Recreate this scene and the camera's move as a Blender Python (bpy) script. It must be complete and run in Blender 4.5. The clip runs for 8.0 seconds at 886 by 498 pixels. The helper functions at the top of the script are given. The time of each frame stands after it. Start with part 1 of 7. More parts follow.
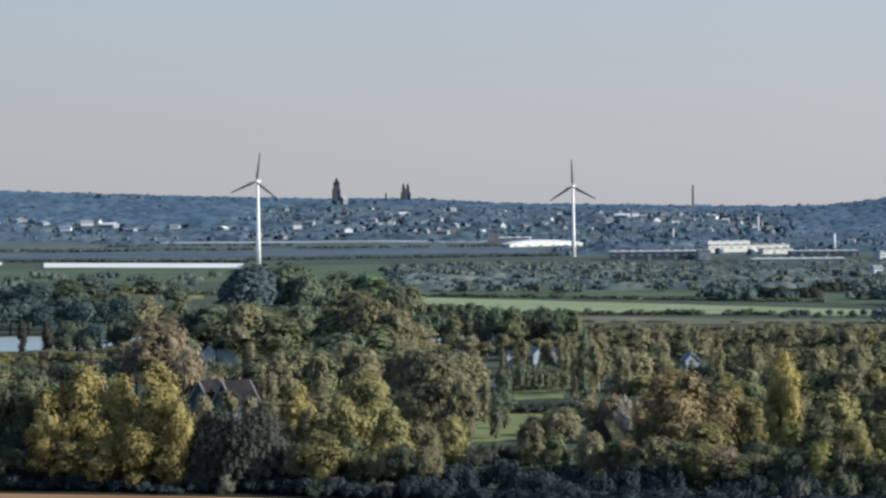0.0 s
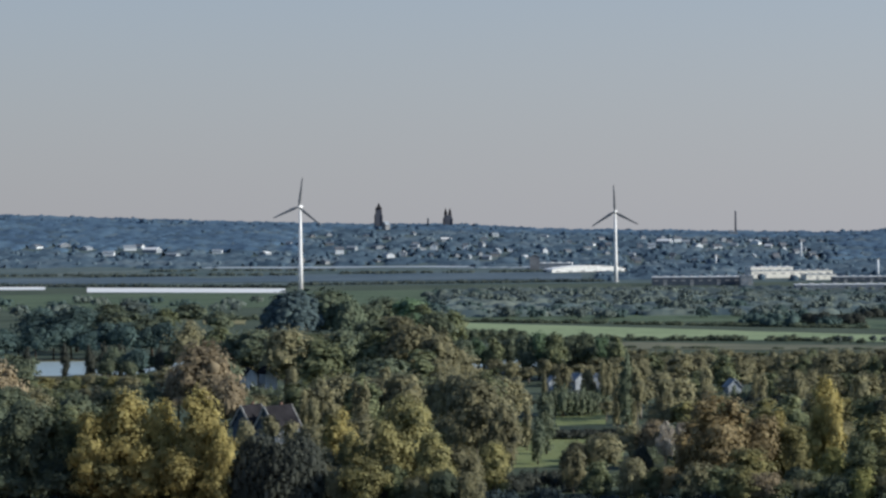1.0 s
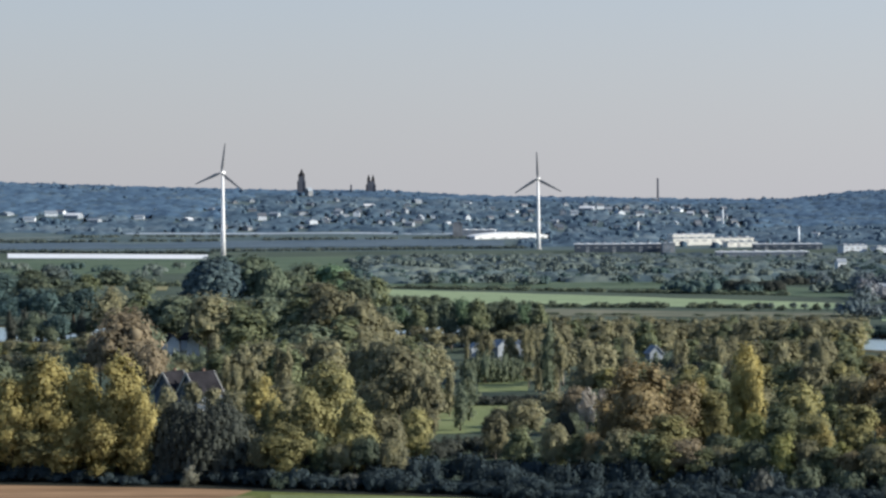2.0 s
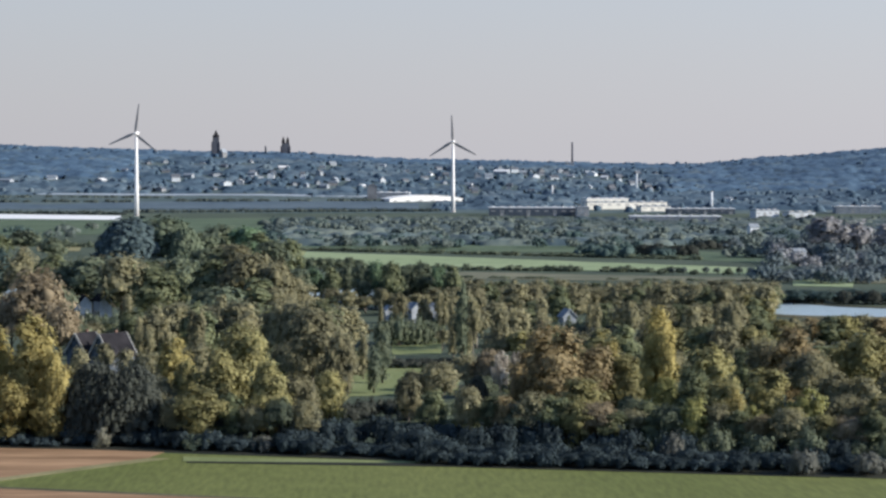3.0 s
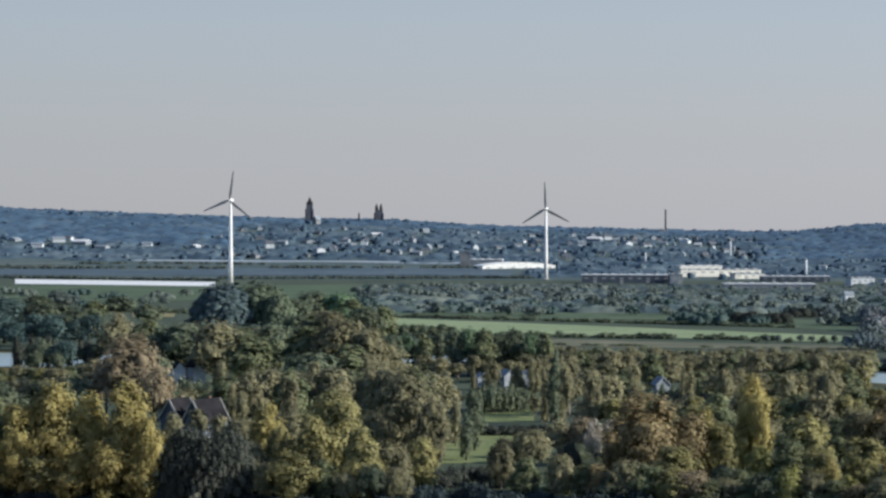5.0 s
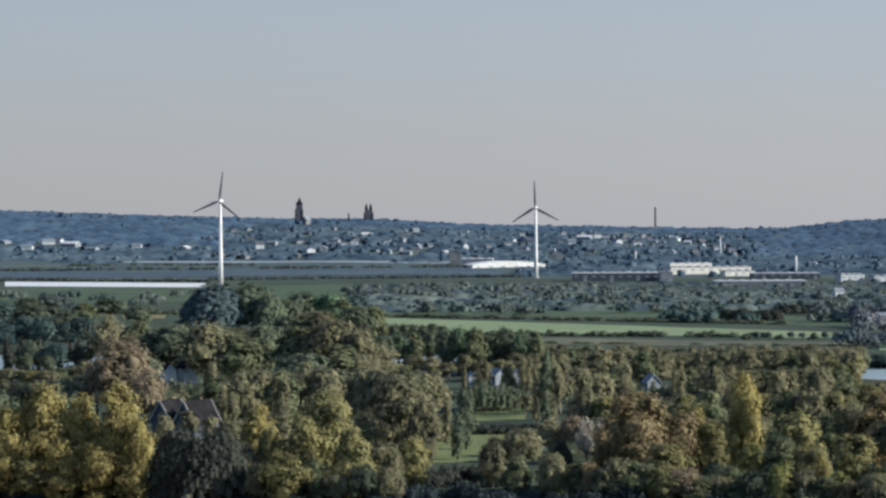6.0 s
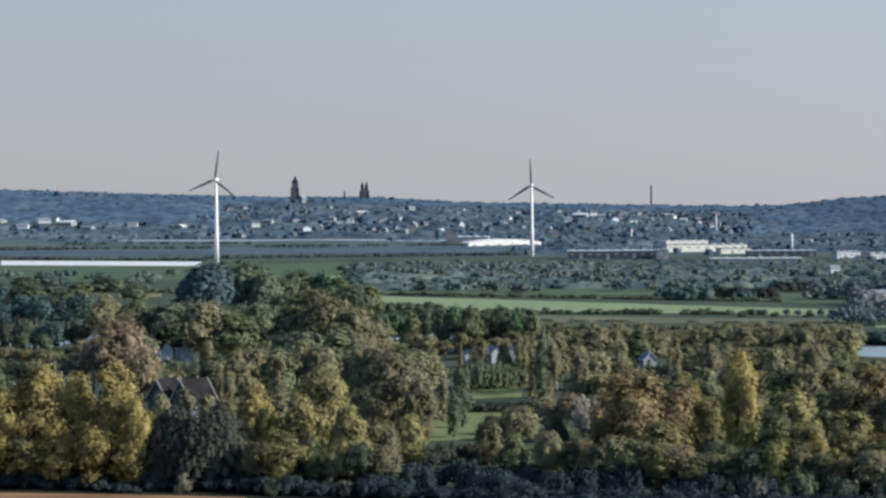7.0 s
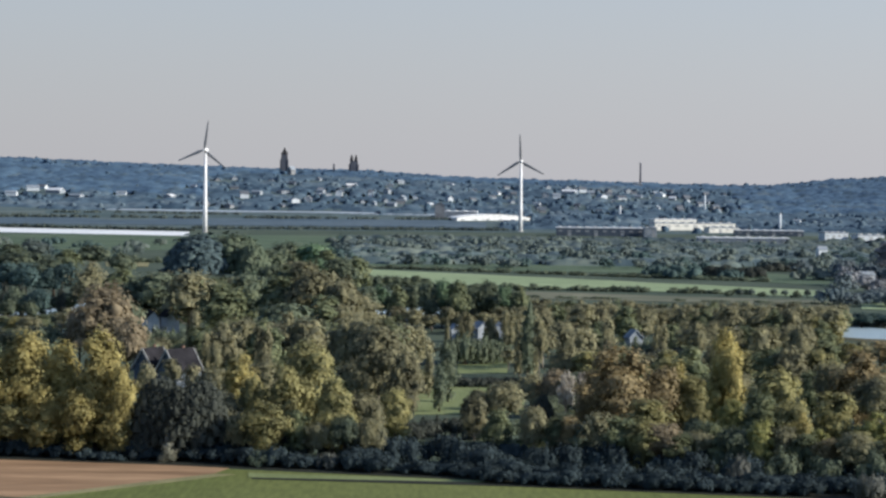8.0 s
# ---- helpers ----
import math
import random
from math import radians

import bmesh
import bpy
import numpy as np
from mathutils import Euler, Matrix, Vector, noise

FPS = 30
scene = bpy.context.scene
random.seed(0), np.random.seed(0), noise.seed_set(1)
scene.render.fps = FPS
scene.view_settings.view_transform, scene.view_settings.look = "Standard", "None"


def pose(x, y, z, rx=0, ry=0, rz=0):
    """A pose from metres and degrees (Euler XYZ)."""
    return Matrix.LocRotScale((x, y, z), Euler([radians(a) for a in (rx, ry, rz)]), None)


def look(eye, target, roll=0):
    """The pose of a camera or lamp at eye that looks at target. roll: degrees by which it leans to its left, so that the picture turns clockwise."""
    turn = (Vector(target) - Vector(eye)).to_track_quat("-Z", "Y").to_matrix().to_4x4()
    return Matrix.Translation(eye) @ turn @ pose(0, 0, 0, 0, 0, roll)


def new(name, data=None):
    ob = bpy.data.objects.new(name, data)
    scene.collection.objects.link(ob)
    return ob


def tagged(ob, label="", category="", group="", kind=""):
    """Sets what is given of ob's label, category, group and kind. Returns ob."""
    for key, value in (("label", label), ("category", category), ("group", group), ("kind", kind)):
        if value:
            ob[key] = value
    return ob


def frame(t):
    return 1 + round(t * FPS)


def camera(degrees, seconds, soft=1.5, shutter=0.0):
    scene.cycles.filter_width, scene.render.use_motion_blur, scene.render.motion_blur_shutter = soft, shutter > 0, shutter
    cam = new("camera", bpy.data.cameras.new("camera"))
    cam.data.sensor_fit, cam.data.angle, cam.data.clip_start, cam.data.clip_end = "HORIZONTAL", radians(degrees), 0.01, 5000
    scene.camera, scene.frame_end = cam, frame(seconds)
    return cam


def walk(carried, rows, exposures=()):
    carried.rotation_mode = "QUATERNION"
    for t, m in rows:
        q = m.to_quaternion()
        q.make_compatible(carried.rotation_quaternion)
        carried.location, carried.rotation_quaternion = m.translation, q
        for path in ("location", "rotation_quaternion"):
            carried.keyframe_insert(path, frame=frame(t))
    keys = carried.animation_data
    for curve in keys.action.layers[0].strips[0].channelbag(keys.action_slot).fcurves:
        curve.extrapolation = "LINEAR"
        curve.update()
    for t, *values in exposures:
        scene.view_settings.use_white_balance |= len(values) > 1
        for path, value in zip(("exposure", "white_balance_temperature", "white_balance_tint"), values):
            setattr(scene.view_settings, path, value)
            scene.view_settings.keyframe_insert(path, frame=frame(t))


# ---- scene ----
# ---- camera ----
cam = camera(22.18, 8.0, soft=2.6)
EYE = (0.0, 0.0, 60.0)
TURNS = [
    (0, 89.099, 0.584, 1.343),
    (0.5, 89.409, 0.568, 2.638),
    (1, 89.752, 0.527, 2.409),
    (1.5, 89.19, 0.592, 0.839),
    (1.7, 89.071, 0.514, 0.656),
    (2.8, 88.096, 0.061, -1.116),
    (3, 87.938, -0.05, -1.7),
    (3.5, 88.205, -0.723, -2.028),
    (4, 88.803, -0.802, -2.964),
    (4.5, 88.937, -0.405, -0.74),
    (4.7, 89.442, -0.279, 0.561),
    (5.8, 89.752, 0.203, 0.476),
    (6, 89.616, 0.289, 0.398),
    (6.5, 89.291, 0.321, 0.143),
    (7, 89.061, 0.401, 0.294),
    (7.5, 88.897, -0.147, 0.383),
    (8, 88.41, -0.6, 0.017),
]
walk(cam, [(t, pose(*EYE, rx, ry, rz)) for t, rx, ry, rz in TURNS], exposures=[
    (0, 0.55, 6220, 10),
    (0.5, 0.38, 6170, 10),
    (1, 0.25, 6170, 10),
    (1.5, 0.5, 6220, 10),
    (3, 0.68, 6290, 13),
    (3.5, 0.7, 6290, 14),
    (4, 0.36, 6200, 10),
    (4.5, 0.47, 6220, 10),
    (6, 0.4, 6220, 10),
    (6.5, 0.46, 6220, 10),
    (7.5, 0.5, 6220, 10),
    (8, 0.57, 6270, 11),
])

# ---- light ----
SUN_AZIMUTH, SUN_HEIGHT = 100.0, 23.0
world = bpy.data.worlds.new("sky")
scene.world = world
world.use_nodes = True
wn, wl = world.node_tree.nodes, world.node_tree.links
wn.clear()
sky = wn.new("ShaderNodeTexSky")
sky.sky_type, sky.sun_disc = "NISHITA", False
sky.sun_elevation, sky.sun_rotation = radians(SUN_HEIGHT), radians(SUN_AZIMUTH)
sky.altitude, sky.air_density, sky.dust_density, sky.ozone_density = 100, 1.0, 0.4, 3.0
# a pale haze lies over the horizon all round and thins out upwards
coord = wn.new("ShaderNodeTexCoord")
split = wn.new("ShaderNodeSeparateXYZ")
wl.new(coord.outputs["Generated"], split.inputs[0])
thin = wn.new("ShaderNodeMapRange")
thin.interpolation_type = "SMOOTHSTEP"
thin.inputs["From Min"].default_value, thin.inputs["From Max"].default_value = -0.02, 0.30
thin.inputs["To Min"].default_value, thin.inputs["To Max"].default_value = 0.94, 0.10
wl.new(split.outputs["Z"], thin.inputs["Value"])
haze = wn.new("ShaderNodeMix")
haze.data_type = "RGBA"
haze.inputs["B"].default_value = (3.20, 3.15, 3.30, 1)
wl.new(thin.outputs[0], haze.inputs["Factor"])
wl.new(sky.outputs[0], haze.inputs["A"])
back = wn.new("ShaderNodeBackground")
back.inputs["Strength"].default_value = 0.10
wout = wn.new("ShaderNodeOutputWorld")
# the hazy sky is a little brighter on the sun's side
sunward = wn.new("ShaderNodeMapRange")
sunward.inputs["From Min"].default_value, sunward.inputs["From Max"].default_value = -1.0, 1.0
sunward.inputs["To Min"].default_value, sunward.inputs["To Max"].default_value = 0.74, 1.30
wl.new(split.outputs["X"], sunward.inputs["Value"])
brighter = wn.new("ShaderNodeVectorMath")
brighter.operation = "SCALE"
wl.new(haze.outputs["Result"], brighter.inputs[0])
wl.new(sunward.outputs[0], brighter.inputs["Scale"])
wl.new(brighter.outputs["Vector"], back.inputs["Color"])
wl.new(back.outputs[0], wout.inputs["Surface"])

sun_data = bpy.data.lights.new("sun", "SUN")
sun_data.energy, sun_data.angle, sun_data.color = 4.5, radians(0.55), (1.0, 0.92, 0.77)
az, el = radians(SUN_AZIMUTH), radians(SUN_HEIGHT)
sun = new("sun", sun_data)
sun.matrix_world = look((400 * math.sin(az) * math.cos(el), 400 * math.cos(az) * math.cos(el), 60 + 400 * math.sin(el)), (0, 0, 60))

# ---- materials ----


def base_material(name, rough=0.8, metal=0.0, spec=0.3):
    m = bpy.data.materials.new(name)
    m.use_nodes = True
    b = m.node_tree.nodes["Principled BSDF"]
    b.inputs["Roughness"].default_value, b.inputs["Metallic"].default_value = rough, metal
    b.inputs["Specular IOR Level"].default_value = spec
    return m, m.node_tree.nodes, m.node_tree.links, b


def ramp(nodes, stops):
    r = nodes.new("ShaderNodeValToRGB")
    while len(r.color_ramp.elements) < len(stops):
        r.color_ramp.elements.new(0.5)
    for e, (p, c) in zip(r.color_ramp.elements, stops):
        e.position, e.color = p, (*c, 1)
    return r


def noise_node(nodes, links, scale, detail=4.0, where="Object", stretch=None):
    n = nodes.new("ShaderNodeTexNoise")
    n.inputs["Scale"].default_value, n.inputs["Detail"].default_value = scale, detail
    if where == "World":
        g = nodes.new("ShaderNodeNewGeometry")
        source = g.outputs["Position"]
    else:
        c = nodes.new("ShaderNodeTexCoord")
        source = c.outputs[where]
    if stretch:
        mp = nodes.new("ShaderNodeMapping")
        mp.inputs["Scale"].default_value = stretch
        links.new(source, mp.inputs["Vector"])
        source = mp.outputs[0]
    links.new(source, n.inputs["Vector"])
    return n


def mixed(nodes, links, factor, a, b, mode="MIX"):
    m = nodes.new("ShaderNodeMix")
    m.data_type, m.blend_type = "RGBA", mode
    for socket, value in ((m.inputs["Factor"], factor), (m.inputs["A"], a), (m.inputs["B"], b)):
        if isinstance(value, (int, float)):
            socket.default_value = value
        elif isinstance(value, tuple):
            socket.default_value = (*value, 1)
        else:
            links.new(value, socket)
    return m.outputs["Result"]


def leaf_material(name, dark, mid, light, world_scale=0.35, through_light=0.42, rough=0.75, spec=0.2, gloss=(1, 1, 1), patchy=1.6, fine=0.0):
    """Foliage: every leaf spray its own tone, patches over the crown, and a drift from tree to tree."""
    m, n, l, b = base_material(name, rough, 0.0, spec)
    b.inputs["Specular Tint"].default_value = (*gloss, 1)
    geo = n.new("ShaderNodeNewGeometry")
    tones = ramp(n, ((0.0, dark), (0.5, mid), (1.0, light)))
    patch = noise_node(n, l, world_scale, 3.0, "World")
    addn = n.new("ShaderNodeMath")
    addn.operation = "MULTIPLY_ADD"
    l.new(patch.outputs["Fac"], addn.inputs[0])
    addn.inputs[1].default_value, addn.inputs[2].default_value = patchy, -patchy / 2
    add2 = n.new("ShaderNodeMath")
    add2.operation = "MULTIPLY_ADD"
    l.new(geo.outputs["Random Per Island"], add2.inputs[0])
    add2.inputs[1].default_value = 0.22
    l.new(addn.outputs[0], add2.inputs[2])
    add3 = n.new("ShaderNodeMath")
    add3.operation = "ADD"
    l.new(add2.outputs[0], add3.inputs[0])
    add3.inputs[1].default_value = 0.39
    l.new(add3.outputs[0], tones.inputs["Fac"])
    if fine:
        crumbs = noise_node(n, l, fine, 3.0, "World")
        more = n.new("ShaderNodeMath")
        more.operation = "MULTIPLY_ADD"
        l.new(crumbs.outputs["Fac"], more.inputs[0])
        more.inputs[1].default_value = 1.5
        l.new(add3.outputs[0], more.inputs[2])
        shift = n.new("ShaderNodeMath")
        shift.operation = "SUBTRACT"
        l.new(more.outputs[0], shift.inputs[0])
        shift.inputs[1].default_value = 0.75
        l.new(shift.outputs[0], tones.inputs["Fac"])
    info = n.new("ShaderNodeObjectInfo")
    hue = n.new("ShaderNodeHueSaturation")
    wob = n.new("ShaderNodeMapRange")
    l.new(info.outputs["Random"], wob.inputs["Value"])
    wob.inputs["To Min"].default_value, wob.inputs["To Max"].default_value = 0.80, 1.22
    l.new(wob.outputs[0], hue.inputs["Value"])
    l.new(tones.outputs["Color"], hue.inputs["Color"])
    l.new(hue.outputs[0], b.inputs["Base Color"])
    if through_light:
        t = n.new("ShaderNodeBsdfTranslucent")
        l.new(hue.outputs[0], t.inputs["Color"])
        mixs = n.new("ShaderNodeMixShader")
        mixs.inputs[0].default_value = through_light
        l.new(b.outputs[0], mixs.inputs[1])
        l.new(t.outputs[0], mixs.inputs[2])
        l.new(mixs.outputs[0], n["Material Output"].inputs["Surface"])
    return m


def rough_material(name, a, b_, scale, fine, rough=0.9, stretch=None, bump=0.0, spec=0.2, where="World"):
    """A weathered surface: broad patches between two colours and fine grain on top."""
    m, n, l, b = base_material(name, rough, 0.0, spec)
    broad = noise_node(n, l, scale, 5.0, where, stretch)
    r = ramp(n, ((0.32, a), (0.68, b_)))
    l.new(broad.outputs["Fac"], r.inputs["Fac"])
    grain = noise_node(n, l, fine, 3.0, where, stretch)
    gr = ramp(n, ((0.25, (0.72, 0.72, 0.72)), (0.75, (1.2, 1.2, 1.2))))
    l.new(grain.outputs["Fac"], gr.inputs["Fac"])
    l.new(mixed(n, l, 1.0, r.outputs["Color"], gr.outputs["Color"], "MULTIPLY"), b.inputs["Base Color"])
    if bump:
        bp = n.new("ShaderNodeBump")
        bp.inputs["Strength"].default_value, bp.inputs["Distance"].default_value = 0.6, bump
        l.new(grain.outputs["Fac"], bp.inputs["Height"])
        l.new(bp.outputs[0], b.inputs["Normal"])
    return m


M = {}
# dark stops cooler, light stops warmer: shade and sun tinted into the leaves
for name, dark, mid, light in (
    ("leaf_gold", (0.166, 0.142, 0.060), (0.394, 0.344, 0.139), (0.614, 0.549, 0.256)),
    ("leaf_ochre", (0.115, 0.120, 0.069), (0.288, 0.274, 0.129), (0.500, 0.466, 0.220)),
    ("leaf_olive", (0.066, 0.096, 0.072), (0.179, 0.206, 0.116), (0.327, 0.341, 0.190)),
    ("leaf_brown", (0.102, 0.110, 0.082), (0.249, 0.240, 0.146), (0.396, 0.370, 0.220)),
    ("leaf_rust", (0.145, 0.121, 0.074), (0.316, 0.260, 0.145), (0.514, 0.417, 0.234)),
    ("leaf_russet", (0.163, 0.139, 0.098), (0.316, 0.264, 0.177), (0.469, 0.403, 0.274)),
    ("leaf_pale", (0.235, 0.213, 0.185), (0.426, 0.392, 0.336), (0.594, 0.560, 0.493)),
    ("leaf_lime", (0.140, 0.142, 0.054), (0.300, 0.304, 0.120), (0.470, 0.465, 0.200)),
    ("leaf_green", (0.069, 0.115, 0.067), (0.145, 0.220, 0.133), (0.246, 0.344, 0.211)),
    ("leaf_dark", (0.061, 0.086, 0.072), (0.146, 0.178, 0.121), (0.256, 0.283, 0.180)),
    ("leaf_deep", (0.048, 0.083, 0.080), (0.087, 0.137, 0.131), (0.134, 0.195, 0.182)),
    ("leaf_cream", (0.24, 0.24, 0.18), (0.43, 0.43, 0.34), (0.58, 0.58, 0.48)),
    ("leaf_grey", (0.085, 0.095, 0.085), (0.165, 0.175, 0.155), (0.270, 0.275, 0.245)),
):
    M[name] = leaf_material(name, dark, mid, light)
# greyed, low-contrast leaf colours with middle-distance haze mixed in
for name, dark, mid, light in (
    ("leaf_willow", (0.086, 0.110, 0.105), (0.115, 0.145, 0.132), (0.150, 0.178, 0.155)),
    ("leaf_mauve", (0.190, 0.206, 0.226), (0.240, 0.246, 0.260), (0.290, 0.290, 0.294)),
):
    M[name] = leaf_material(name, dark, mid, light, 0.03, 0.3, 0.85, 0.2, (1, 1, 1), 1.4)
# distance haze is painted into these bluish leaf colours
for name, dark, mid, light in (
    ("leaf_ridge_hazed", (0.036, 0.068, 0.112), (0.053, 0.097, 0.154), (0.075, 0.127, 0.182)),
    ("leaf_town_hazed", (0.034, 0.064, 0.098), (0.066, 0.108, 0.149), (0.114, 0.156, 0.186)),
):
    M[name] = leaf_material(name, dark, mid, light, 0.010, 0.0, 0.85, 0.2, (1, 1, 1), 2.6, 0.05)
# trees beyond the river, haze blue worked into the leaf tones
M["leaf_bank_hazed"] = leaf_material("leaf_bank_hazed", (0.084, 0.132, 0.152), (0.132, 0.166, 0.180), (0.190, 0.204, 0.212), 0.014, 0.4, 0.85, 0.1, (1, 1, 1), 1.8)
M["leaf_night"] = leaf_material("leaf_night", (0.046, 0.054, 0.050), (0.070, 0.080, 0.068), (0.104, 0.114, 0.092))
# darker foliage that paints the shaded side of one great round tree
M["leaf_round_shaded"] = leaf_material("leaf_round_shaded", (0.042, 0.064, 0.072), (0.058, 0.084, 0.090), (0.078, 0.108, 0.106), 0.1, 0.05, 0.85, 0.1, (1, 1, 1), 0.9)
M["leaf_round"] = leaf_material("leaf_round", (0.060, 0.088, 0.066), (0.112, 0.142, 0.096), (0.180, 0.208, 0.140), 0.1, 0.15, 0.85, 0.1, (1, 1, 1), 1.2)
# meadow scrub, its dark tones tinted blue for haze
M["leaf_meadow_hazed"] = leaf_material("leaf_meadow_hazed", (0.048, 0.076, 0.092), (0.090, 0.122, 0.118), (0.155, 0.182, 0.150), 0.016, 0.0, 0.85, 0.2, (1, 1, 1), 2.8, 0.08)
# shrub leaves darkened to paint the shade at the wood's foot
M["leaf_painted_shade"] = leaf_material("leaf_painted_shade", (0.029, 0.045, 0.052), (0.041, 0.059, 0.066), (0.055, 0.075, 0.078), 0.2, 0.2, 0.85, 0.1, (1, 1, 1), 0.9)
M["bark_dark"] = rough_material("bark_dark", (0.035, 0.028, 0.022), (0.075, 0.06, 0.048), 0.6, 6.0, 0.95, (1, 1, 0.2))
M["bark_pale"] = rough_material("bark_pale", (0.16, 0.14, 0.115), (0.30, 0.27, 0.23), 0.6, 5.0, 0.9, (1, 1, 0.3))
M["grassland"] = rough_material("grassland", (0.040, 0.060, 0.042), (0.080, 0.105, 0.072), 0.012, 0.35, 0.95)
# grass of the far slope, with bluish haze mixed into its colour
M["grass_slope_hazed"] = rough_material("grass_slope_hazed", (0.060, 0.094, 0.098), (0.100, 0.135, 0.136), 0.006, 0.05, 0.9, (1, 2.0, 1))
M["crop_green"] = rough_material("crop_green", (0.104, 0.126, 0.034), (0.146, 0.164, 0.050), 0.02, 0.9, 0.9, (1, 0.15, 1), 0.05)
M["plough"] = rough_material("plough", (0.205, 0.125, 0.070), (0.365, 0.235, 0.138), 0.16, 0.8, 0.95, (0.14, 1.0, 1), 0.14)
M["verge"] = rough_material("verge", (0.16, 0.16, 0.075), (0.26, 0.235, 0.125), 0.08, 1.4, 0.95)
# near-black ground colour that paints the shade under the wood's edge
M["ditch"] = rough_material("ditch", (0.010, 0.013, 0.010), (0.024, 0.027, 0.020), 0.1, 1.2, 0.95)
M["lawn"] = rough_material("lawn", (0.150, 0.185, 0.075), (0.215, 0.250, 0.115), 0.05, 0.8, 0.9)
M["meadow_light"] = rough_material("meadow_light", (0.205, 0.27, 0.145), (0.28, 0.345, 0.195), 0.010, 0.12, 0.9, (1, 2.5, 1))
M["meadow_green"] = rough_material("meadow_green", (0.062, 0.098, 0.058), (0.100, 0.140, 0.082), 0.008, 0.10, 0.9, (1, 2.5, 1))
M["meadow_dull"] = rough_material("meadow_dull", (0.085, 0.10, 0.065), (0.19, 0.185, 0.125), 0.02, 0.10, 0.9, (1, 2.5, 1))
# both far field colours carry painted distance haze
M["field_far_hazed"] = rough_material("field_far_hazed", (0.062, 0.098, 0.132), (0.100, 0.138, 0.168), 0.006, 0.06, 0.9, (1, 2.5, 1))
M["field_slope_hazed"] = rough_material("field_slope_hazed", (0.095, 0.130, 0.128), (0.150, 0.178, 0.165), 0.006, 0.06, 0.9, (1, 2.5, 1))
M["foil"] = rough_material("foil", (0.84, 0.85, 0.84), (0.93, 0.93, 0.91), 0.01, 0.25, 0.45, (1, 2.5, 1), 0.0, 0.4)
# far road, tinted blue to sit in the painted haze
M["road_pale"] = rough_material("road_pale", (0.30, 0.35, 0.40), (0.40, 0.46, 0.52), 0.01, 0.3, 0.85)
M["bank"] = rough_material("bank", (0.05, 0.055, 0.03), (0.12, 0.11, 0.065), 0.06, 0.8, 0.95)
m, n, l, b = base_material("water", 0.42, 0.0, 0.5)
# the sky's pale reflection is put into the water's base colour
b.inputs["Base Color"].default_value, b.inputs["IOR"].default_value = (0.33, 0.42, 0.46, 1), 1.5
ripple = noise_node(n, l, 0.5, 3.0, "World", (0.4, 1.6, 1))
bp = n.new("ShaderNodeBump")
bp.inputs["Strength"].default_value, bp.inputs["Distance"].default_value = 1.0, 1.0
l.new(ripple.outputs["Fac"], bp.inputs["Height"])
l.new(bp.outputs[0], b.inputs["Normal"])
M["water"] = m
# wall_white, wall_grey and roof_grey are cooled to imitate haze over the town
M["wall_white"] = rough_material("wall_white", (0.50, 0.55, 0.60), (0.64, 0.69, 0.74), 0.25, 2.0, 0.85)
M["wall_cream"] = rough_material("wall_cream", (0.70, 0.69, 0.63), (0.84, 0.82, 0.75), 0.08, 1.0, 0.8)
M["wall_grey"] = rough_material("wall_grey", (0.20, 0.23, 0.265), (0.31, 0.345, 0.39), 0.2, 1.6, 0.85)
M["wall_dark"] = rough_material("wall_dark", (0.07, 0.09, 0.12), (0.11, 0.135, 0.17), 0.1, 1.2, 0.8)
M["brick"] = rough_material("brick", (0.13, 0.085, 0.07), (0.20, 0.13, 0.10), 0.4, 4.0, 0.9)
M["stone"] = rough_material("stone", (0.145, 0.155, 0.168), (0.235, 0.25, 0.27), 0.12, 1.2, 0.9)
M["stone_dark"] = rough_material("stone_dark", (0.045, 0.052, 0.072), (0.075, 0.085, 0.11), 0.12, 1.2, 0.9)
# blue-grey roof: distance haze is put into its colour
M["roof_haze_blue"] = rough_material("roof_haze_blue", (0.095, 0.108, 0.130), (0.138, 0.150, 0.172), 0.3, 3.0, 0.9)
M["roof_slate"] = rough_material("roof_slate", (0.013, 0.013, 0.016), (0.028, 0.027, 0.032), 0.3, 3.0, 0.95, None, 0.0, 0.1)
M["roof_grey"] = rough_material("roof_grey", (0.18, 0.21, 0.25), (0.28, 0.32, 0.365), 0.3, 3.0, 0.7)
M["roof_white"] = rough_material("roof_white", (0.60, 0.62, 0.64), (0.76, 0.78, 0.80), 0.03, 0.5, 0.6)
M["frame_white"] = rough_material("frame_white", (0.62, 0.62, 0.62), (0.78, 0.78, 0.78), 1.0, 6.0, 0.6)
M["glass_dark"] = rough_material("glass_dark", (0.03, 0.035, 0.045), (0.05, 0.055, 0.065), 0.5, 4.0, 0.12, None, 0.0, 0.6)
M["metal_grey"] = rough_material("metal_grey", (0.28, 0.29, 0.30), (0.40, 0.41, 0.42), 0.5, 3.0, 0.5)
M["concrete"] = rough_material("concrete", (0.30, 0.30, 0.29), (0.45, 0.45, 0.43), 0.4, 3.0, 0.9)
M["turbine_white"] = rough_material("turbine_white", (0.80, 0.81, 0.83), (0.87, 0.88, 0.89), 0.06, 0.6, 0.45, None, 0.0, 0.4, "Object")
# white blades greyed: their shadow side against the sky is painted in
M["blade_shaded"] = rough_material("blade_shaded", (0.22, 0.22, 0.23), (0.30, 0.30, 0.31), 0.08, 0.8, 0.5, None, 0.0, 0.4, "Object")


# ---- making meshes ----


def mesh_of(name, bm, material):
    me = bpy.data.meshes.new(name)
    bmesh.ops.recalc_face_normals(bm, faces=bm.faces)
    bm.to_mesh(me)
    bm.free()
    me.materials.append(material)
    return me


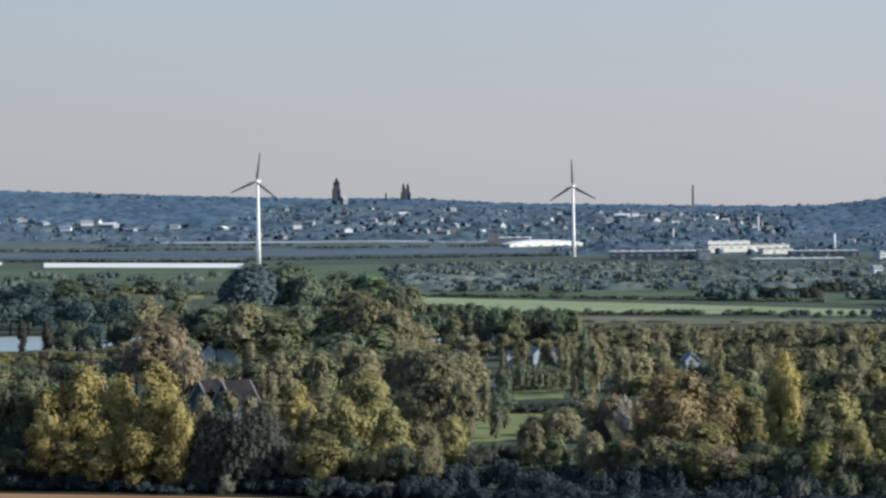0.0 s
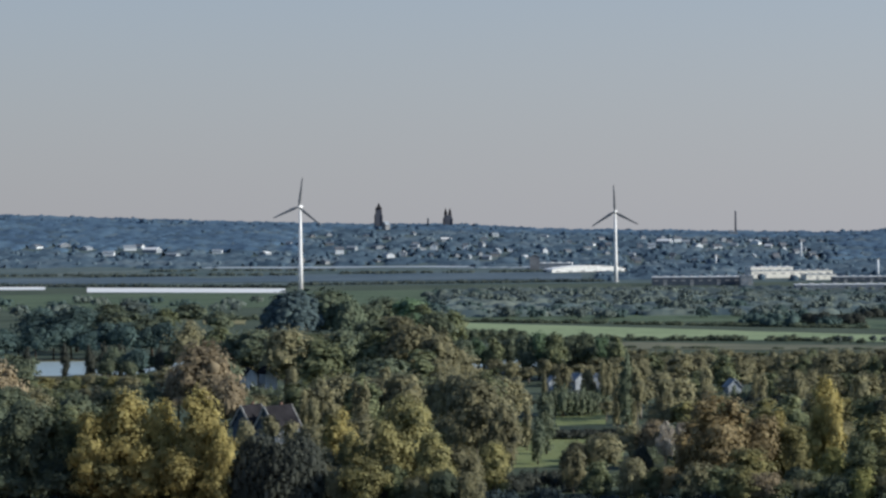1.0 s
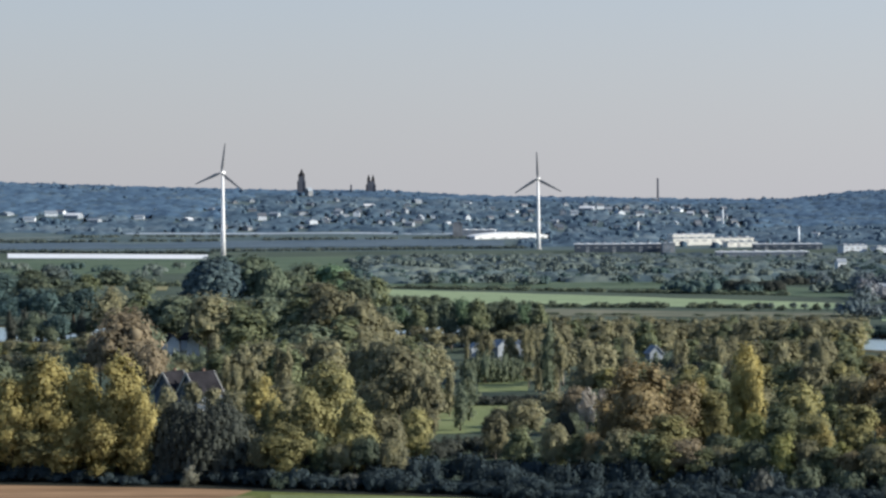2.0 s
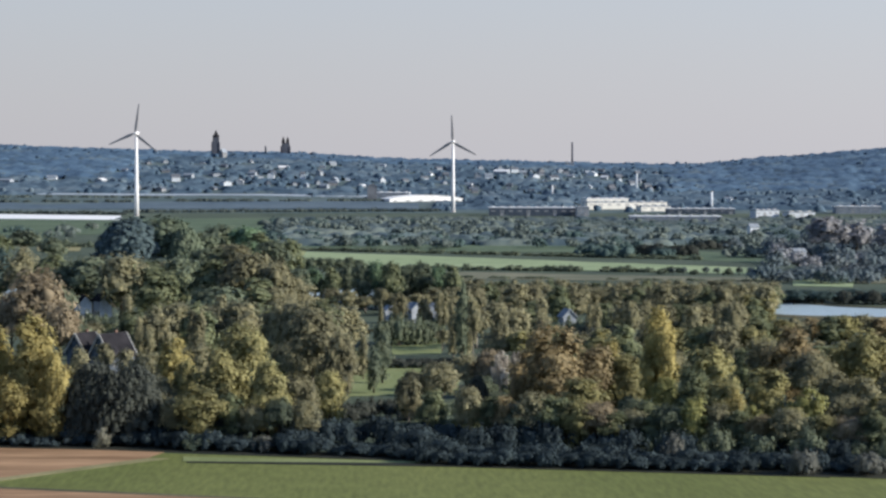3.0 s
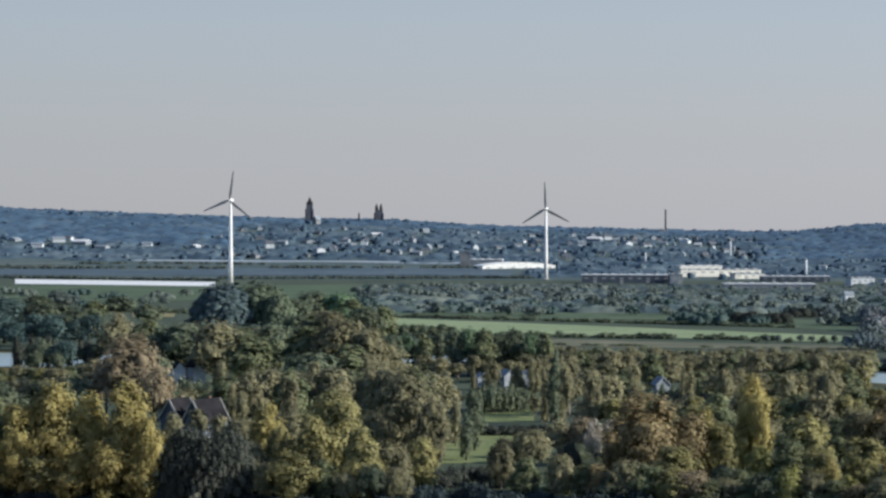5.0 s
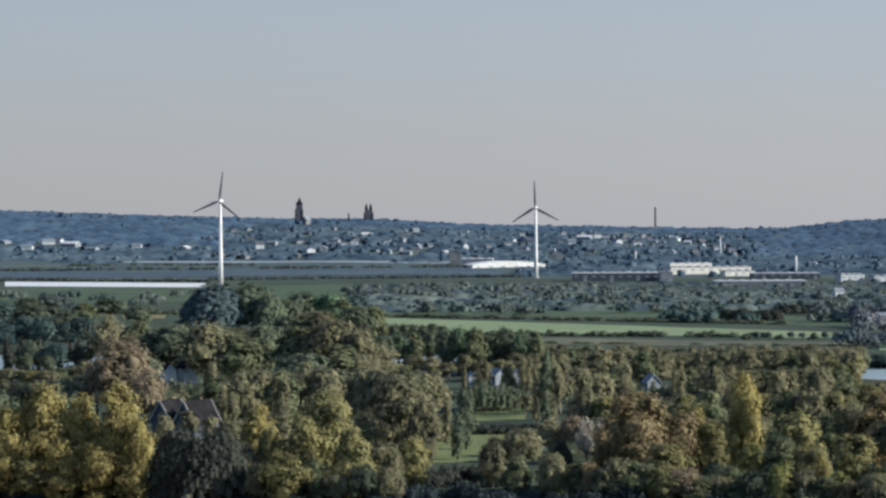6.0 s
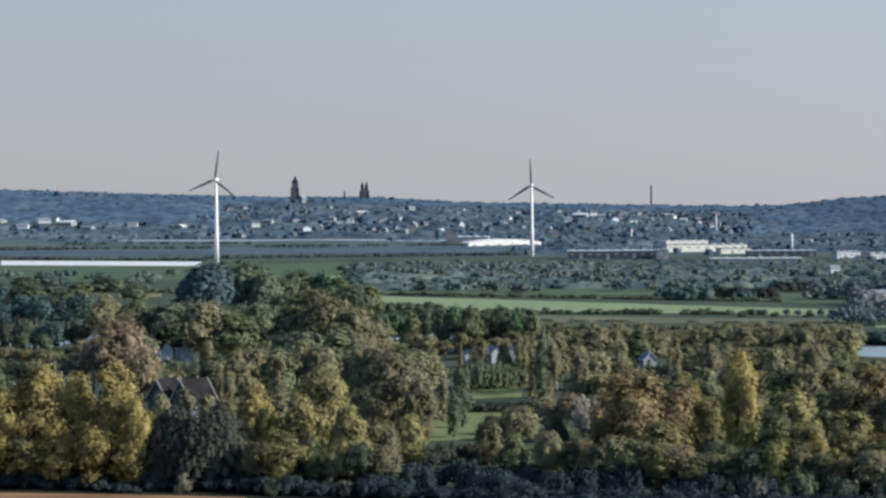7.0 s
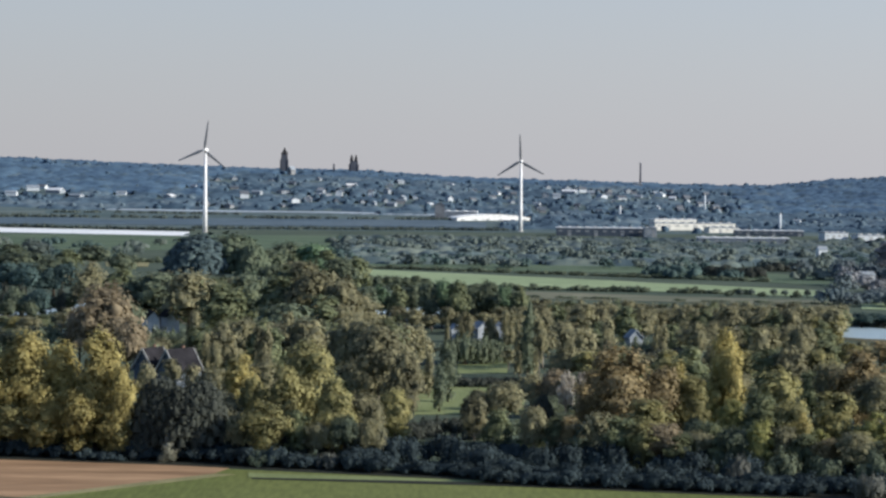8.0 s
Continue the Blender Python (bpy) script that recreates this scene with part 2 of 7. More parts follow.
def part(name, bm, material, parent, label=""):
    """One mesh object under a thing or under a part."""
    ob = new(name, mesh_of(name, bm, material) if isinstance(bm, bmesh.types.BMesh) else bm)
    ob.parent = parent
    return tagged(ob, label)


def thing(name, x, y, z, turn, label, category, group="", kind=""):
    ob = new(name)
    ob.empty_display_size = 0.5
    ob.matrix_basis = pose(x, y, z, 0, 0, turn)
    return tagged(ob, label, category, group, kind)


def box(bm, x0, y0, z0, x1, y1, z1):
    v = [bm.verts.new(p) for p in ((x0, y0, z0), (x1, y0, z0), (x1, y1, z0), (x0, y1, z0), (x0, y0, z1), (x1, y0, z1), (x1, y1, z1), (x0, y1, z1))]
    for f in ((0, 3, 2, 1), (4, 5, 6, 7), (0, 1, 5, 4), (1, 2, 6, 5), (2, 3, 7, 6), (3, 0, 4, 7)):
        bm.faces.new([v[i] for i in f])
    return bm


def tube(bm, points, radii, sides=7, smooth=True):
    """A tapered tube through the points, with closed ends."""
    rings = []
    for i, (p, r) in enumerate(zip(points, radii)):
        a, b = Vector(points[max(i - 1, 0)]), Vector(points[min(i + 1, len(points) - 1)])
        d = (b - a).normalized()
        side = d.cross(Vector((0.31, 0.95, 0.1))).normalized()
        up = side.cross(d)
        rings.append([bm.verts.new(Vector(p) + r * (math.cos(t) * side + math.sin(t) * up)) for t in (2 * math.pi * k / sides for k in range(sides))])
    for lo, hi in zip(rings, rings[1:]):
        for k in range(sides):
            bm.faces.new((lo[k], lo[(k + 1) % sides], hi[(k + 1) % sides], hi[k])).smooth = smooth
    bm.faces.new(rings[0][::-1])
    bm.faces.new(rings[-1])
    return bm


# ---- the land ----
RIDGE_X = (-3000, -1055, -860, -590, -310, -160, 20, 240, 380, 570, 660, 765, 860, 1020, 1400, 3000)
RIDGE_Z = (112, 110, 102, 92, 84, 83, 72, 67, 64, 61, 63, 75, 80, 95, 108, 112)


def ground_z(x, y):
    """Height of the land: a hill under the eye, a flat valley floor, then a long slope up to a wooded ridge."""
    if y < 385:
        near = 58.3 * (1 - max(y, 0) / 385) ** 1.5
        return near + (0.004 * -y if y < 0 else 0.0)
    if y < 2950:
        return 0.0
    top = float(np.interp(x, RIDGE_X, RIDGE_Z))
    s = (y - 2950) / 1450
    if s > 1:
        return top * (1 - 0.10 * (s - 1))
    return top * (0.72 * s + 0.28 * s * s * (3 - 2 * s))



def land():
    xs = np.concatenate([np.arange(-3200, -1400, 150), np.arange(-1400, 1400, 35), np.arange(1400, 3201, 150)])
    ys = np.concatenate([np.arange(-800, 0, 100), np.arange(0, 400, 20), np.arange(400, 2900, 100), np.arange(2900, 4700, 30), np.arange(4700, 9001, 200)])
    bm = bmesh.new()
    grid = []
    for y in ys:
        row = []
        for x in xs:
            bumps = 0.0
            if y > 2960:
                bumps = 4.0 * noise.noise((x / 190, y / 260, 0.3)) * min(1, (y - 2960) / 500)
            row.append(bm.verts.new((x, y, ground_z(x, y) + bumps)))
        grid.append(row)
    for a, b in zip(grid, grid[1:]):
        for i in range(len(xs) - 1):
            bm.faces.new((a[i], a[i + 1], b[i + 1], b[i])).smooth = True
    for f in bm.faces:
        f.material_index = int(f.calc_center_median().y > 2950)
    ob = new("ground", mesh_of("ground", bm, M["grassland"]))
    ob.data.materials.append(M["grass_slope_hazed"])
    tagged(ob, "rough green and brown valley grassland rising to a far ridge", "ground", kind="structure")


land()


def patch(name, corners, material, label, category, lift=0.25, n=16, wave=0.0):
    """A field, path or water: a four-cornered piece of the land, a little proud of it, with a skirt down to it."""
    a, b, c, d = [Vector(p) for p in corners]
    bm = bmesh.new()
    rows = []
    for j in range(n + 1):
        t = j / n
        row = []
        for i in range(n + 1):
            s = i / n
            p = a.lerp(b, s).lerp(d.lerp(c, s), t)
            edge = wave * noise.noise((p.x / 40, p.y / 40, 3.1)) if (j in (0, n)) else 0.0
            x, y = p.x, p.y + edge
            row.append(bm.verts.new((x, y, ground_z(x, y) + lift)))
        rows.append(row)
    for lo, hi in zip(rows, rows[1:]):
        for i in range(n):
            bm.faces.new((lo[i], lo[i + 1], hi[i + 1], hi[i]))
    rim = [e for e in bm.edges if len(e.link_faces) == 1]
    low = bmesh.ops.extrude_edge_only(bm, edges=rim)
    for v in low["geom"]:
        if isinstance(v, bmesh.types.BMVert):
            v.co.z -= lift + 0.3
    ob = new(name, mesh_of(name, bm, material))
    return tagged(ob, label, category, kind="structure")


patch("crop_field", [(-160, 300, 0), (160, 300, 0), (160, 417, 0), (-160, 507, 0)], M["crop_green"], "smooth green field of young winter crop", "field", 0.02, 20, 0)
patch("ploughed_field", [(-129, 496, 0), (-44, 478, 0), (-47.0, 466.5, 0), (-110.0, 394.6, 0)], M["plough"], "bare brown ploughed field beside the wood", "field", 0.035, 16, 0)
patch("field_verge", [(-47.0, 466.5, 0), (-110.0, 394.6, 0), (-110.0, 390.0, 0), (-42.5, 465.5, 0)], M["verge"], "pale dry grass verge between two fields", "verge", 0.05, 16, 0)
# flat dark strips in place of shade at the shrubs' feet
patch("ditch", [(-131, 502, 0), (-59, 490, 0), (-58, 480, 0), (-129, 492.5, 0)], M["ditch"], "dark ground strip painted as shade along the wood's edge", "ditch", 0.07, 16, 0)
patch("ditch", [(-59, 490, 0), (112, 438, 0), (110, 428, 0), (-58, 480, 0)], M["ditch"], "dark ground strip painted as shade along the wood's edge", "ditch", 0.07, 16, 0)
patch("lawn", [(6, 808, 0), (24, 804, 0), (21, 726, 0), (5, 724, 0)], M["lawn"], "sunlit garden lawn in a clearing", "lawn", 0.08, 16, 0)
patch("lawn", [(-8, 678, 0), (25, 682, 0), (22, 596, 0), (-7, 592, 0)], M["lawn"], "sunlit garden lawn in a clearing", "lawn", 0.08, 16, 0)
patch("lawn", [(103, 752, 0), (116, 750, 0), (112, 724, 0), (100, 728, 0)], M["lawn"], "narrow strip of grass between trees", "lawn", 0.08, 16, 0)
patch("meadow", [(-92, 1652, 0), (236, 1338, 0), (217, 1266, 0), (-79, 1418, 0)], M["meadow_light"], "bright green meadow narrowing to the river", "meadow", 0.25, 28, 8)
patch("meadow", [(-179, 1972, 0), (215, 1888, 0), (165, 1584, 0), (-93, 1664, 0)], M["meadow_green"], "green river meadow with scattered bushes", "meadow", 0.2, 20, 10)
patch("meadow", [(-697, 2572, 0), (-110, 2676, 0), (-94, 2054, 0), (-536, 1978, 0)], M["meadow_green"], "flat green valley meadow", "meadow", 0.2, 20, 10)
patch("meadow", [(38, 1300, 0), (226, 1212, 0), (204, 1168, 0), (36, 1220, 0)], M["meadow_dull"], "dull olive grass strip behind the wood", "meadow", 0.2, 16, 0)
patch("meadow", [(228, 1230, 0), (261, 1220, 0), (239, 1128, 0), (212, 1142, 0)], M["meadow_light"], "small bright riverside meadow", "meadow", 0.25, 16, 0)
patch("meadow", [(272, 1270, 0), (356, 1276, 0), (328, 1176, 0), (250, 1166, 0)], M["meadow_dull"], "dull riverside grass", "meadow", 0.25, 16, 0)
patch("meadow", [(-256, 1715, 0), (-221, 1702, 0), (-212, 1621, 0), (-242, 1623, 0)], M["verge"], "narrow strip of pale mown grass between hedges", "meadow", 0.3, 12, 2)
patch("foil_field", [(-593, 2948, 0), (-315, 2802, 0), (-289, 2576, 0), (-540, 2684, 0)], M["foil"], "long field under white plastic film", "field", 0.5, 20, 0)
patch("foil_field", [(-808, 2982, 0), (-654, 2974, 0), (-627, 2852, 0), (-781, 2880, 0)], M["foil"], "distant field under white plastic film", "field", 0.5, 20, 0)
patch("field", [(-844, 3114, 0), (61, 3224, 0), (58, 3058, 0), (-817, 3014, 0)], M["field_far_hazed"], "stubble field at the foot of the slope, tinted haze blue", "field", 0.6, 40, 0)
patch("field", [(-870, 3210, 0), (-511, 3222, 0), (-424, 3172, 0), (-852, 3142, 0)], M["field_slope_hazed"], "pale green field at the foot of the slope", "field", 0.7, 30, 0)
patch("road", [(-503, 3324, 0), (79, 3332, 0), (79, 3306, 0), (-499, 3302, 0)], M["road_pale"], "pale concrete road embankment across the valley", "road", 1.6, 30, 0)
patch("field", [(762, 3562, 0), (966, 3466, 0), (944, 3384, 0), (742, 3468, 0)], M["field_slope_hazed"], "pale green field below the wooded hill", "field", 0.8, 16, 0)
patch("field", [(294, 3850, 0), (371, 3850, 0), (364, 3778, 0), (288, 3782, 0)], M["field_slope_hazed"], "pale field among the far woods", "field", 0.8, 16, 0)
patch("field", [(-741, 3278, 0), (-579, 3284, 0), (-569, 3232, 0), (-728, 3220, 0)], M["field_slope_hazed"], "pale field on the far slope", "field", 0.8, 16, 0)
patch("meadow", [(175, 1768, 0), (269, 1524, 0), (247, 1400, 0), (144, 1568, 0)], M["meadow_green"], "green river meadow below dark trees", "meadow", 0.15, 20, 6)
patch("ploughed_field", [(-110.0, 435.1, 0), (60.0, 380.6, 0), (60.0, 345.0, 0), (-110.0, 345.0, 0)], M["plough"], "bare brown ploughed field in front of a green crop", "field", 0.05, 24, 0)
patch("furrow", [(-110.0, 437.7, 0), (60.0, 383.2, 0), (60.0, 380.6, 0), (-110.0, 435.1, 0)], M["bank"], "dark turned furrow between two fields", "furrow", 0.06, 20, 0)
patch("grass_strip", [(-40.0, 468.6, 0), (9.0, 459.6, 0), (9.0, 456.8, 0), (-39.3, 460.8, 0)], M["lawn"], "pale mown grass strip along the wood's edge", "verge", 0.09, 16, 0)
# widens eastwards to carry on the painted shade of the wood's edge
patch("furrow", [(-38.7, 460.9, 0), (15.0, 457.2, 0), (15.0, 451.0, 0), (-38.4, 458.4, 0)], M["ditch"], "dark furrow along a grass strip, widened with painted shade", "furrow", 0.08, 16, 0)
patch("ditch", [(15.0, 457.6, 0), (88.0, 436.4, 0), (88.0, 433.6, 0), (15.0, 451.0, 0)], M["ditch"], "dark ground strip painted as shade along the wood's edge", "ditch", 0.08, 16, 0)


def river(centre, halves, label):
    """Water along a curved middle line, between two low banks."""
    pts = [Vector((*p, 0)) for p in centre]
    line = []
    for i in range(len(pts) - 1):
        p0, p1, p2, p3 = pts[max(i - 1, 0)], pts[i], pts[i + 1], pts[min(i + 2, len(pts) - 1)]
        for k in range(12):
            t = k / 12
            line.append(0.5 * ((2 * p1) + (p2 - p0) * t + (2 * p0 - 5 * p1 + 4 * p2 - p3) * t * t + (3 * p1 - p0 - 3 * p2 + p3) * t ** 3))
    line.append(pts[-1])
    water, banks = bmesh.new(), (bmesh.new(), bmesh.new())
    last = None
    for i, p in enumerate(line):
        d = (line[min(i + 1, len(line) - 1)] - line[max(i - 1, 0)]).normalized()
        side = Vector((-d.y, d.x, 0))
        half = float(np.interp(i / (len(line) - 1), np.linspace(0, 1, len(halves)), halves))
        w = half * (1 + 0.18 * noise.noise((p.x / 60, p.y / 60, 1.7)))
        ring = [water.verts.new(p + side * s * w + Vector((0, 0, 0.2))) for s in (-1.02, 1.02)]
        for bank, s in zip(banks, (-1, 1)):
            h = 0.9 + 0.4 * noise.noise((p.x / 25, p.y / 25, 5 + s))
            ring.extend(bank.verts.new(p + side * s * (w + off) + Vector((0, 0, z))) for off, z in ((-0.5, 0.0), (0.8, h), (3.0, h * 0.9), (7.0, 0.0)))
        if last:
            water.faces.new((last[0], last[1], ring[1], ring[0]))
            for k, bank in ((2, banks[0]), (6, banks[1])):
                for q in range(3):
                    bank.faces.new((last[k + q], last[k + q + 1], ring[k + q + 1], ring[k + q])).smooth = True
        last = ring
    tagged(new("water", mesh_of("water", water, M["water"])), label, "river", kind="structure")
    for bank in banks:
        tagged(new("river_bank", mesh_of("river_bank", bank, M["bank"])), "low grassy earth bank beside the river", "river bank", kind="structure")


river([(-520, 1130), (-330, 1075), (-215, 1062), (-60, 1085), (60, 1065), (140, 1000), (182, 938), (260, 905), (420, 870), (640, 800)], (55, 60, 62, 45, 35, 34, 32, 29, 28, 28), "calm river between wooded banks, coloured with a pale sky reflection")

# ---- trees ----


def leaf_quads(rng, centres, radii, count, size, squash=1.0, up_bias=0.25, ruffle=0.30):
    """Sprays of leaves over a set of lobes, facing outwards and a little up."""
    centres, radii = np.asarray(centres, float), np.asarray(radii, float)
    pick = rng.choice(len(centres), count, p=radii ** 2 / (radii ** 2).sum())
    d = rng.normal(size=(count, 3))
    d[:, 2] += up_bias
    d /= np.linalg.norm(d, axis=1)[:, None]
    reach = radii[pick] * (0.55 + 0.66 * rng.random(count))
    p = centres[pick] + d * reach[:, None] * np.array([1, 1, squash])
    nrm = d + rng.normal(size=(count, 3)) * ruffle
    nrm[:, 2] += 0.15
    nrm /= np.linalg.norm(nrm, axis=1)[:, None]
    t = np.cross(nrm, rng.normal(size=(count, 3)))
    t /= np.linalg.norm(t, axis=1)[:, None] + 1e-9
    b = np.cross(nrm, t)
    s = size * np.exp(rng.normal(size=count) * 0.35)
    long_, wide = (s * 0.62)[:, None], (s * 0.42)[:, None]
    bend = nrm * (s * 0.12)[:, None]
    return np.stack([p - t * long_ - bend, p + b * wide, p + t * long_ - bend, p - b * wide], axis=1)


def tri_sprays(rng, centres, radii, count, size, h, w, middle=0.55, hang=0.0, spread=0.0):
    """Small three-cornered leaf sprays over the lobes, turned outwards from the whole crown rather than from each lobe."""
    centres, radii = np.asarray(centres, float), np.asarray(radii, float)
    pick = rng.choice(len(centres), count, p=radii ** 2 / (radii ** 2).sum())
    d = rng.normal(size=(count, 3))
    d[:, 2] += 0.2
    d /= np.linalg.norm(d, axis=1)[:, None]
    p = centres[pick] + d * (radii[pick] * (0.30 + 0.95 * rng.random(count) ** 0.8))[:, None]
    if spread:
        over = rng.random(count) < spread
        mid = np.average(centres, axis=0, weights=radii)
        span = 1.25 * np.abs(centres - mid).std(axis=0) * 1.6 + radii.mean()
        shell = mid + d * span * (0.72 + 0.34 * rng.random(count))[:, None]
        p = np.where(over[:, None], shell, p)
    out = (p - np.array([0, 0, middle * h])) / np.array([w, w, 0.9 * h])
    out /= np.linalg.norm(out, axis=1)[:, None] + 1e-6
    nrm = 0.95 * out + 0.34 * d + 0.26 * rng.normal(size=(count, 3))
    nrm[:, 2] += 0.12
    nrm /= np.linalg.norm(nrm, axis=1)[:, None]
    lie = rng.normal(size=(count, 3))
    lie[:, 2] += hang * np.sign(lie[:, 2])
    b = np.cross(nrm, lie)
    b /= np.linalg.norm(b, axis=1)[:, None] + 1e-9
    t = np.cross(b, nrm)
    s = size * np.exp(rng.normal(size=count) * 0.4)
    long_, wide = (s * (0.72 + 0.25 * hang))[:, None], (s * (0.50 - 0.08 * hang))[:, None]
    return np.stack([p + t * long_, p - 0.5 * t * long_ + b * wide, p - 0.5 * t * long_ - b * wide], axis=1)


def lobes_for(shape, rng, h, w):
    """Middles and radii of the lobes that make up a crown."""
    c, r = [], []
    if shape == "column":
        for i in range(22):
            t = i / 21
            rad = 0.5 * w * (0.55 + 0.55 * math.sin(math.pi * min(1, 0.16 + 0.80 * t)))
            if t > 0.8:
                rad *= 1 - 2.6 * (t - 0.8)
            a = rng.random() * 6.28
            c.append((0.22 * w * math.cos(a), 0.22 * w * math.sin(a), h * (0.10 + 0.84 * t)))
            r.append(rad * (0.75 + 0.4 * rng.random()))
    elif shape == "cone":
        for i in range(20):
            t = i / 19
            a = rng.random() * 6.28
            k = 0.28 * w * (1 - t)
            c.append((k * math.cos(a), k * math.sin(a), h * (0.08 + 0.86 * t)))
            r.append(0.5 * w * (0.30 + 0.62 * (1 - t)) * (0.55 + 0.25 * rng.random()))
    elif shape == "dome":
        for i in range(80):
            t = (i + 0.5) / 80
            a, k = i * 2.4, math.sqrt(1 - (1 - t) ** 2)
            k *= 0.38 * w * (0.88 + 0.18 * rng.random())
            c.append((k * math.cos(a), k * math.sin(a), h * (0.14 + 0.64 * (1 - t) + 0.06 * rng.random())))
            r.append(w * (0.085 + 0.05 * rng.random()))
    elif shape == "bush":
        for i in range(26):
            a, k = rng.random() * 6.28, 0.56 * w * math.sqrt(rng.random())
            top = h * (1 - 0.45 * (k / (0.5 * w)) ** 2)
            c.append((k * math.cos(a), k * math.sin(a), top * (0.30 + 0.42 * rng.random())))
            r.append(0.5 * min(w, h) * (0.22 + 0.26 * rng.random()))
    else:
        low = {"broad": 0.38, "tall": 0.12, "loose": 0.34}[shape]
        count = {"broad": 46, "tall": 52, "loose": 36}[shape]
        for i in range(count):
            t = rng.random()
            prof = math.sin(math.pi * ((0.26 if shape == "broad" else 0.14) + (0.62 if shape == "broad" else 0.76) * t)) ** 0.75
            a, k = rng.random() * 6.28, 0.42 * w * prof * math.sqrt(0.15 + 0.85 * rng.random())
            c.append((k * math.cos(a), k * math.sin(a), h * (low + (0.90 - low) * t)))
            r.append(w * (0.075 + 0.105 * rng.random()) * (0.85 if shape == "loose" else 1.0))
        c.append((0.05 * w, 0, h * 0.88))
        r.append(0.13 * w)
    return c, r


def wood_mesh(rng, shape, h, w, lobes, bark):
    """A tapered trunk with limbs that reach into the lobes of the crown."""
    bm = bmesh.new()
    if shape == "bush":
        for i in range(6):
            c = lobes[0][rng.integers(len(lobes[0]))]
            tube(bm, [(0.2 * c[0] * 0.3, 0.2 * c[1] * 0.3, -0.2), (0.5 * c[0], 0.5 * c[1], 0.45 * c[2]), tuple(c)], [0.10, 0.07, 0.02], 5)
        return mesh_of("trunk", bm, bark)
    lean = (rng.normal() * 0.02 * h, rng.normal() * 0.02 * h)
    r0 = 0.018 * h
    top = 0.86 * h
    spine = [(0, 0, -0.3), (0.2 * lean[0], 0.2 * lean[1], 0.18 * h), (0.6 * lean[0], 0.6 * lean[1], 0.5 * h), (lean[0], lean[1], top)]
    tube(bm, spine, [r0 * 1.35, r0, r0 * 0.62, 0.05], 7)
    order = rng.permutation(len(lobes[0]))[:9]
    for i in order:
        c = lobes[0][i]
        z0 = max(0.16 * h, c[2] - 0.22 * h)
        k = z0 / top
        s = (lean[0] * k, lean[1] * k, z0)
        mid = (0.5 * (s[0] + c[0]), 0.5 * (s[1] + c[1]), z0 + 0.38 * (c[2] - z0))
        tube(bm, [s, mid, tuple(c)], [r0 * 0.42, r0 * 0.27, 0.03], 5)
    return mesh_of("trunk", bm, bark)


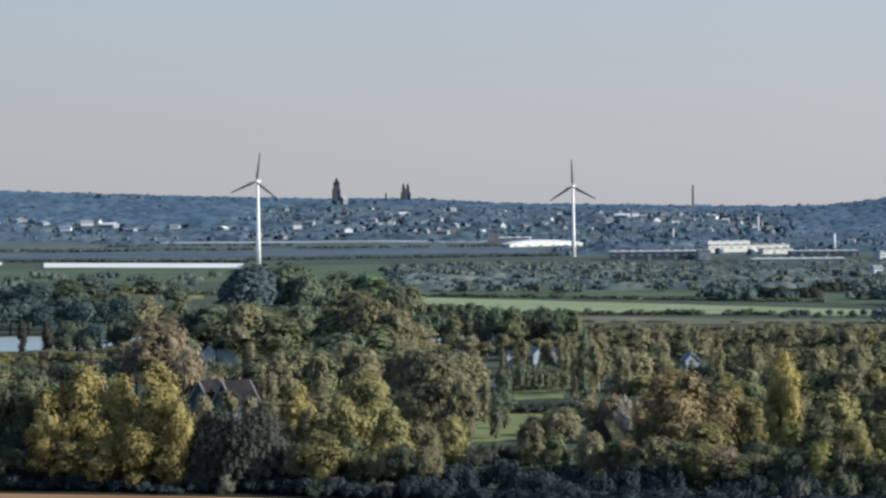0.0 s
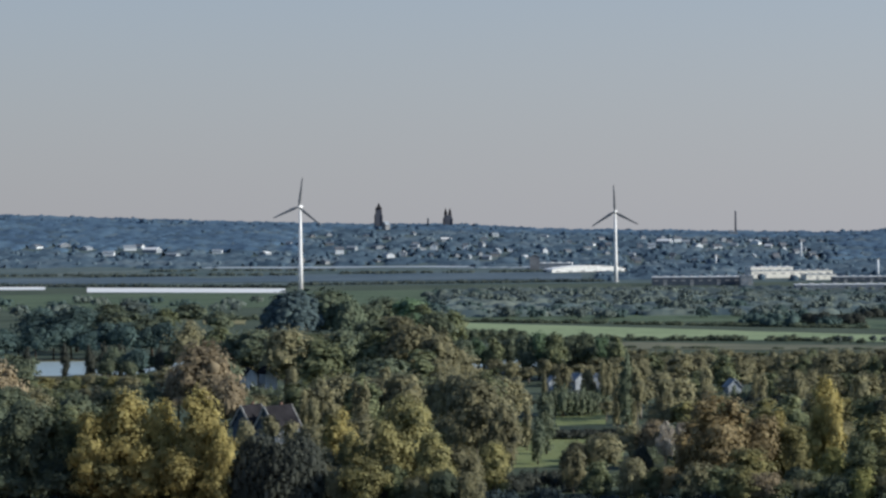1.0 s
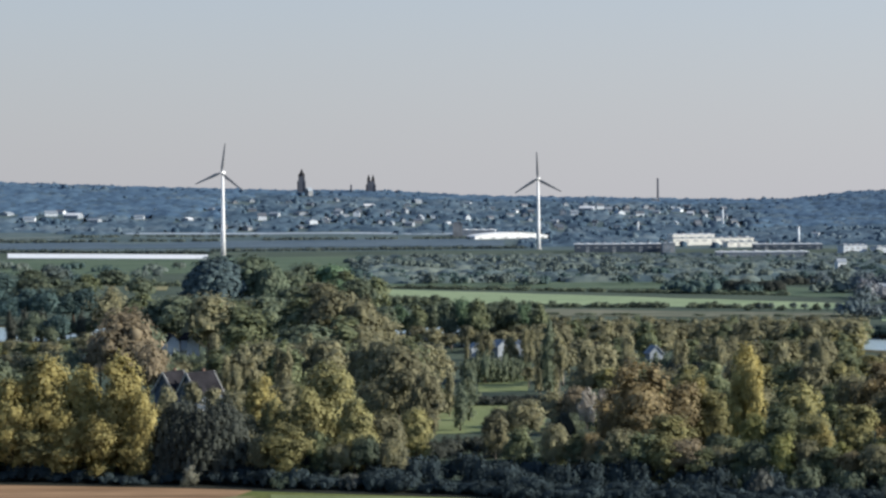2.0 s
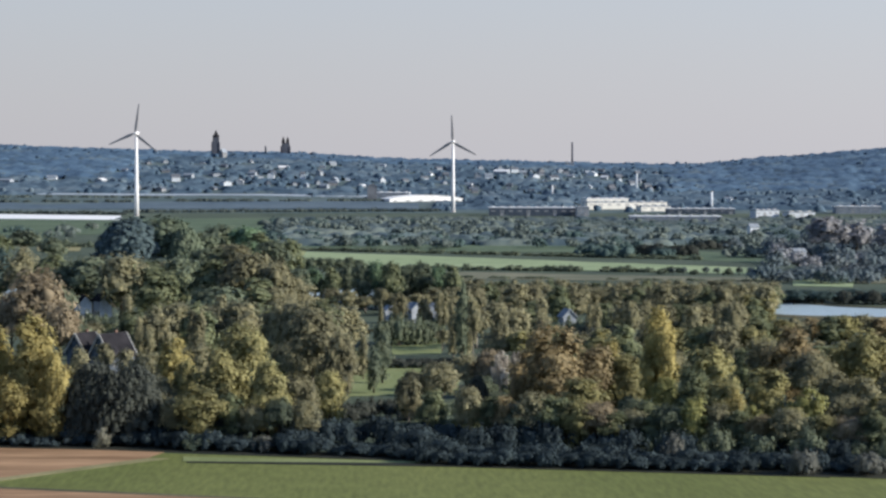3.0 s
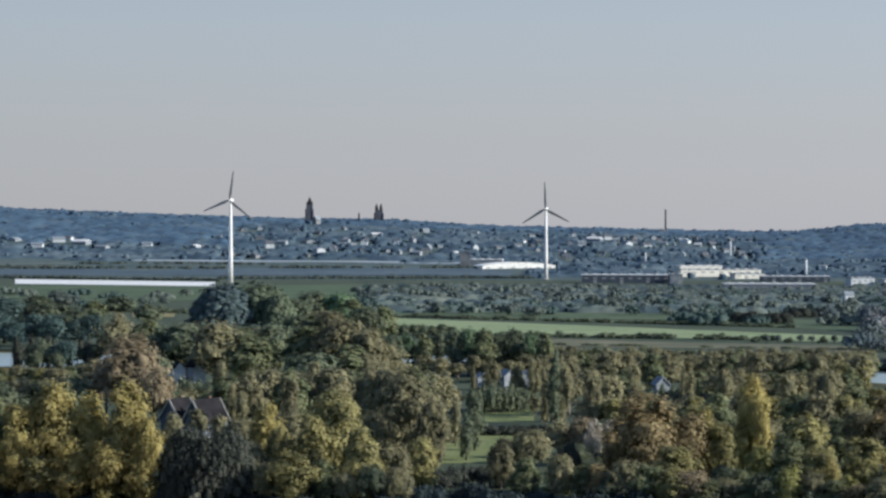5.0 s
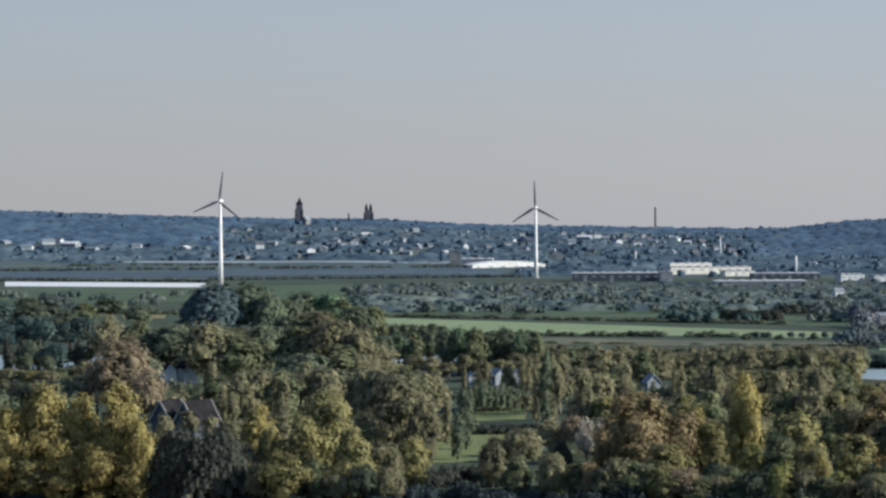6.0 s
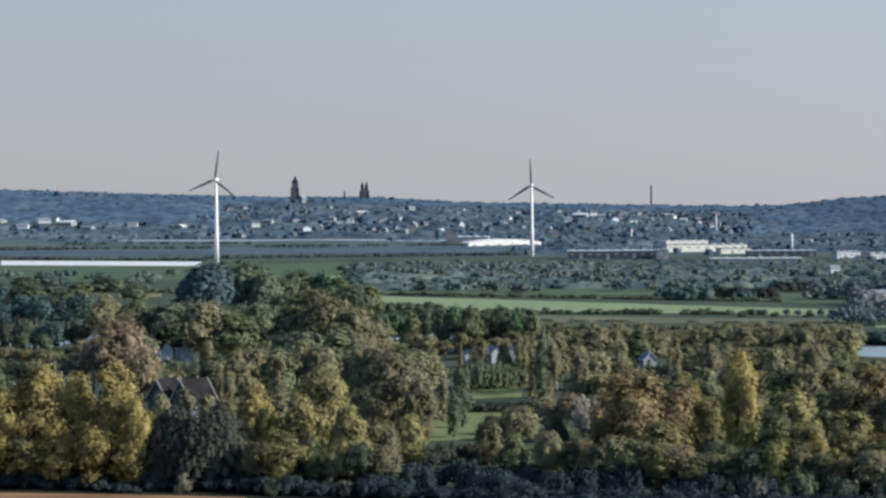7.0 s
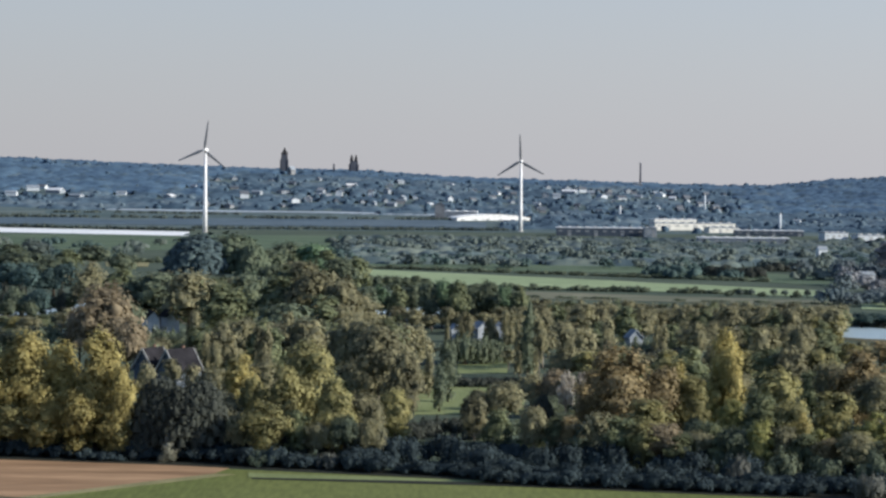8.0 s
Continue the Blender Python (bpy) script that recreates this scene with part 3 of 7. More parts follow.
# kind: object name, crown shape, foliage, bark, words for the label, category, variants
KINDS = {
    "gold": ("broadleaf_tree", "tall", "leaf_gold", "bark_dark", "tall broadleaf tree with golden yellow autumn leaves", "tree"),
    "ochre": ("broadleaf_tree", "tall", "leaf_ochre", "bark_dark", "tall broadleaf tree turning olive and ochre", "tree"),
    "olive": ("broadleaf_tree", "tall", "leaf_olive", "bark_dark", "tall olive green broadleaf tree in early autumn", "tree"),
    "brown": ("broadleaf_tree", "broad", "leaf_brown", "bark_pale", "wide broadleaf tree with thin olive brown foliage", "tree"),
    "rust": ("broadleaf_tree", "tall", "leaf_rust", "bark_dark", "tall broadleaf tree with rusty orange autumn leaves", "tree"),
    "russet": ("broadleaf_tree", "broad", "leaf_russet", "bark_dark", "broad tree with dull reddish brown leaves", "tree"),
    "pale": ("half_bare_tree", "loose", "leaf_pale", "bark_pale", "half-bare tree with pale pinkish grey twigs", "tree"),
    "lime": ("broadleaf_tree", "tall", "leaf_lime", "bark_dark", "yellow-green broadleaf tree at the wood's edge", "tree"),
    "green": ("broadleaf_tree", "broad", "leaf_green", "bark_dark", "round green broadleaf tree", "tree"),
    "dark": ("broadleaf_tree", "broad", "leaf_dark", "bark_dark", "dark green dense broadleaf tree", "tree"),
    "deep": ("broadleaf_tree", "broad", "leaf_deep", "bark_dark", "dense dark blue-green broadleaf tree", "tree"),
    "evergreen": ("dark_dome_tree", "dome", "leaf_night", "bark_dark", "very dark dense evergreen tree", "tree"),
    "yew": ("dark_dome_tree", "dome", "leaf_round_shaded", "bark_dark", "shaded half of a great rounded tree by a wind turbine, painted dark", "tree"),
    "round": ("broadleaf_tree", "dome", "leaf_round", "bark_dark", "great rounded dense green tree by a wind turbine", "tree"),
    "bare": ("half_bare_tree", "loose", "leaf_brown", "bark_pale", "half-bare tree with pale trunk and brownish twigs", "tree"),
    "mauve": ("half_bare_tree", "broad", "leaf_mauve", "bark_dark", "large bare tree, its mauve-brown twigs paled with painted haze", "tree"),
    "willow": ("willow_tree", "broad", "leaf_willow", "bark_dark", "grey-green willow in the river meadows", "tree"),
    "poplar": ("poplar_tree", "column", "leaf_dark", "bark_dark", "slim dark green columnar poplar", "tree"),
    "poplar_dark": ("poplar_tree", "column", "leaf_night", "bark_dark", "slim dark columnar poplar on the river bank", "tree"),
    "poplar_pale": ("poplar_tree", "column", "leaf_brown", "bark_pale", "slim columnar poplar with thin brown leaves", "tree"),
    "conifer": ("shrub", "cone", "leaf_cream", "bark_pale", "small pale cone-shaped shrub at the field's edge", "shrub"),
    "shrub_dark": ("shrub", "bush", "leaf_painted_shade", "bark_dark", "dense shrub at the wood's edge, shade put into its leaf colour", "shrub"),
    "shrub_olive": ("shrub", "bush", "leaf_dark", "bark_dark", "rounded olive shrub below the trees", "shrub"),
    "shrub_grey": ("shrub", "bush", "leaf_grey", "bark_pale", "pale grey shrub at the field's edge", "shrub"),
    # lawn hedge whose shadow is painted by using the near-black leaves
    "hedge_box": ("shrub", "bush", "leaf_night", "bark_dark", "dense clipped hedge shrub beside a lawn, darkened to paint its shadow", "shrub"),
    "hedge_dark": ("shrub", "bush", "leaf_dark", "bark_dark", "dark green hedge shrub along a meadow", "shrub"),

}
DETAIL = {"near": (6200, 0.58), "mid": (2700, 0.86), "far": (1120, 1.30)}
made_trees = {}
tree_count = {}


def tree(kind, x, y, h, w, beside=""):
    name, shape, leaf, bark, words, category = KINDS[kind]
    level = "near" if y < 600 else "mid" if y < 1250 else "far"
    n = tree_count[kind] = tree_count.get(kind, -1) + 1
    variant = n % (4 if level != "far" else 3)
    key = (kind, level, variant)
    h0, w0 = {"column": (24, 6), "cone": (9, 5), "bush": (6, 9), "dome": (20, 24), "tall": (26, 14), "broad": (22, 17), "loose": (22, 15)}[shape]
    if key not in made_trees:
        rng = np.random.default_rng(sum(map(ord, kind)) * 31 + variant * 7 + {"near": 1, "mid": 2, "far": 3}[level])
        lobes = lobes_for(shape, rng, h0, w0)
        count, size = DETAIL[level]
        if shape in ("column", "cone", "bush"):
            count, size = int(count * (0.36 if shape == "bush" else 0.8)), size * (0.60 if shape != "bush" else 0.62)
        elif shape == "dome":
            count, size = int(count * (3.2 if level == "far" else 1.2)), size * 0.8
        elif shape == "loose":
            count = int(count * 0.72)
        leaves = tri_sprays(rng, *lobes, count, size, h0, w0, 0.3 if shape in ("dome", "bush") else 0.5, 0.4 if shape in ("tall", "column") else 0.2, {"dome": 0.4, "broad": 0.42, "tall": 0.32, "loose": 0.2, "bush": 0.3}.get(shape, 0.0))
        pick = rng.permutation(len(lobes[0]))[:80 if shape == "dome" else {"near": 30, "mid": 22, "far": 12}[level]]
        k = {"near": 0.85, "mid": 1.0, "far": 1.25}[level]
        if shape in ("loose", "cone"):
            pick = pick[:6]
        inner = [(*lobes[0][i][:2], lobes[0][i][2] - 0.6 * k * lobes[1][i], 1.05 * k * lobes[1][i], 1.2 * k * lobes[1][i]) for i in pick]
        crown_me = dome_mesh("crown", *dome_quads(rng, inner), leaves, M[leaf])
        made_trees[key] = (crown_me, wood_mesh(rng, shape, h0, w0, lobes, M[bark]))
    crown, wood = made_trees[key]
    turn = (n * 137.5 + x * 3.1) % 360
    ob = thing(name, x, y, ground_z(x, y), turn, words + (" " + beside if beside else ""), category)
    ob.scale = (w / w0, w / w0, h / h0)
    part("trunk", wood, None, ob)
    part("crown", crown, None, ob)
    return ob


def dome_quads(rng, spots, sides=6):
    """Rounded, uneven canopies of small far crowns. spots: x, y, z of the foot, height, width."""
    spots = np.asarray(spots, float)
    n = len(spots)
    a = 2 * np.pi * np.arange(sides) / sides
    levels = ((1.0, 0.10), (0.86, 0.66), (0.40, 0.98))
    rings = []
    for r, z in levels:
        wob = 1 + 0.22 * rng.normal(size=(n, sides))
        rise = z + 0.05 * rng.normal(size=(n, sides))
        rings.append(np.stack([spots[:, 0:1] + 0.5 * spots[:, 4:5] * r * wob * np.cos(a), spots[:, 1:2] + 0.5 * spots[:, 4:5] * r * wob * np.sin(a), spots[:, 2:3] + spots[:, 3:4] * rise], axis=2))
    verts = np.stack(rings, axis=1).reshape(n, -1, 3)
    faces = []
    for k in range(len(levels) - 1):
        for q in range(sides):
            p = (q + 1) % sides
            faces.append((k * sides + q, k * sides + p, (k + 1) * sides + p, (k + 1) * sides + q))
    t = (len(levels) - 1) * sides
    faces += [(t, t + 1, t + 2, t + 3), (t, t + 3, t + 4, t + 5)]
    return verts, np.array(faces)


def dome_mesh(name, verts, faces, loose, material):
    """One mesh of many domes, each an island of its own, and of loose leaf sprays."""
    n, per = verts.shape[:2]
    f = (faces[None] + (np.arange(n) * per)[:, None, None]).reshape(-1, 4)
    co, loops, sizes = verts.reshape(-1, 3), f.ravel(), np.full(len(f), 4)
    if loose is not None and len(loose):
        loops = np.concatenate([loops, len(co) + np.arange(loose.shape[0] * loose.shape[1])])
        sizes = np.concatenate([sizes, np.full(len(loose), loose.shape[1])])
        co = np.concatenate([co, loose.reshape(-1, 3)])
    me = bpy.data.meshes.new(name)
    me.vertices.add(len(co))
    me.vertices.foreach_set("co", co.astype(np.float32).ravel())
    me.loops.add(len(loops))
    me.loops.foreach_set("vertex_index", loops.astype(np.int32))
    me.polygons.add(len(sizes))
    me.polygons.foreach_set("loop_start", (np.cumsum(sizes) - sizes).astype(np.int32))
    me.polygons.foreach_set("use_smooth", np.ones(len(sizes), dtype=bool))
    me.update(calc_edges=True)
    me.materials.append(material)
    return me


def copse(name, spots, leaf, label, seed, sprays=150, size=1.3):
    """Scattered far trees and bushes, too many to count: each a stem, some lobes and many sprays. spots: x, y, height, width."""
    rng = np.random.default_rng(seed)
    lobes, loose = [], []
    for x, y, h, w in spots:
        z = ground_z(x, y)
        cs, rs = [], []
        for i in range(14):
            a, k, t = rng.random() * 6.28, 0.42 * w * math.sqrt(rng.random()), rng.random()
            k *= 1 - 0.5 * t
            r = w * (0.08 + 0.08 * rng.random())
            cs.append((k * math.cos(a), k * math.sin(a), h * (0.24 + 0.52 * t)))
            rs.append(r)
            lobes.append((x + cs[-1][0], y + cs[-1][1], z + cs[-1][2] - 0.35 * r, 0.8 * r, 1.15 * r))
        loose.append(tri_sprays(rng, cs, rs, 2 * sprays, 0.8 * size, h, w, 0.25, 0.2, 0.4) + np.array([x, y, z]))
        stem = np.array([[(-0.3, 0, -0.3), (0.3, 0, -0.3), (0, 0, 0.6 * h)], [(0, -0.3, -0.3), (0, 0.3, -0.3), (0, 0, 0.6 * h)]])
        loose.append(stem + np.array([x, y, z]))
    ob = new(name, dome_mesh(name, *dome_quads(rng, lobes), np.concatenate(loose), M[leaf]))
    return tagged(ob, label, "trees", kind="stuff")


def thicket(name, x_share, y0, y1, leaf, label, height, bump, seed, open_land):
    """A closed leaf roof of low scrub over the far meadows, broken by clearings and by gaps along the camera's view of
    buildings. x_share: bounds of x / y.
    """
    verts, faces, index = [], [], {}
    xs, ys = np.arange(x_share[0] * y1, x_share[1] * y1, 3.0), np.arange(y0, y1, 6.0)
    blocks = np.array([b for b in built if y0 < b[1] < y1 + 90])
    for j, y in enumerate(ys):
        fronts = blocks[(blocks[:, 1] - y > -20) & (blocks[:, 1] - y < 80)]
        for i, x in enumerate(xs):
            if len(fronts) and np.any(np.abs(x * fronts[:, 1] / y - fronts[:, 0]) < fronts[:, 2] + 3):
                continue
            if not x_share[0] < x / y < x_share[1] or noise.noise((x / 130, y / 70, seed)) < open_land:
                continue
            index[i, j] = len(verts)
            rise = height + bump * (0.8 * noise.noise((x / 9, y / 26, seed)) + 0.4 * noise.noise((x / 42, y / 60, seed + 4)) + 0.35 * noise.noise((x / 5, y / 9, seed + 9)))
            verts.append((x + 2 * noise.noise((x, y, 1.3)), y, ground_z(x, y) + max(0.4, 0.75 * rise)))
    for (i, j), a in index.items():
        b, c, d = index.get((i + 1, j)), index.get((i + 1, j + 1)), index.get((i, j + 1))
        if None not in (b, c, d):
            faces.append((a, b, c, d))
    for (i, j), a in index.items():
        if any((i + p, j + q) not in index for p, q in ((1, 0), (-1, 0), (0, 1), (0, -1))):
            verts[a] = (verts[a][0], verts[a][1], ground_z(*verts[a][:2]) - 0.4)
    me = bpy.data.meshes.new(name)
    me.from_pydata(verts, [], faces)
    me.polygons.foreach_set("use_smooth", np.ones(len(faces), dtype=bool))
    me.materials.append(M[leaf])
    return tagged(new(name, me), label, "scrub", kind="stuff")


def wood_stuff(name, spots, leaf, label, category, seed, sprays=1, size=2.0):
    """Far woods, too many to count: small canopies with a few loose sprays. spots: x, y, height, width."""
    rng = np.random.default_rng(seed)
    feet = [(x, y, ground_z(x, y) - 1, h + 1, w) for x, y, h, w in spots]
    loose = [np.zeros((0, 4, 3))]
    for x, y, z, h, w in feet if sprays else ():
        loose.append(leaf_quads(rng, [(x, y, z + 0.55 * h)], [0.52 * w], sprays, size, min(0.8, h / w), 1.4, 0.25))
    verts, faces = dome_quads(rng, feet)
    ob = new(name, dome_mesh(name, verts, faces, np.concatenate(loose), M[leaf]))
    return tagged(ob, label, category, kind="stuff")



# the wood's edge, along the field
tree("dark", -129.7, 520.0, 24.8, 18.2)
tree("dark", -114.6, 502.5, 25.1, 16.3)
tree("olive", -106.3, 505.0, 24.8, 13.9)
tree("gold", -91.8, 498.0, 28.2, 13.7, "beside a ploughed field")
tree("gold", -98.9, 496.0, 24.0, 11.2, "beside a ploughed field")
tree("gold", -75.9, 495.8, 28.8, 14.9, "beside a ploughed field")
tree("gold", -84.0, 500.0, 25.4, 11.2)
tree("gold", -69.5, 490.3, 21.3, 7.4)
tree("gold", -87.2, 495.1, 17.0, 13.7)
tree("ochre", -94.8, 496.1, 14.5, 15.0)
tree("dark", -107.7, 500.2, 12.6, 16.3)
tree("dark", -119.7, 503.3, 10.9, 18.9)
tree("evergreen", -61.5, 493.7, 20.3, 16.5)
tree("evergreen", -52.3, 492.0, 19.8, 16.0)
tree("evergreen", -56.8, 490.5, 18.6, 15.0)
tree("evergreen", -63.7, 490.9, 9.6, 8.6)
tree("gold", -46.9, 525.0, 21.4, 10.5)
tree("ochre", -43.4, 515.0, 17.7, 7.7)
tree("brown", -48.3, 500.0, 14.5, 10.0)
tree("ochre", -30.0, 505.0, 27.2, 15.8)
tree("ochre", -35.1, 498.0, 21.0, 12.4)
tree("ochre", -23.5, 490.0, 19.3, 11.0)
tree("ochre", -37.8, 486.0, 14.0, 12.2)
tree("brown", -15.3, 545.0, 26.0, 18.4)
tree("brown", -8.9, 530.0, 21.5, 10.6)
tree("brown", -17.7, 500.0, 14.8, 11.2)
tree("ochre", -10.5, 515.0, 14.8, 9.0)
tree("brown", 15.7, 555.0, 12.7, 11.1)
tree("brown", 9.6, 560.0, 9.7, 8.4)
tree("olive", 12.8, 565.0, 10.7, 7.1)
tree("olive", 19.9, 500.0, 9.0, 10.0)
tree("pale", 31.5, 570.0, 14.0, 5.6)
tree("pale", 35.6, 575.0, 13.6, 4.0)
tree("russet", 30.0, 590.0, 12.4, 10.3)
tree("dark", 25.7, 560.0, 8.5, 9.8)
tree("dark", 29.0, 530.0, 7.3, 9.3)
tree("rust", 39.7, 508.0, 26.1, 17.1)
tree("rust", 34.9, 520.0, 18.8, 11.7)
tree("rust", 49.7, 512.0, 20.8, 12.8)
tree("gold", 53.7, 520.0, 21.0, 9.1)
tree("ochre", 57.5, 515.0, 18.1, 9.0)
tree("ochre", 44.7, 485.0, 15.6, 13.3)
tree("olive", 38.3, 480.0, 11.6, 12.4)
tree("dark", 31.2, 482.0, 9.9, 12.3)
tree("gold", 70.3, 560.0, 26.2, 9.2)
tree("gold", 72.0, 556.0, 20.4, 7.0)
tree("gold", 67.8, 558.0, 16.1, 6.3)
tree("lime", 64.6, 500.0, 14.4, 8.8)
tree("olive", 58.2, 486.0, 10.2, 9.7)
tree("dark", 56.8, 500.0, 9.3, 8.8)
tree("ochre", 77.1, 520.0, 20.5, 14.3)
tree("olive", 70.4, 500.0, 15.7, 11.2)
tree("gold", 77.0, 482.0, 13.2, 5.4)
tree("lime", 79.6, 476.0, 10.3, 7.1)
tree("ochre", 76.1, 492.0, 15.3, 11.1)
tree("ochre", 88.2, 505.0, 15.5, 12.6)
tree("lime", 92.1, 476.0, 14.0, 9.5)
tree("ochre", 87.5, 470.0, 10.4, 9.4)
tree("rust", 103.3, 560.0, 20.9, 15.4)
tree("brown", 98.8, 570.0, 16.9, 12.8)
tree("brown", 106.0, 545.0, 16.1, 15.0)
tree("ochre", 122.2, 560.0, 21.0, 15.4)
tree("rust", 129.7, 565.0, 17.6, 12.7)
tree("ochre", 118.0, 570.0, 17.1, 11.4)
tree("russet", 140.6, 575.0, 16.9, 15.8)
tree("ochre", 142.5, 560.0, 16.7, 12.6)
tree("bare", 102.3, 500.0, 14.8, 10.0)
tree("bare", 107.5, 495.0, 14.7, 9.9)
tree("bare", 114.8, 500.0, 15.0, 11.2)
tree("bare", 119.9, 495.0, 14.8, 11.1)
tree("ochre", 108.6, 478.0, 12.1, 13.1)
tree("brown", 101.7, 485.0, 11.4, 12.1)
tree("brown", 119.9, 480.0, 13.3, 13.2)
tree("olive", 112.7, 470.0, 10.7, 12.9)

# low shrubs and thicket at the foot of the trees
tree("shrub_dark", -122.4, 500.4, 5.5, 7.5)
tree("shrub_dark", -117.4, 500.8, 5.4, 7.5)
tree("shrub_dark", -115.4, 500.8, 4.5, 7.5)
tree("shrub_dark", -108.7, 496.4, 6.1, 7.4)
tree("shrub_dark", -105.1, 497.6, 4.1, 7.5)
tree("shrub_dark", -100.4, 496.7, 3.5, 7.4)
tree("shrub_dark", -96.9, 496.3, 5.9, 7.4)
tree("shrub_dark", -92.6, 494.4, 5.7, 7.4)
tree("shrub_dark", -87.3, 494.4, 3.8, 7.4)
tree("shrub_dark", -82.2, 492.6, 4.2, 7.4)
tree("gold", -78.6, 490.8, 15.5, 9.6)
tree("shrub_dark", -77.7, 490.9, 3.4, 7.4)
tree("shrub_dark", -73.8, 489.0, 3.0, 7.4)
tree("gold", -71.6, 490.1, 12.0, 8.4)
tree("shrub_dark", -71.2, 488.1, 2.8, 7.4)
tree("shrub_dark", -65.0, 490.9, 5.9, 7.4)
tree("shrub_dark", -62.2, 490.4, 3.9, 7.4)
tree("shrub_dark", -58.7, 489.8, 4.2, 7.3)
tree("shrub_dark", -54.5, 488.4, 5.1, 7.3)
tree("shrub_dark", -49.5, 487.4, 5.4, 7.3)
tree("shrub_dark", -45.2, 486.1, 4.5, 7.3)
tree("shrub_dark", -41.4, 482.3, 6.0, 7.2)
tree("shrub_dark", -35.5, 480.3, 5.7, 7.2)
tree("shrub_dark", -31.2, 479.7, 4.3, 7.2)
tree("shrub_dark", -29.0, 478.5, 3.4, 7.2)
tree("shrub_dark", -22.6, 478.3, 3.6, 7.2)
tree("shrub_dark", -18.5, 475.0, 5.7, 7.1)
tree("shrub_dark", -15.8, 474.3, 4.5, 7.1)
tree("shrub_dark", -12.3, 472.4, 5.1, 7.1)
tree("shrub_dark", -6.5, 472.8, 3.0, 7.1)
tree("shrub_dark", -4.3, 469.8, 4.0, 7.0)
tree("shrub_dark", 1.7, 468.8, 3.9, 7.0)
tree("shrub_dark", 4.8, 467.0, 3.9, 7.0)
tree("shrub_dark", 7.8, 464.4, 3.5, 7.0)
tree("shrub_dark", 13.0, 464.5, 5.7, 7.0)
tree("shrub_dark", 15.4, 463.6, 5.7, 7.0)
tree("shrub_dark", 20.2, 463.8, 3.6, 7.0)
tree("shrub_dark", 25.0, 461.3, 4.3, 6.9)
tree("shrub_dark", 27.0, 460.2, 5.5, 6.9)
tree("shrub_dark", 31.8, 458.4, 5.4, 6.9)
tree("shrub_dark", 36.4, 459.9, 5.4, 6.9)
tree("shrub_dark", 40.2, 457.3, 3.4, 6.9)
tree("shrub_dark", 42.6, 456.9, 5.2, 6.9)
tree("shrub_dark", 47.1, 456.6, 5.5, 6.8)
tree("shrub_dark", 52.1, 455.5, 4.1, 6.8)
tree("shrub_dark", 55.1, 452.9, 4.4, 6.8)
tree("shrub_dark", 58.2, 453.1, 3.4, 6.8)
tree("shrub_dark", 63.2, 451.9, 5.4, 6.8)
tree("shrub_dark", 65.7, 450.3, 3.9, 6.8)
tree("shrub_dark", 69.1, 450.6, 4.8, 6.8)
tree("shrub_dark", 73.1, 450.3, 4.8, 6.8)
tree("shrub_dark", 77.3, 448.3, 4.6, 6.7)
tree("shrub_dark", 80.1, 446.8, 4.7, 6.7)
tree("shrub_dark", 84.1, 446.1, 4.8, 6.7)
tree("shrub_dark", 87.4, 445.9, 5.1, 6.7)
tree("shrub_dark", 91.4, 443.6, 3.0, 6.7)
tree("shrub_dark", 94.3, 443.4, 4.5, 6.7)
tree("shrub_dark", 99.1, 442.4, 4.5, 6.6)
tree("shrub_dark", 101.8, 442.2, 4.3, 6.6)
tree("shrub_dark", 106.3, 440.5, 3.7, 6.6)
tree("shrub_dark", 110.2, 440.9, 4.3, 6.6)
tree("shrub_dark", -124.2, 516.5, 8.3, 9.0)
tree("shrub_dark", -121.8, 523.0, 8.7, 9.2)
tree("hedge_dark", -113.8, 517.5, 8.6, 9.1)
tree("shrub_dark", -107.4, 518.5, 6.3, 9.1)
tree("shrub_dark", -100.3, 510.7, 8.9, 8.9)
tree("hedge_dark", -94.9, 514.2, 8.9, 9.0)
tree("shrub_dark", -87.4, 506.6, 6.7, 8.9)
tree("shrub_dark", -82.2, 505.5, 9.1, 8.8)
tree("hedge_dark", -75.3, 502.7, 9.2, 8.8)
tree("shrub_dark", -69.8, 500.9, 7.7, 8.8)
tree("shrub_dark", -65.1, 502.9, 7.7, 8.8)
tree("hedge_dark", -59.5, 505.4, 6.2, 8.8)
tree("shrub_dark", -53.2, 505.4, 8.1, 8.8)
tree("shrub_dark", -46.7, 494.0, 10.1, 8.6)
tree("hedge_dark", -41.0, 498.6, 7.0, 8.7)
tree("shrub_dark", -35.8, 496.0, 9.0, 8.7)
tree("shrub_dark", -29.9, 489.5, 8.6, 8.6)
tree("hedge_dark", -23.2, 495.3, 6.7, 8.7)
tree("shrub_dark", -16.4, 490.7, 8.7, 8.6)
tree("shrub_dark", -11.0, 485.9, 8.3, 8.5)
tree("shrub_dark", -7.0, 487.0, 7.7, 8.5)
tree("shrub_dark", 0.5, 485.7, 8.9, 8.5)
tree("shrub_dark", 4.6, 476.0, 9.5, 8.3)
tree("shrub_dark", 9.6, 483.8, 7.3, 8.5)
tree("shrub_dark", 15.3, 486.3, 7.1, 8.5)
tree("shrub_dark", 21.0, 475.6, 7.3, 8.3)
tree("shrub_dark", 26.3, 476.1, 9.0, 8.3)
tree("shrub_dark", 33.5, 477.5, 8.5, 8.4)
tree("shrub_dark", 37.2, 475.9, 8.7, 8.3)
tree("shrub_dark", 43.6, 481.7, 5.5, 8.4)
tree("shrub_dark", 48.5, 473.6, 6.2, 8.3)
tree("shrub_dark", 52.8, 471.1, 7.4, 8.2)
tree("shrub_olive", 59.1, 475.2, 7.3, 8.3)
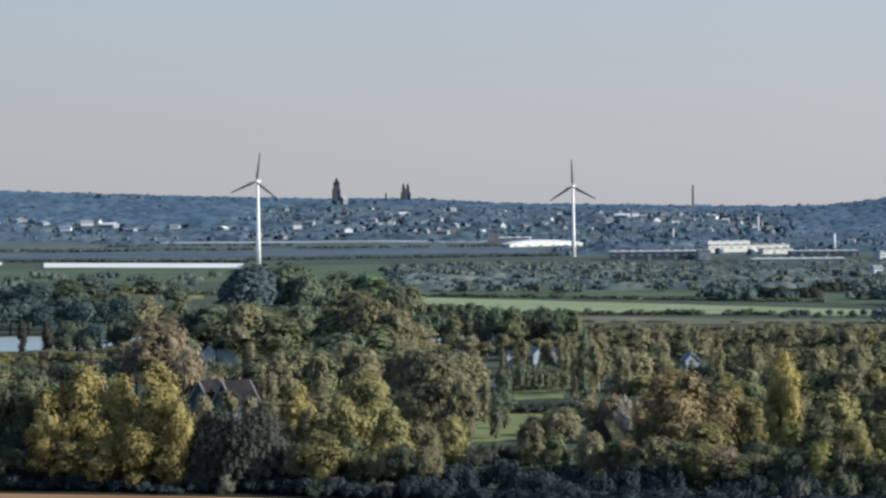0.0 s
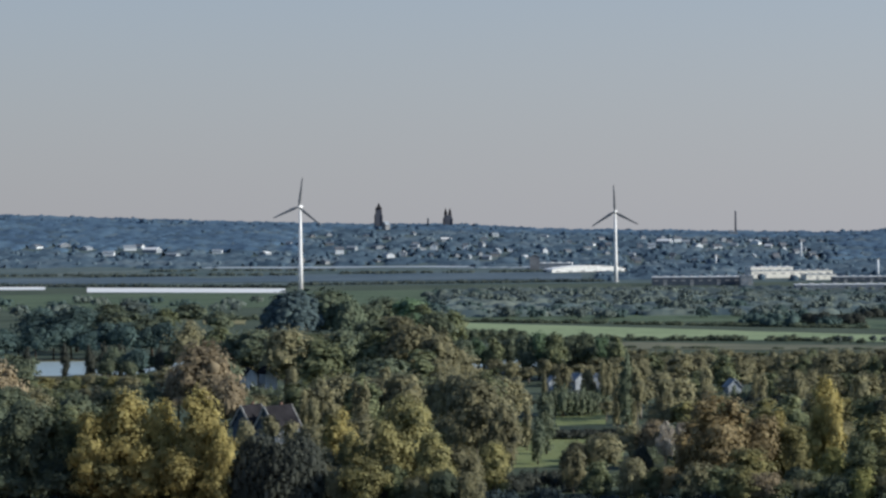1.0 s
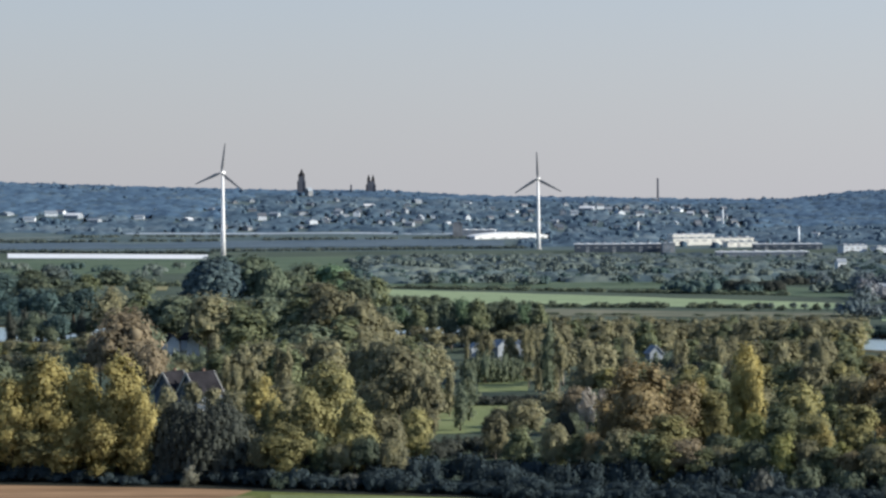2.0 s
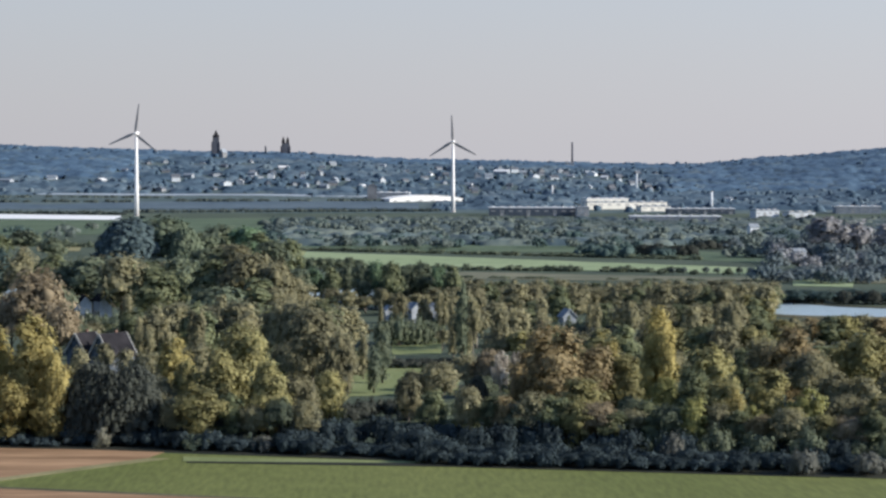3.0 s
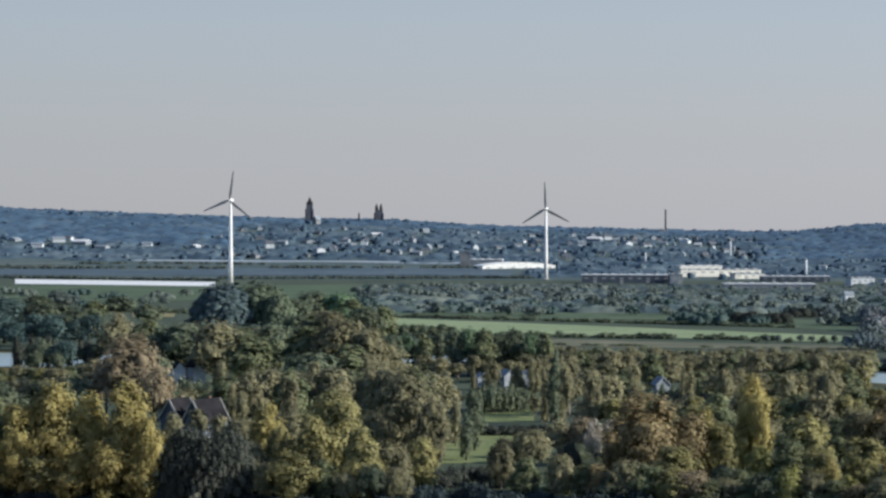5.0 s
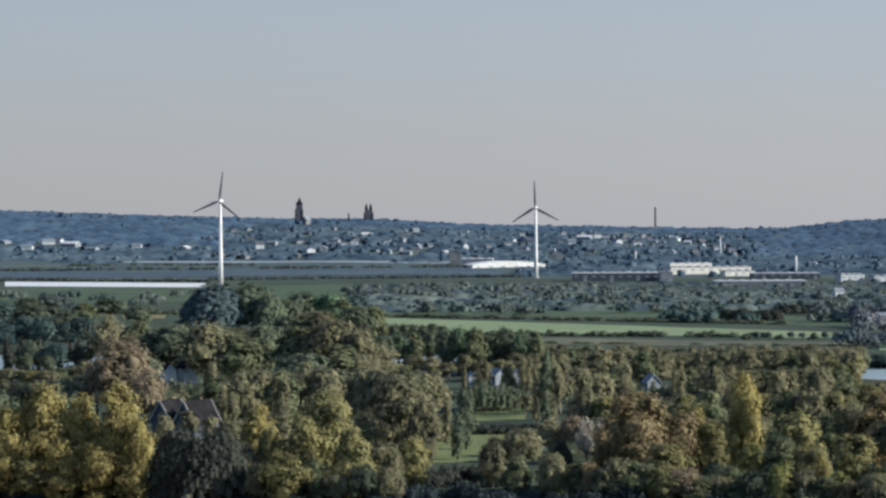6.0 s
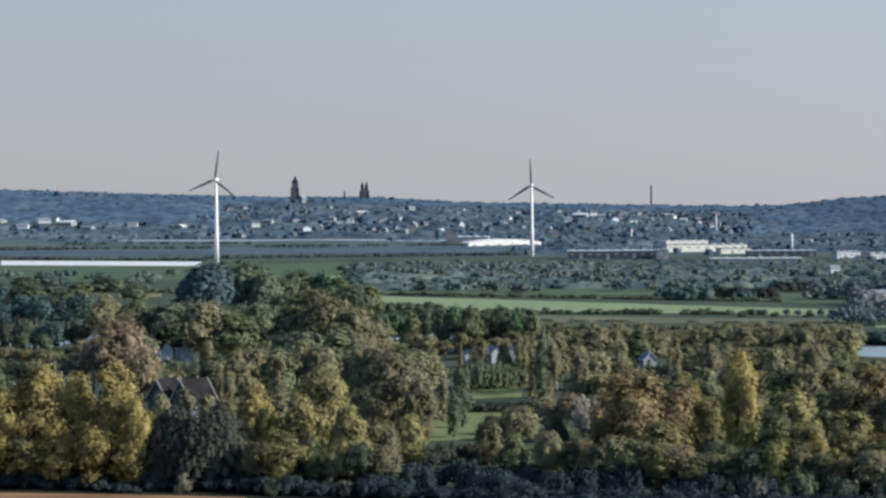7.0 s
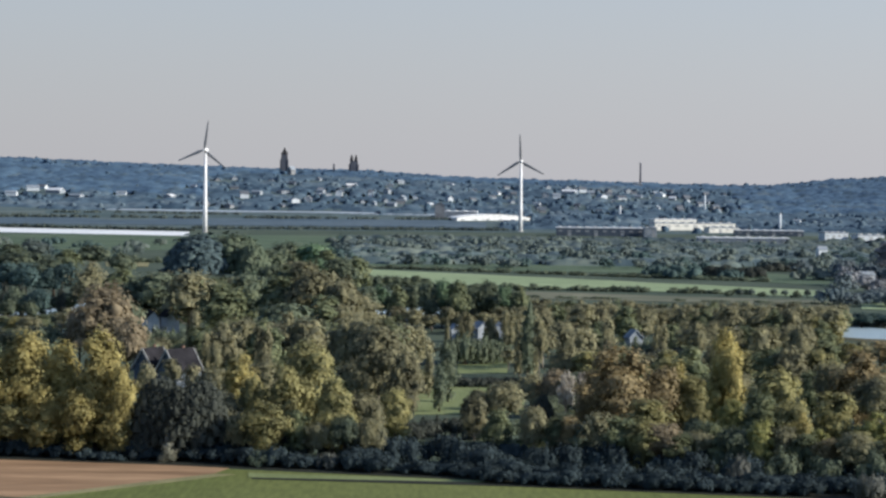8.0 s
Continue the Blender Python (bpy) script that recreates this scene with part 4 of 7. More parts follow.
tree("shrub_dark", 62.4, 464.4, 7.5, 8.1)
tree("shrub_olive", 69.9, 463.9, 8.2, 8.1)
tree("shrub_dark", 75.2, 473.8, 4.7, 8.3)
tree("shrub_olive", 79.0, 463.6, 7.3, 8.1)
tree("shrub_dark", 85.9, 467.9, 6.6, 8.2)
tree("shrub_olive", 88.3, 458.8, 8.0, 8.0)
tree("shrub_dark", 94.1, 456.7, 6.6, 8.0)
tree("shrub_olive", 99.6, 457.8, 6.7, 8.0)
tree("shrub_olive", 103.7, 450.6, 7.8, 7.9)
tree("shrub_dark", 110.7, 462.7, 5.7, 8.1)
tree("shrub_olive", 113.8, 448.2, 7.5, 7.8)

tree("brown", -44.2, 489.0, 10.5, 7.5)
tree("olive", -31.0, 487.5, 11.5, 7.5)
tree("brown", -26.6, 485.0, 9.6, 7.0)
tree("dark", -20.6, 484.0, 11.0, 8.0)
tree("brown", -15.0, 483.5, 10.6, 7.0)

# low shrubs leaning out over the painted dark strip
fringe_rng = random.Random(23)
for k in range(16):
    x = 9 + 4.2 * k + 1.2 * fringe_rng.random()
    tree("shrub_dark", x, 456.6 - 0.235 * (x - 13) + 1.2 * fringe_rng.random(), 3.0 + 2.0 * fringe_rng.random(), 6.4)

# young trees between the wood's edge and the shrubs, closing the view between the trunks
edge_rng = random.Random(17)
edge_kinds = ("brown", "olive", "rust", "brown", "dark", "ochre", "russet", "olive", "brown", "olive", "dark", "lime")
for k in range(24):
    x = 19 + 4.3 * k + 2.0 * edge_rng.random()
    y = 482 - 0.29 * (x - 20) + 5 * edge_rng.random()
    h = 8.6 + 4.4 * edge_rng.random()
    tree(edge_kinds[k % 12], x, y, h, 7.5 + 2.5 * edge_rng.random())
tree("conifer", -58.7, 485.0, 6.2, 4.0, "beside a ploughed field")
tree("conifer", -66.6, 489.0, 4.0, 2.2)
tree("shrub_grey", 60.3, 454.0, 7.9, 4.5)
tree("shrub_grey", 83.8, 439.5, 6.8, 6.0)
tree("shrub_grey", 96.4, 438.0, 5.6, 6.6)
tree("shrub_dark", -16.8, 478.0, 6.0, 9.0)
tree("shrub_dark", 8.8, 474.0, 8.0, 10.7)
tree("shrub_grey", -23.8, 476.0, 4.8, 4.8)
tree("shrub_olive", -37.4, 481.4, 4.8, 8.0)

# trees round the clearing and the houses
tree("poplar", 1.7, 628.0, 17.9, 4.1)
tree("poplar", -0.6, 600.0, 13.5, 3.3)
tree("poplar", 26.6, 700.0, 25.6, 4.2)
tree("poplar_pale", 29.1, 705.0, 23.3, 3.9)
tree("poplar_pale", 24.5, 715.0, 19.1, 2.9)
tree("hedge_box", -6.2, 674.0, 3.7, 5.7)
tree("hedge_box", -3.5, 674.0, 4.0, 5.7)
tree("hedge_box", -0.8, 676.0, 3.7, 5.7)
tree("hedge_box", 1.9, 676.0, 3.6, 5.7)
tree("hedge_box", 4.6, 676.0, 3.7, 5.7)
tree("hedge_box", 7.3, 676.0, 3.9, 5.7)
tree("hedge_box", 10.0, 676.0, 3.6, 5.7)
tree("hedge_box", 12.7, 676.0, 4.0, 5.7)
tree("hedge_box", 15.4, 676.0, 4.1, 5.7)
tree("hedge_box", 18.2, 678.0, 3.5, 5.8)
tree("hedge_box", 20.9, 678.0, 4.1, 5.8)
tree("hedge_box", 23.6, 678.0, 4.1, 5.8)
tree("poplar_pale", -3.6, 640.0, 15.2, 2.6)
tree("bare", 21.8, 740.0, 7.5, 6.3)
tree("bare", -5.2, 760.0, 8.6, 9.5)
tree("olive", -9.1, 640.0, 13.5, 9.6)
tree("russet", -102.4, 690.0, 29.6, 24.1, "beside a dark-roofed house")
tree("russet", -90.6, 650.0, 21.7, 13.0)
tree("russet", -112.5, 700.0, 22.1, 15.8)
tree("russet", -173.4, 720.0, 24.0, 16.2)
tree("bare", -68.4, 660.0, 17.2, 5.9)
tree("bare", -65.9, 655.0, 15.1, 4.9)
tree("bare", -56.3, 720.0, 18.0, 10.8)
tree("brown", -52.9, 700.0, 15.7, 15.8)
tree("brown", -65.2, 740.0, 14.9, 18.5)
tree("dark", -44.2, 760.0, 15.8, 17.1)
tree("brown", -34.6, 800.0, 16.6, 16.0)

# second belt of trees, before the river
tree("deep", -241.0, 980.0, 23.2, 29.4)
tree("deep", -277.1, 1240.0, 23.0, 34.1)
tree("deep", -253.4, 1230.0, 26.0, 36.9)
tree("dark", -226.2, 1200.0, 24.6, 33.0)
tree("dark", -198.0, 1150.0, 22.9, 31.6)
tree("brown", -155.9, 1000.0, 25.4, 22.5)
tree("olive", -139.3, 980.0, 24.2, 19.6)
tree("dark", -109.7, 880.0, 25.9, 24.2)
tree("brown", -95.4, 860.0, 27.6, 23.6)
tree("olive", -78.6, 820.0, 26.4, 24.6)
tree("dark", -77.3, 900.0, 25.9, 24.8)
tree("olive", -61.0, 860.0, 26.3, 23.6)
tree("brown", -48.6, 850.0, 28.9, 25.5)
tree("brown", -37.0, 830.0, 26.8, 18.7)
tree("dark", -55.2, 780.0, 20.4, 23.4)
tree("olive", -42.6, 800.0, 21.6, 22.0)
tree("brown", -30.8, 860.0, 18.8, 19.4)
tree("dark", -32.0, 947.0, 18.5, 11.8)
tree("green", -26.2, 965.8, 17.7, 12.1)
tree("olive", -19.4, 953.6, 19.5, 11.9)
tree("dark", -13.2, 972.3, 17.7, 12.2)
tree("dark", -6.6, 959.4, 20.2, 12.0)
tree("green", -0.1, 959.9, 21.0, 12.0)
tree("olive", 6.3, 949.6, 22.1, 11.9)
tree("dark", 13.0, 969.4, 18.7, 12.1)
tree("dark", 19.2, 951.9, 21.0, 11.9)
tree("green", 26.1, 968.8, 18.2, 12.1)
tree("olive", 31.8, 945.8, 19.7, 11.8)
tree("bare", -33.5, 939.4, 7.3, 11.7)
tree("bare", -26.0, 931.0, 6.7, 11.6)
tree("bare", -18.9, 935.3, 10.5, 11.7)
tree("bare", -11.6, 929.4, 10.2, 11.6)
tree("bare", -4.4, 931.4, 7.1, 11.6)
tree("bare", 2.8, 918.8, 11.2, 11.5)
tree("bare", 9.9, 914.5, 8.3, 11.4)
tree("bare", 17.1, 922.4, 9.2, 11.5)
tree("bare", 24.4, 928.7, 10.8, 11.6)
tree("bare", 31.1, 913.2, 12.2, 11.4)
tree("brown", 36.5, 848.6, 16.5, 12.7)
tree("olive", 43.2, 873.8, 15.9, 13.1)
tree("brown", 49.8, 888.9, 13.6, 13.3)
tree("bare", 54.2, 866.6, 16.1, 13.0)
tree("brown", 60.4, 875.0, 15.3, 13.1)
tree("brown", 67.3, 891.9, 14.0, 13.4)
tree("olive", 69.5, 847.8, 16.5, 12.7)
tree("brown", 75.5, 852.6, 15.6, 12.8)
tree("bare", 82.7, 870.3, 14.8, 13.1)
tree("brown", 88.6, 872.7, 14.0, 13.1)
tree("brown", 92.7, 858.2, 15.4, 12.9)
tree("olive", 98.2, 857.7, 15.6, 12.9)
tree("brown", 105.4, 870.8, 14.5, 13.1)
tree("bare", 109.2, 856.7, 16.5, 12.9)
tree("brown", 118.2, 881.8, 14.7, 13.2)
tree("brown", 123.7, 880.7, 15.2, 13.2)
tree("olive", 124.9, 849.3, 15.8, 12.7)
tree("brown", 130.4, 849.6, 15.7, 12.7)
tree("bare", 140.0, 874.7, 15.6, 13.1)
tree("brown", 148.0, 888.8, 14.6, 13.3)
tree("brown", 149.0, 861.2, 15.5, 12.9)
tree("bare", 33.2, 747.7, 13.7, 13.1)
tree("brown", 41.7, 792.6, 13.3, 13.9)
tree("brown", 46.0, 756.2, 13.5, 13.2)
tree("olive", 54.8, 793.6, 13.5, 13.9)
tree("olive", 79.2, 775.7, 14.0, 13.6)
tree("bare", 84.3, 764.3, 14.6, 13.4)
tree("brown", 93.3, 786.6, 14.2, 13.8)
tree("brown", 99.6, 785.2, 12.4, 13.7)
tree("olive", 106.4, 787.6, 13.1, 13.8)
tree("bare", 111.0, 774.6, 13.6, 13.6)
tree("brown", 118.5, 782.0, 13.1, 13.7)
tree("brown", 119.9, 749.8, 15.7, 13.1)
tree("olive", 126.9, 755.1, 16.8, 13.2)
tree("brown", 37.0, 679.5, 13.2, 13.6)
tree("ochre", 44.2, 673.0, 12.2, 13.5)
tree("olive", 50.7, 658.5, 14.9, 13.2)
tree("brown", 58.8, 666.0, 11.5, 13.3)
tree("ochre", 65.5, 658.3, 13.7, 13.2)
tree("olive", 71.1, 642.7, 15.9, 12.9)
tree("brown", 79.7, 653.7, 15.0, 13.1)
tree("ochre", 90.4, 679.0, 12.6, 13.6)
tree("olive", 93.6, 647.7, 15.6, 13.0)
tree("brown", 100.1, 643.1, 15.6, 12.9)
tree("ochre", 108.0, 646.8, 15.4, 12.9)
tree("ochre", 148.8, 860.0, 14.7, 12.9)
tree("ochre", 139.7, 850.0, 12.6, 12.8)
tree("olive", 122.0, 720.0, 12.7, 12.6)
tree("poplar_dark", -208.1, 984.5, 16.8, 3.7)
tree("poplar_dark", -194.0, 971.0, 16.8, 4.5)
tree("poplar_dark", -193.9, 997.7, 16.4, 4.0)
tree("poplar_dark", -182.8, 981.1, 17.2, 3.3)
tree("poplar_dark", -176.7, 998.1, 13.3, 3.7)
tree("poplar_dark", -226.2, 990.6, 15.0, 3.7)
tree("poplar_dark", -239.7, 990.2, 16.2, 3.7)
tree("poplar_dark", -166.1, 984.2, 16.0, 3.7)
tree("dark", -229.0, 1000.0, 10.1, 13.5)
tree("dark", -237.0, 1000.0, 11.3, 17.5)
tree("dark", -247.0, 1000.0, 11.2, 17.5)
tree("dark", -196.8, 1000.0, 9.9, 11.5)
tree("dark", -189.3, 1000.0, 9.3, 10.0)
tree("dark", -173.3, 1000.0, 10.2, 12.5)
tree("dark", -165.8, 1000.0, 12.0, 15.0)
tree("ochre", 136.1, 758.5, 9.5, 12.5)
tree("brown", 142.8, 763.7, 9.6, 12.6)
tree("rust", 151.0, 776.9, 8.7, 12.8)
tree("olive", 153.7, 761.0, 10.4, 12.6)
tree("ochre", 159.5, 761.9, 10.6, 12.6)
tree("brown", 166.4, 767.0, 10.3, 12.7)
tree("rust", 171.9, 765.9, 9.4, 12.6)
tree("olive", 178.3, 769.0, 10.0, 12.7)
tree("ochre", 186.0, 777.0, 9.6, 12.8)
tree("brown", 187.6, 759.9, 10.2, 12.5)
tree("rust", 197.2, 775.2, 9.8, 12.8)

tree("dark", -181.5, 962.0, 15.5, 12.5)
tree("deep", -172.0, 958.0, 15.0, 13.0)

# far bank of the river
tree("deep", 179.5, 1001.1, 3.7, 15.0)
tree("evergreen", 184.3, 1009.4, 4.6, 11.1)
tree("deep", 183.3, 986.5, 6.9, 14.8)
tree("evergreen", 188.2, 995.3, 4.5, 10.9)
tree("deep", 192.0, 998.7, 6.2, 15.0)
tree("evergreen", 195.2, 998.0, 3.9, 11.0)
tree("deep", 196.3, 987.3, 6.1, 14.8)
tree("evergreen", 203.5, 1007.5, 5.8, 11.1)
tree("deep", 207.0, 1008.4, 4.7, 15.1)
tree("evergreen", 206.7, 991.1, 6.8, 10.9)
tree("deep", 210.7, 994.9, 6.6, 14.9)
tree("evergreen", 213.2, 991.4, 6.8, 10.9)
tree("deep", 216.7, 992.6, 5.9, 14.9)
tree("evergreen", 218.4, 985.9, 7.2, 10.8)
tree("deep", 222.4, 989.5, 4.8, 14.8)
tree("evergreen", 226.9, 995.1, 5.6, 10.9)
tree("deep", 228.3, 987.1, 6.0, 14.8)
tree("evergreen", 231.7, 987.7, 6.6, 10.9)
tree("deep", 239.7, 1008.0, 4.9, 15.1)
tree("evergreen", 242.6, 1006.4, 4.9, 11.1)
tree("deep", 240.7, 985.4, 7.1, 14.8)
tree("evergreen", 246.8, 997.2, 5.6, 11.0)
tree("deep", 249.4, 994.4, 5.8, 14.9)
tree("evergreen", 254.8, 1003.1, 5.2, 11.0)
tree("deep", 255.4, 992.7, 5.1, 14.9)
tree("evergreen", 262.0, 1005.7, 5.5, 11.1)
tree("deep", -281.6, 1133.5, 18.0, 19.8)
tree("deep", -272.3, 1132.6, 17.5, 19.8)
tree("deep", -268.3, 1154.6, 13.3, 20.2)
tree("deep", -254.5, 1133.9, 17.6, 19.8)
tree("deep", -246.2, 1137.3, 19.3, 19.9)
tree("deep", -238.2, 1142.9, 19.2, 20.0)
tree("deep", -227.9, 1137.4, 15.8, 19.9)
tree("deep", -221.5, 1151.0, 19.2, 20.1)
tree("deep", -209.5, 1136.0, 20.0, 19.9)
tree("deep", -201.3, 1141.2, 18.1, 20.0)
tree("deep", -192.4, 1142.6, 19.5, 20.0)

# great trees by the near meadow
# the first dome is added as the shaded half of the second
tree("yew", -154.0, 1425.0, 31.0, 50.0)
tree("round", -131.5, 1432.0, 31.6, 43.0)
tree("round", -118.9, 1415.0, 24.8, 24.8)
tree("dark", -104.7, 1500.0, 23.3, 30.0)
tree("green", -84.8, 1480.0, 22.9, 25.9)
tree("olive", -74.5, 1460.0, 19.1, 21.9)
tree("dark", -109.4, 1440.0, 19.3, 21.6)
tree("brown", -85.7, 1300.0, 16.2, 29.2)
tree("dark", -232.1, 1500.0, 19.3, 26.2)
tree("olive", -245.7, 1480.0, 17.5, 22.2)
tree("willow", -307.8, 1700.0, 16.4, 25.5)
tree("dark", -199.1, 1400.0, 17.7, 21.0)
tree("dark", -315.2, 1650.0, 15.4, 24.8)

# hedge along the meadow
tree("hedge_dark", -215.0, 1704.0, 5.8, 9.0)
tree("hedge_dark", -222.0, 1714.0, 4.0, 9.0)
tree("hedge_dark", -228.0, 1712.0, 5.2, 9.0)
tree("hedge_dark", -235.0, 1723.0, 6.4, 9.0)
tree("hedge_dark", -242.0, 1733.0, 4.6, 9.0)
tree("hedge_dark", -249.0, 1731.0, 6.4, 9.0)
tree("hedge_dark", -255.0, 1729.0, 4.6, 9.0)
tree("hedge_dark", -262.0, 1739.0, 5.8, 9.0)
tree("hedge_dark", -268.0, 1737.0, 4.0, 9.0)
tree("hedge_dark", -54.9, 1344.0, 3.3, 7.4)
tree("hedge_dark", -50.5, 1342.0, 3.0, 7.4)
tree("hedge_dark", -46.1, 1342.0, 3.3, 7.4)
tree("hedge_dark", -41.7, 1340.0, 4.2, 7.4)
tree("hedge_dark", -37.3, 1340.0, 3.6, 7.4)
tree("hedge_dark", -28.6, 1338.0, 3.4, 7.4)
tree("hedge_dark", -24.2, 1336.0, 3.2, 7.3)
tree("hedge_dark", -19.9, 1336.0, 5.0, 7.3)
tree("hedge_dark", -15.5, 1334.0, 4.9, 7.3)
tree("hedge_dark", -11.1, 1334.0, 3.5, 7.3)
tree("hedge_dark", -6.8, 1332.0, 5.2, 7.3)
tree("hedge_dark", -2.5, 1332.0, 3.8, 7.3)
tree("hedge_dark", 1.8, 1330.0, 5.2, 7.3)
tree("hedge_dark", 6.2, 1330.0, 4.4, 7.3)
tree("hedge_dark", 19.1, 1326.0, 4.7, 7.3)
tree("hedge_dark", 23.4, 1326.0, 4.4, 7.3)
tree("hedge_dark", 27.7, 1324.0, 5.3, 7.3)
tree("hedge_dark", 32.0, 1324.0, 3.1, 7.3)
tree("hedge_dark", 36.2, 1322.0, 5.1, 7.3)
tree("hedge_dark", 40.5, 1322.0, 4.9, 7.3)
tree("hedge_dark", 44.8, 1320.0, 4.2, 7.3)
tree("hedge_dark", 53.2, 1318.0, 5.1, 7.2)
tree("hedge_dark", 57.6, 1318.0, 2.9, 7.2)
tree("hedge_dark", 61.7, 1316.0, 4.2, 7.2)
tree("hedge_dark", 66.0, 1316.0, 3.3, 7.2)
tree("hedge_dark", 74.5, 1314.0, 2.8, 7.2)
tree("hedge_dark", 78.6, 1312.0, 5.1, 7.2)
tree("hedge_dark", 82.9, 1312.0, 4.2, 7.2)
tree("hedge_dark", 87.0, 1310.0, 2.8, 7.2)
tree("hedge_dark", 91.3, 1310.0, 3.8, 7.2)
tree("hedge_dark", 95.4, 1308.0, 3.1, 7.2)
tree("hedge_dark", 99.6, 1308.0, 4.8, 7.2)
tree("hedge_dark", 103.7, 1306.0, 4.9, 7.2)
tree("hedge_dark", 108.0, 1306.0, 4.4, 7.2)
tree("hedge_dark", 112.0, 1304.0, 4.8, 7.2)
tree("hedge_dark", 116.3, 1304.0, 4.7, 7.2)
tree("hedge_dark", 132.8, 1300.0, 4.3, 7.2)
tree("hedge_dark", 137.1, 1300.0, 3.1, 7.2)
tree("hedge_dark", 141.0, 1298.0, 5.3, 7.1)
tree("hedge_dark", 145.3, 1298.0, 5.1, 7.1)
tree("hedge_dark", 149.3, 1296.0, 3.0, 7.1)
tree("hedge_dark", 153.5, 1296.0, 3.2, 7.1)
tree("hedge_dark", 157.4, 1294.0, 3.6, 7.1)
tree("hedge_dark", 165.6, 1292.0, 3.3, 7.1)
tree("hedge_dark", 169.8, 1292.0, 5.3, 7.1)
tree("hedge_dark", 173.7, 1290.0, 3.9, 7.1)
tree("dark", -59.9, 1306.0, 8.6, 9.1)
tree("dark", -54.4, 1308.0, 8.1, 9.2)
tree("dark", -48.9, 1308.0, 8.3, 9.2)
tree("dark", -43.4, 1310.0, 9.0, 9.2)
tree("dark", -37.8, 1310.0, 8.4, 9.2)
tree("dark", -32.3, 1312.0, 8.1, 9.2)
tree("dark", -26.8, 1314.0, 7.9, 9.2)
tree("dark", -21.2, 1314.0, 7.3, 9.2)
tree("dark", -15.6, 1316.0, 8.1, 9.2)
tree("dark", -10.0, 1318.0, 6.6, 9.2)
tree("hedge_dark", 160.4, 1266.0, 4.2, 5.1)
tree("willow", 166.4, 1264.0, 4.0, 5.1)
tree("willow", 172.8, 1264.0, 4.4, 5.1)
tree("hedge_dark", 178.8, 1262.0, 4.5, 5.0)
tree("willow", 185.1, 1262.0, 4.7, 5.0)
tree("willow", 191.1, 1260.0, 4.2, 5.0)
tree("hedge_dark", 197.1, 1258.0, 5.2, 5.0)
tree("willow", 203.4, 1258.0, 4.6, 5.0)
tree("willow", 209.4, 1256.0, 4.4, 5.0)
tree("hedge_dark", 215.3, 1254.0, 4.8, 5.0)

# willows and scrub across the river meadows
tree("mauve", 300.3, 1500.0, 27.9, 33.8)
tree("mauve", 325.2, 1520.0, 24.6, 30.4)
tree("mauve", 338.9, 1480.0, 24.3, 29.6)

# scattered trees of the river meadows
willow_spots = []
willow_spots += [(-81, 1778, 9, 26), (-28, 1722, 14, 22), (25, 1722, 10, 23), (29, 1678, 15, 16), (37, 1766, 10, 20), (48, 1674, 9, 27), (111, 1770, 15, 24), (118, 1744, 13, 23), (139, 1746, 11, 24), (148, 1696, 9, 16), (169, 1710, 11, 23), (183, 1796, 10, 21), (202, 1772, 13, 14), (223, 1788, 14, 26), (237, 1774, 13, 19), (242, 1694, 10, 17), (246, 1688, 13, 22), (263, 1682, 12, 19), (281, 1724, 12, 22), (303, 1798, 13, 17)]
willow_spots += [(294, 1742, 11, 21), (321, 1684, 14, 25), (-80, 2178, 13, 21), (-76, 2160, 12, 17), (-58, 2172, 14, 29), (-48, 2074, 15, 25), (-29, 2028, 14, 29), (-12, 2036, 13, 20), (30, 1954, 13, 23), (39, 2022, 12, 18), (49, 2110, 15, 17), (52, 2040, 15, 17), (59, 1892, 12, 24), (69, 1938, 12, 16), (74, 2036, 12, 22), (82, 1926, 12, 24), (88, 2024, 13, 30), (104, 2108, 9, 18), (110, 2044, 9, 18), (104, 1884, 15, 18)]
willow_spots += [(115, 1880, 11, 25), (128, 1916, 14, 25), (160, 1888, 10, 21), (190, 2004, 12, 17), (188, 1940, 12, 18), (199, 2002, 9, 22), (210, 1898, 15, 17), (241, 2060, 11, 28), (247, 1938, 15, 20), (273, 1966, 11, 26), (305, 2104, 10, 21), (347, 2080, 10, 20), (343, 2050, 11, 20), (390, 2082, 9, 20), (413, 2148, 8, 20), (-84, 2398, 10, 22), (-49, 2430, 10, 19), (-45, 2450, 10, 33), (-28, 2426, 12, 22), (-18, 2284, 11, 30)]
willow_spots += [(-2, 2304, 9, 32), (6, 2432, 8, 26), (21, 2270, 11, 29), (40, 2266, 13, 33), (52, 2404, 10, 35), (58, 2368, 9, 26), (69, 2294, 9, 30), (79, 2228, 12, 21), (92, 2414, 8, 29), (94, 2246, 11, 33), (117, 2396, 10, 26), (129, 2426, 7, 24), (139, 2442, 10, 34), (149, 2316, 11, 21), (152, 2228, 11, 25), (192, 2414, 9, 21), (181, 2216, 13, 19), (198, 2324, 9, 22), (223, 2292, 4, 24), (234, 2318, 4, 29)]
willow_spots += [(231, 2216, 6, 34), (260, 2220, 7, 24), (308, 2376, 4, 22), (357, 2310, 6, 27), (363, 2270, 4, 29), (404, 2420, 4, 33), (413, 2330, 3, 31), (428, 2346, 4, 28), (446, 2326, 5, 25), (248, 1504, 12, 29), (-448, 2190, 12, 27), (-382, 2096, 12, 22), (-282, 2066, 11, 24), (-449, 1852, 14, 17), (-400, 1870, 14, 27), (-387, 1876, 11, 21), (-262, 1842, 15, 18), (-252, 1888, 14, 17), (471, 2132, 7, 26), (414, 1846, 15, 24)]
willow_spots += [(460, 1920, 14, 28), (507, 1934, 12, 30)]
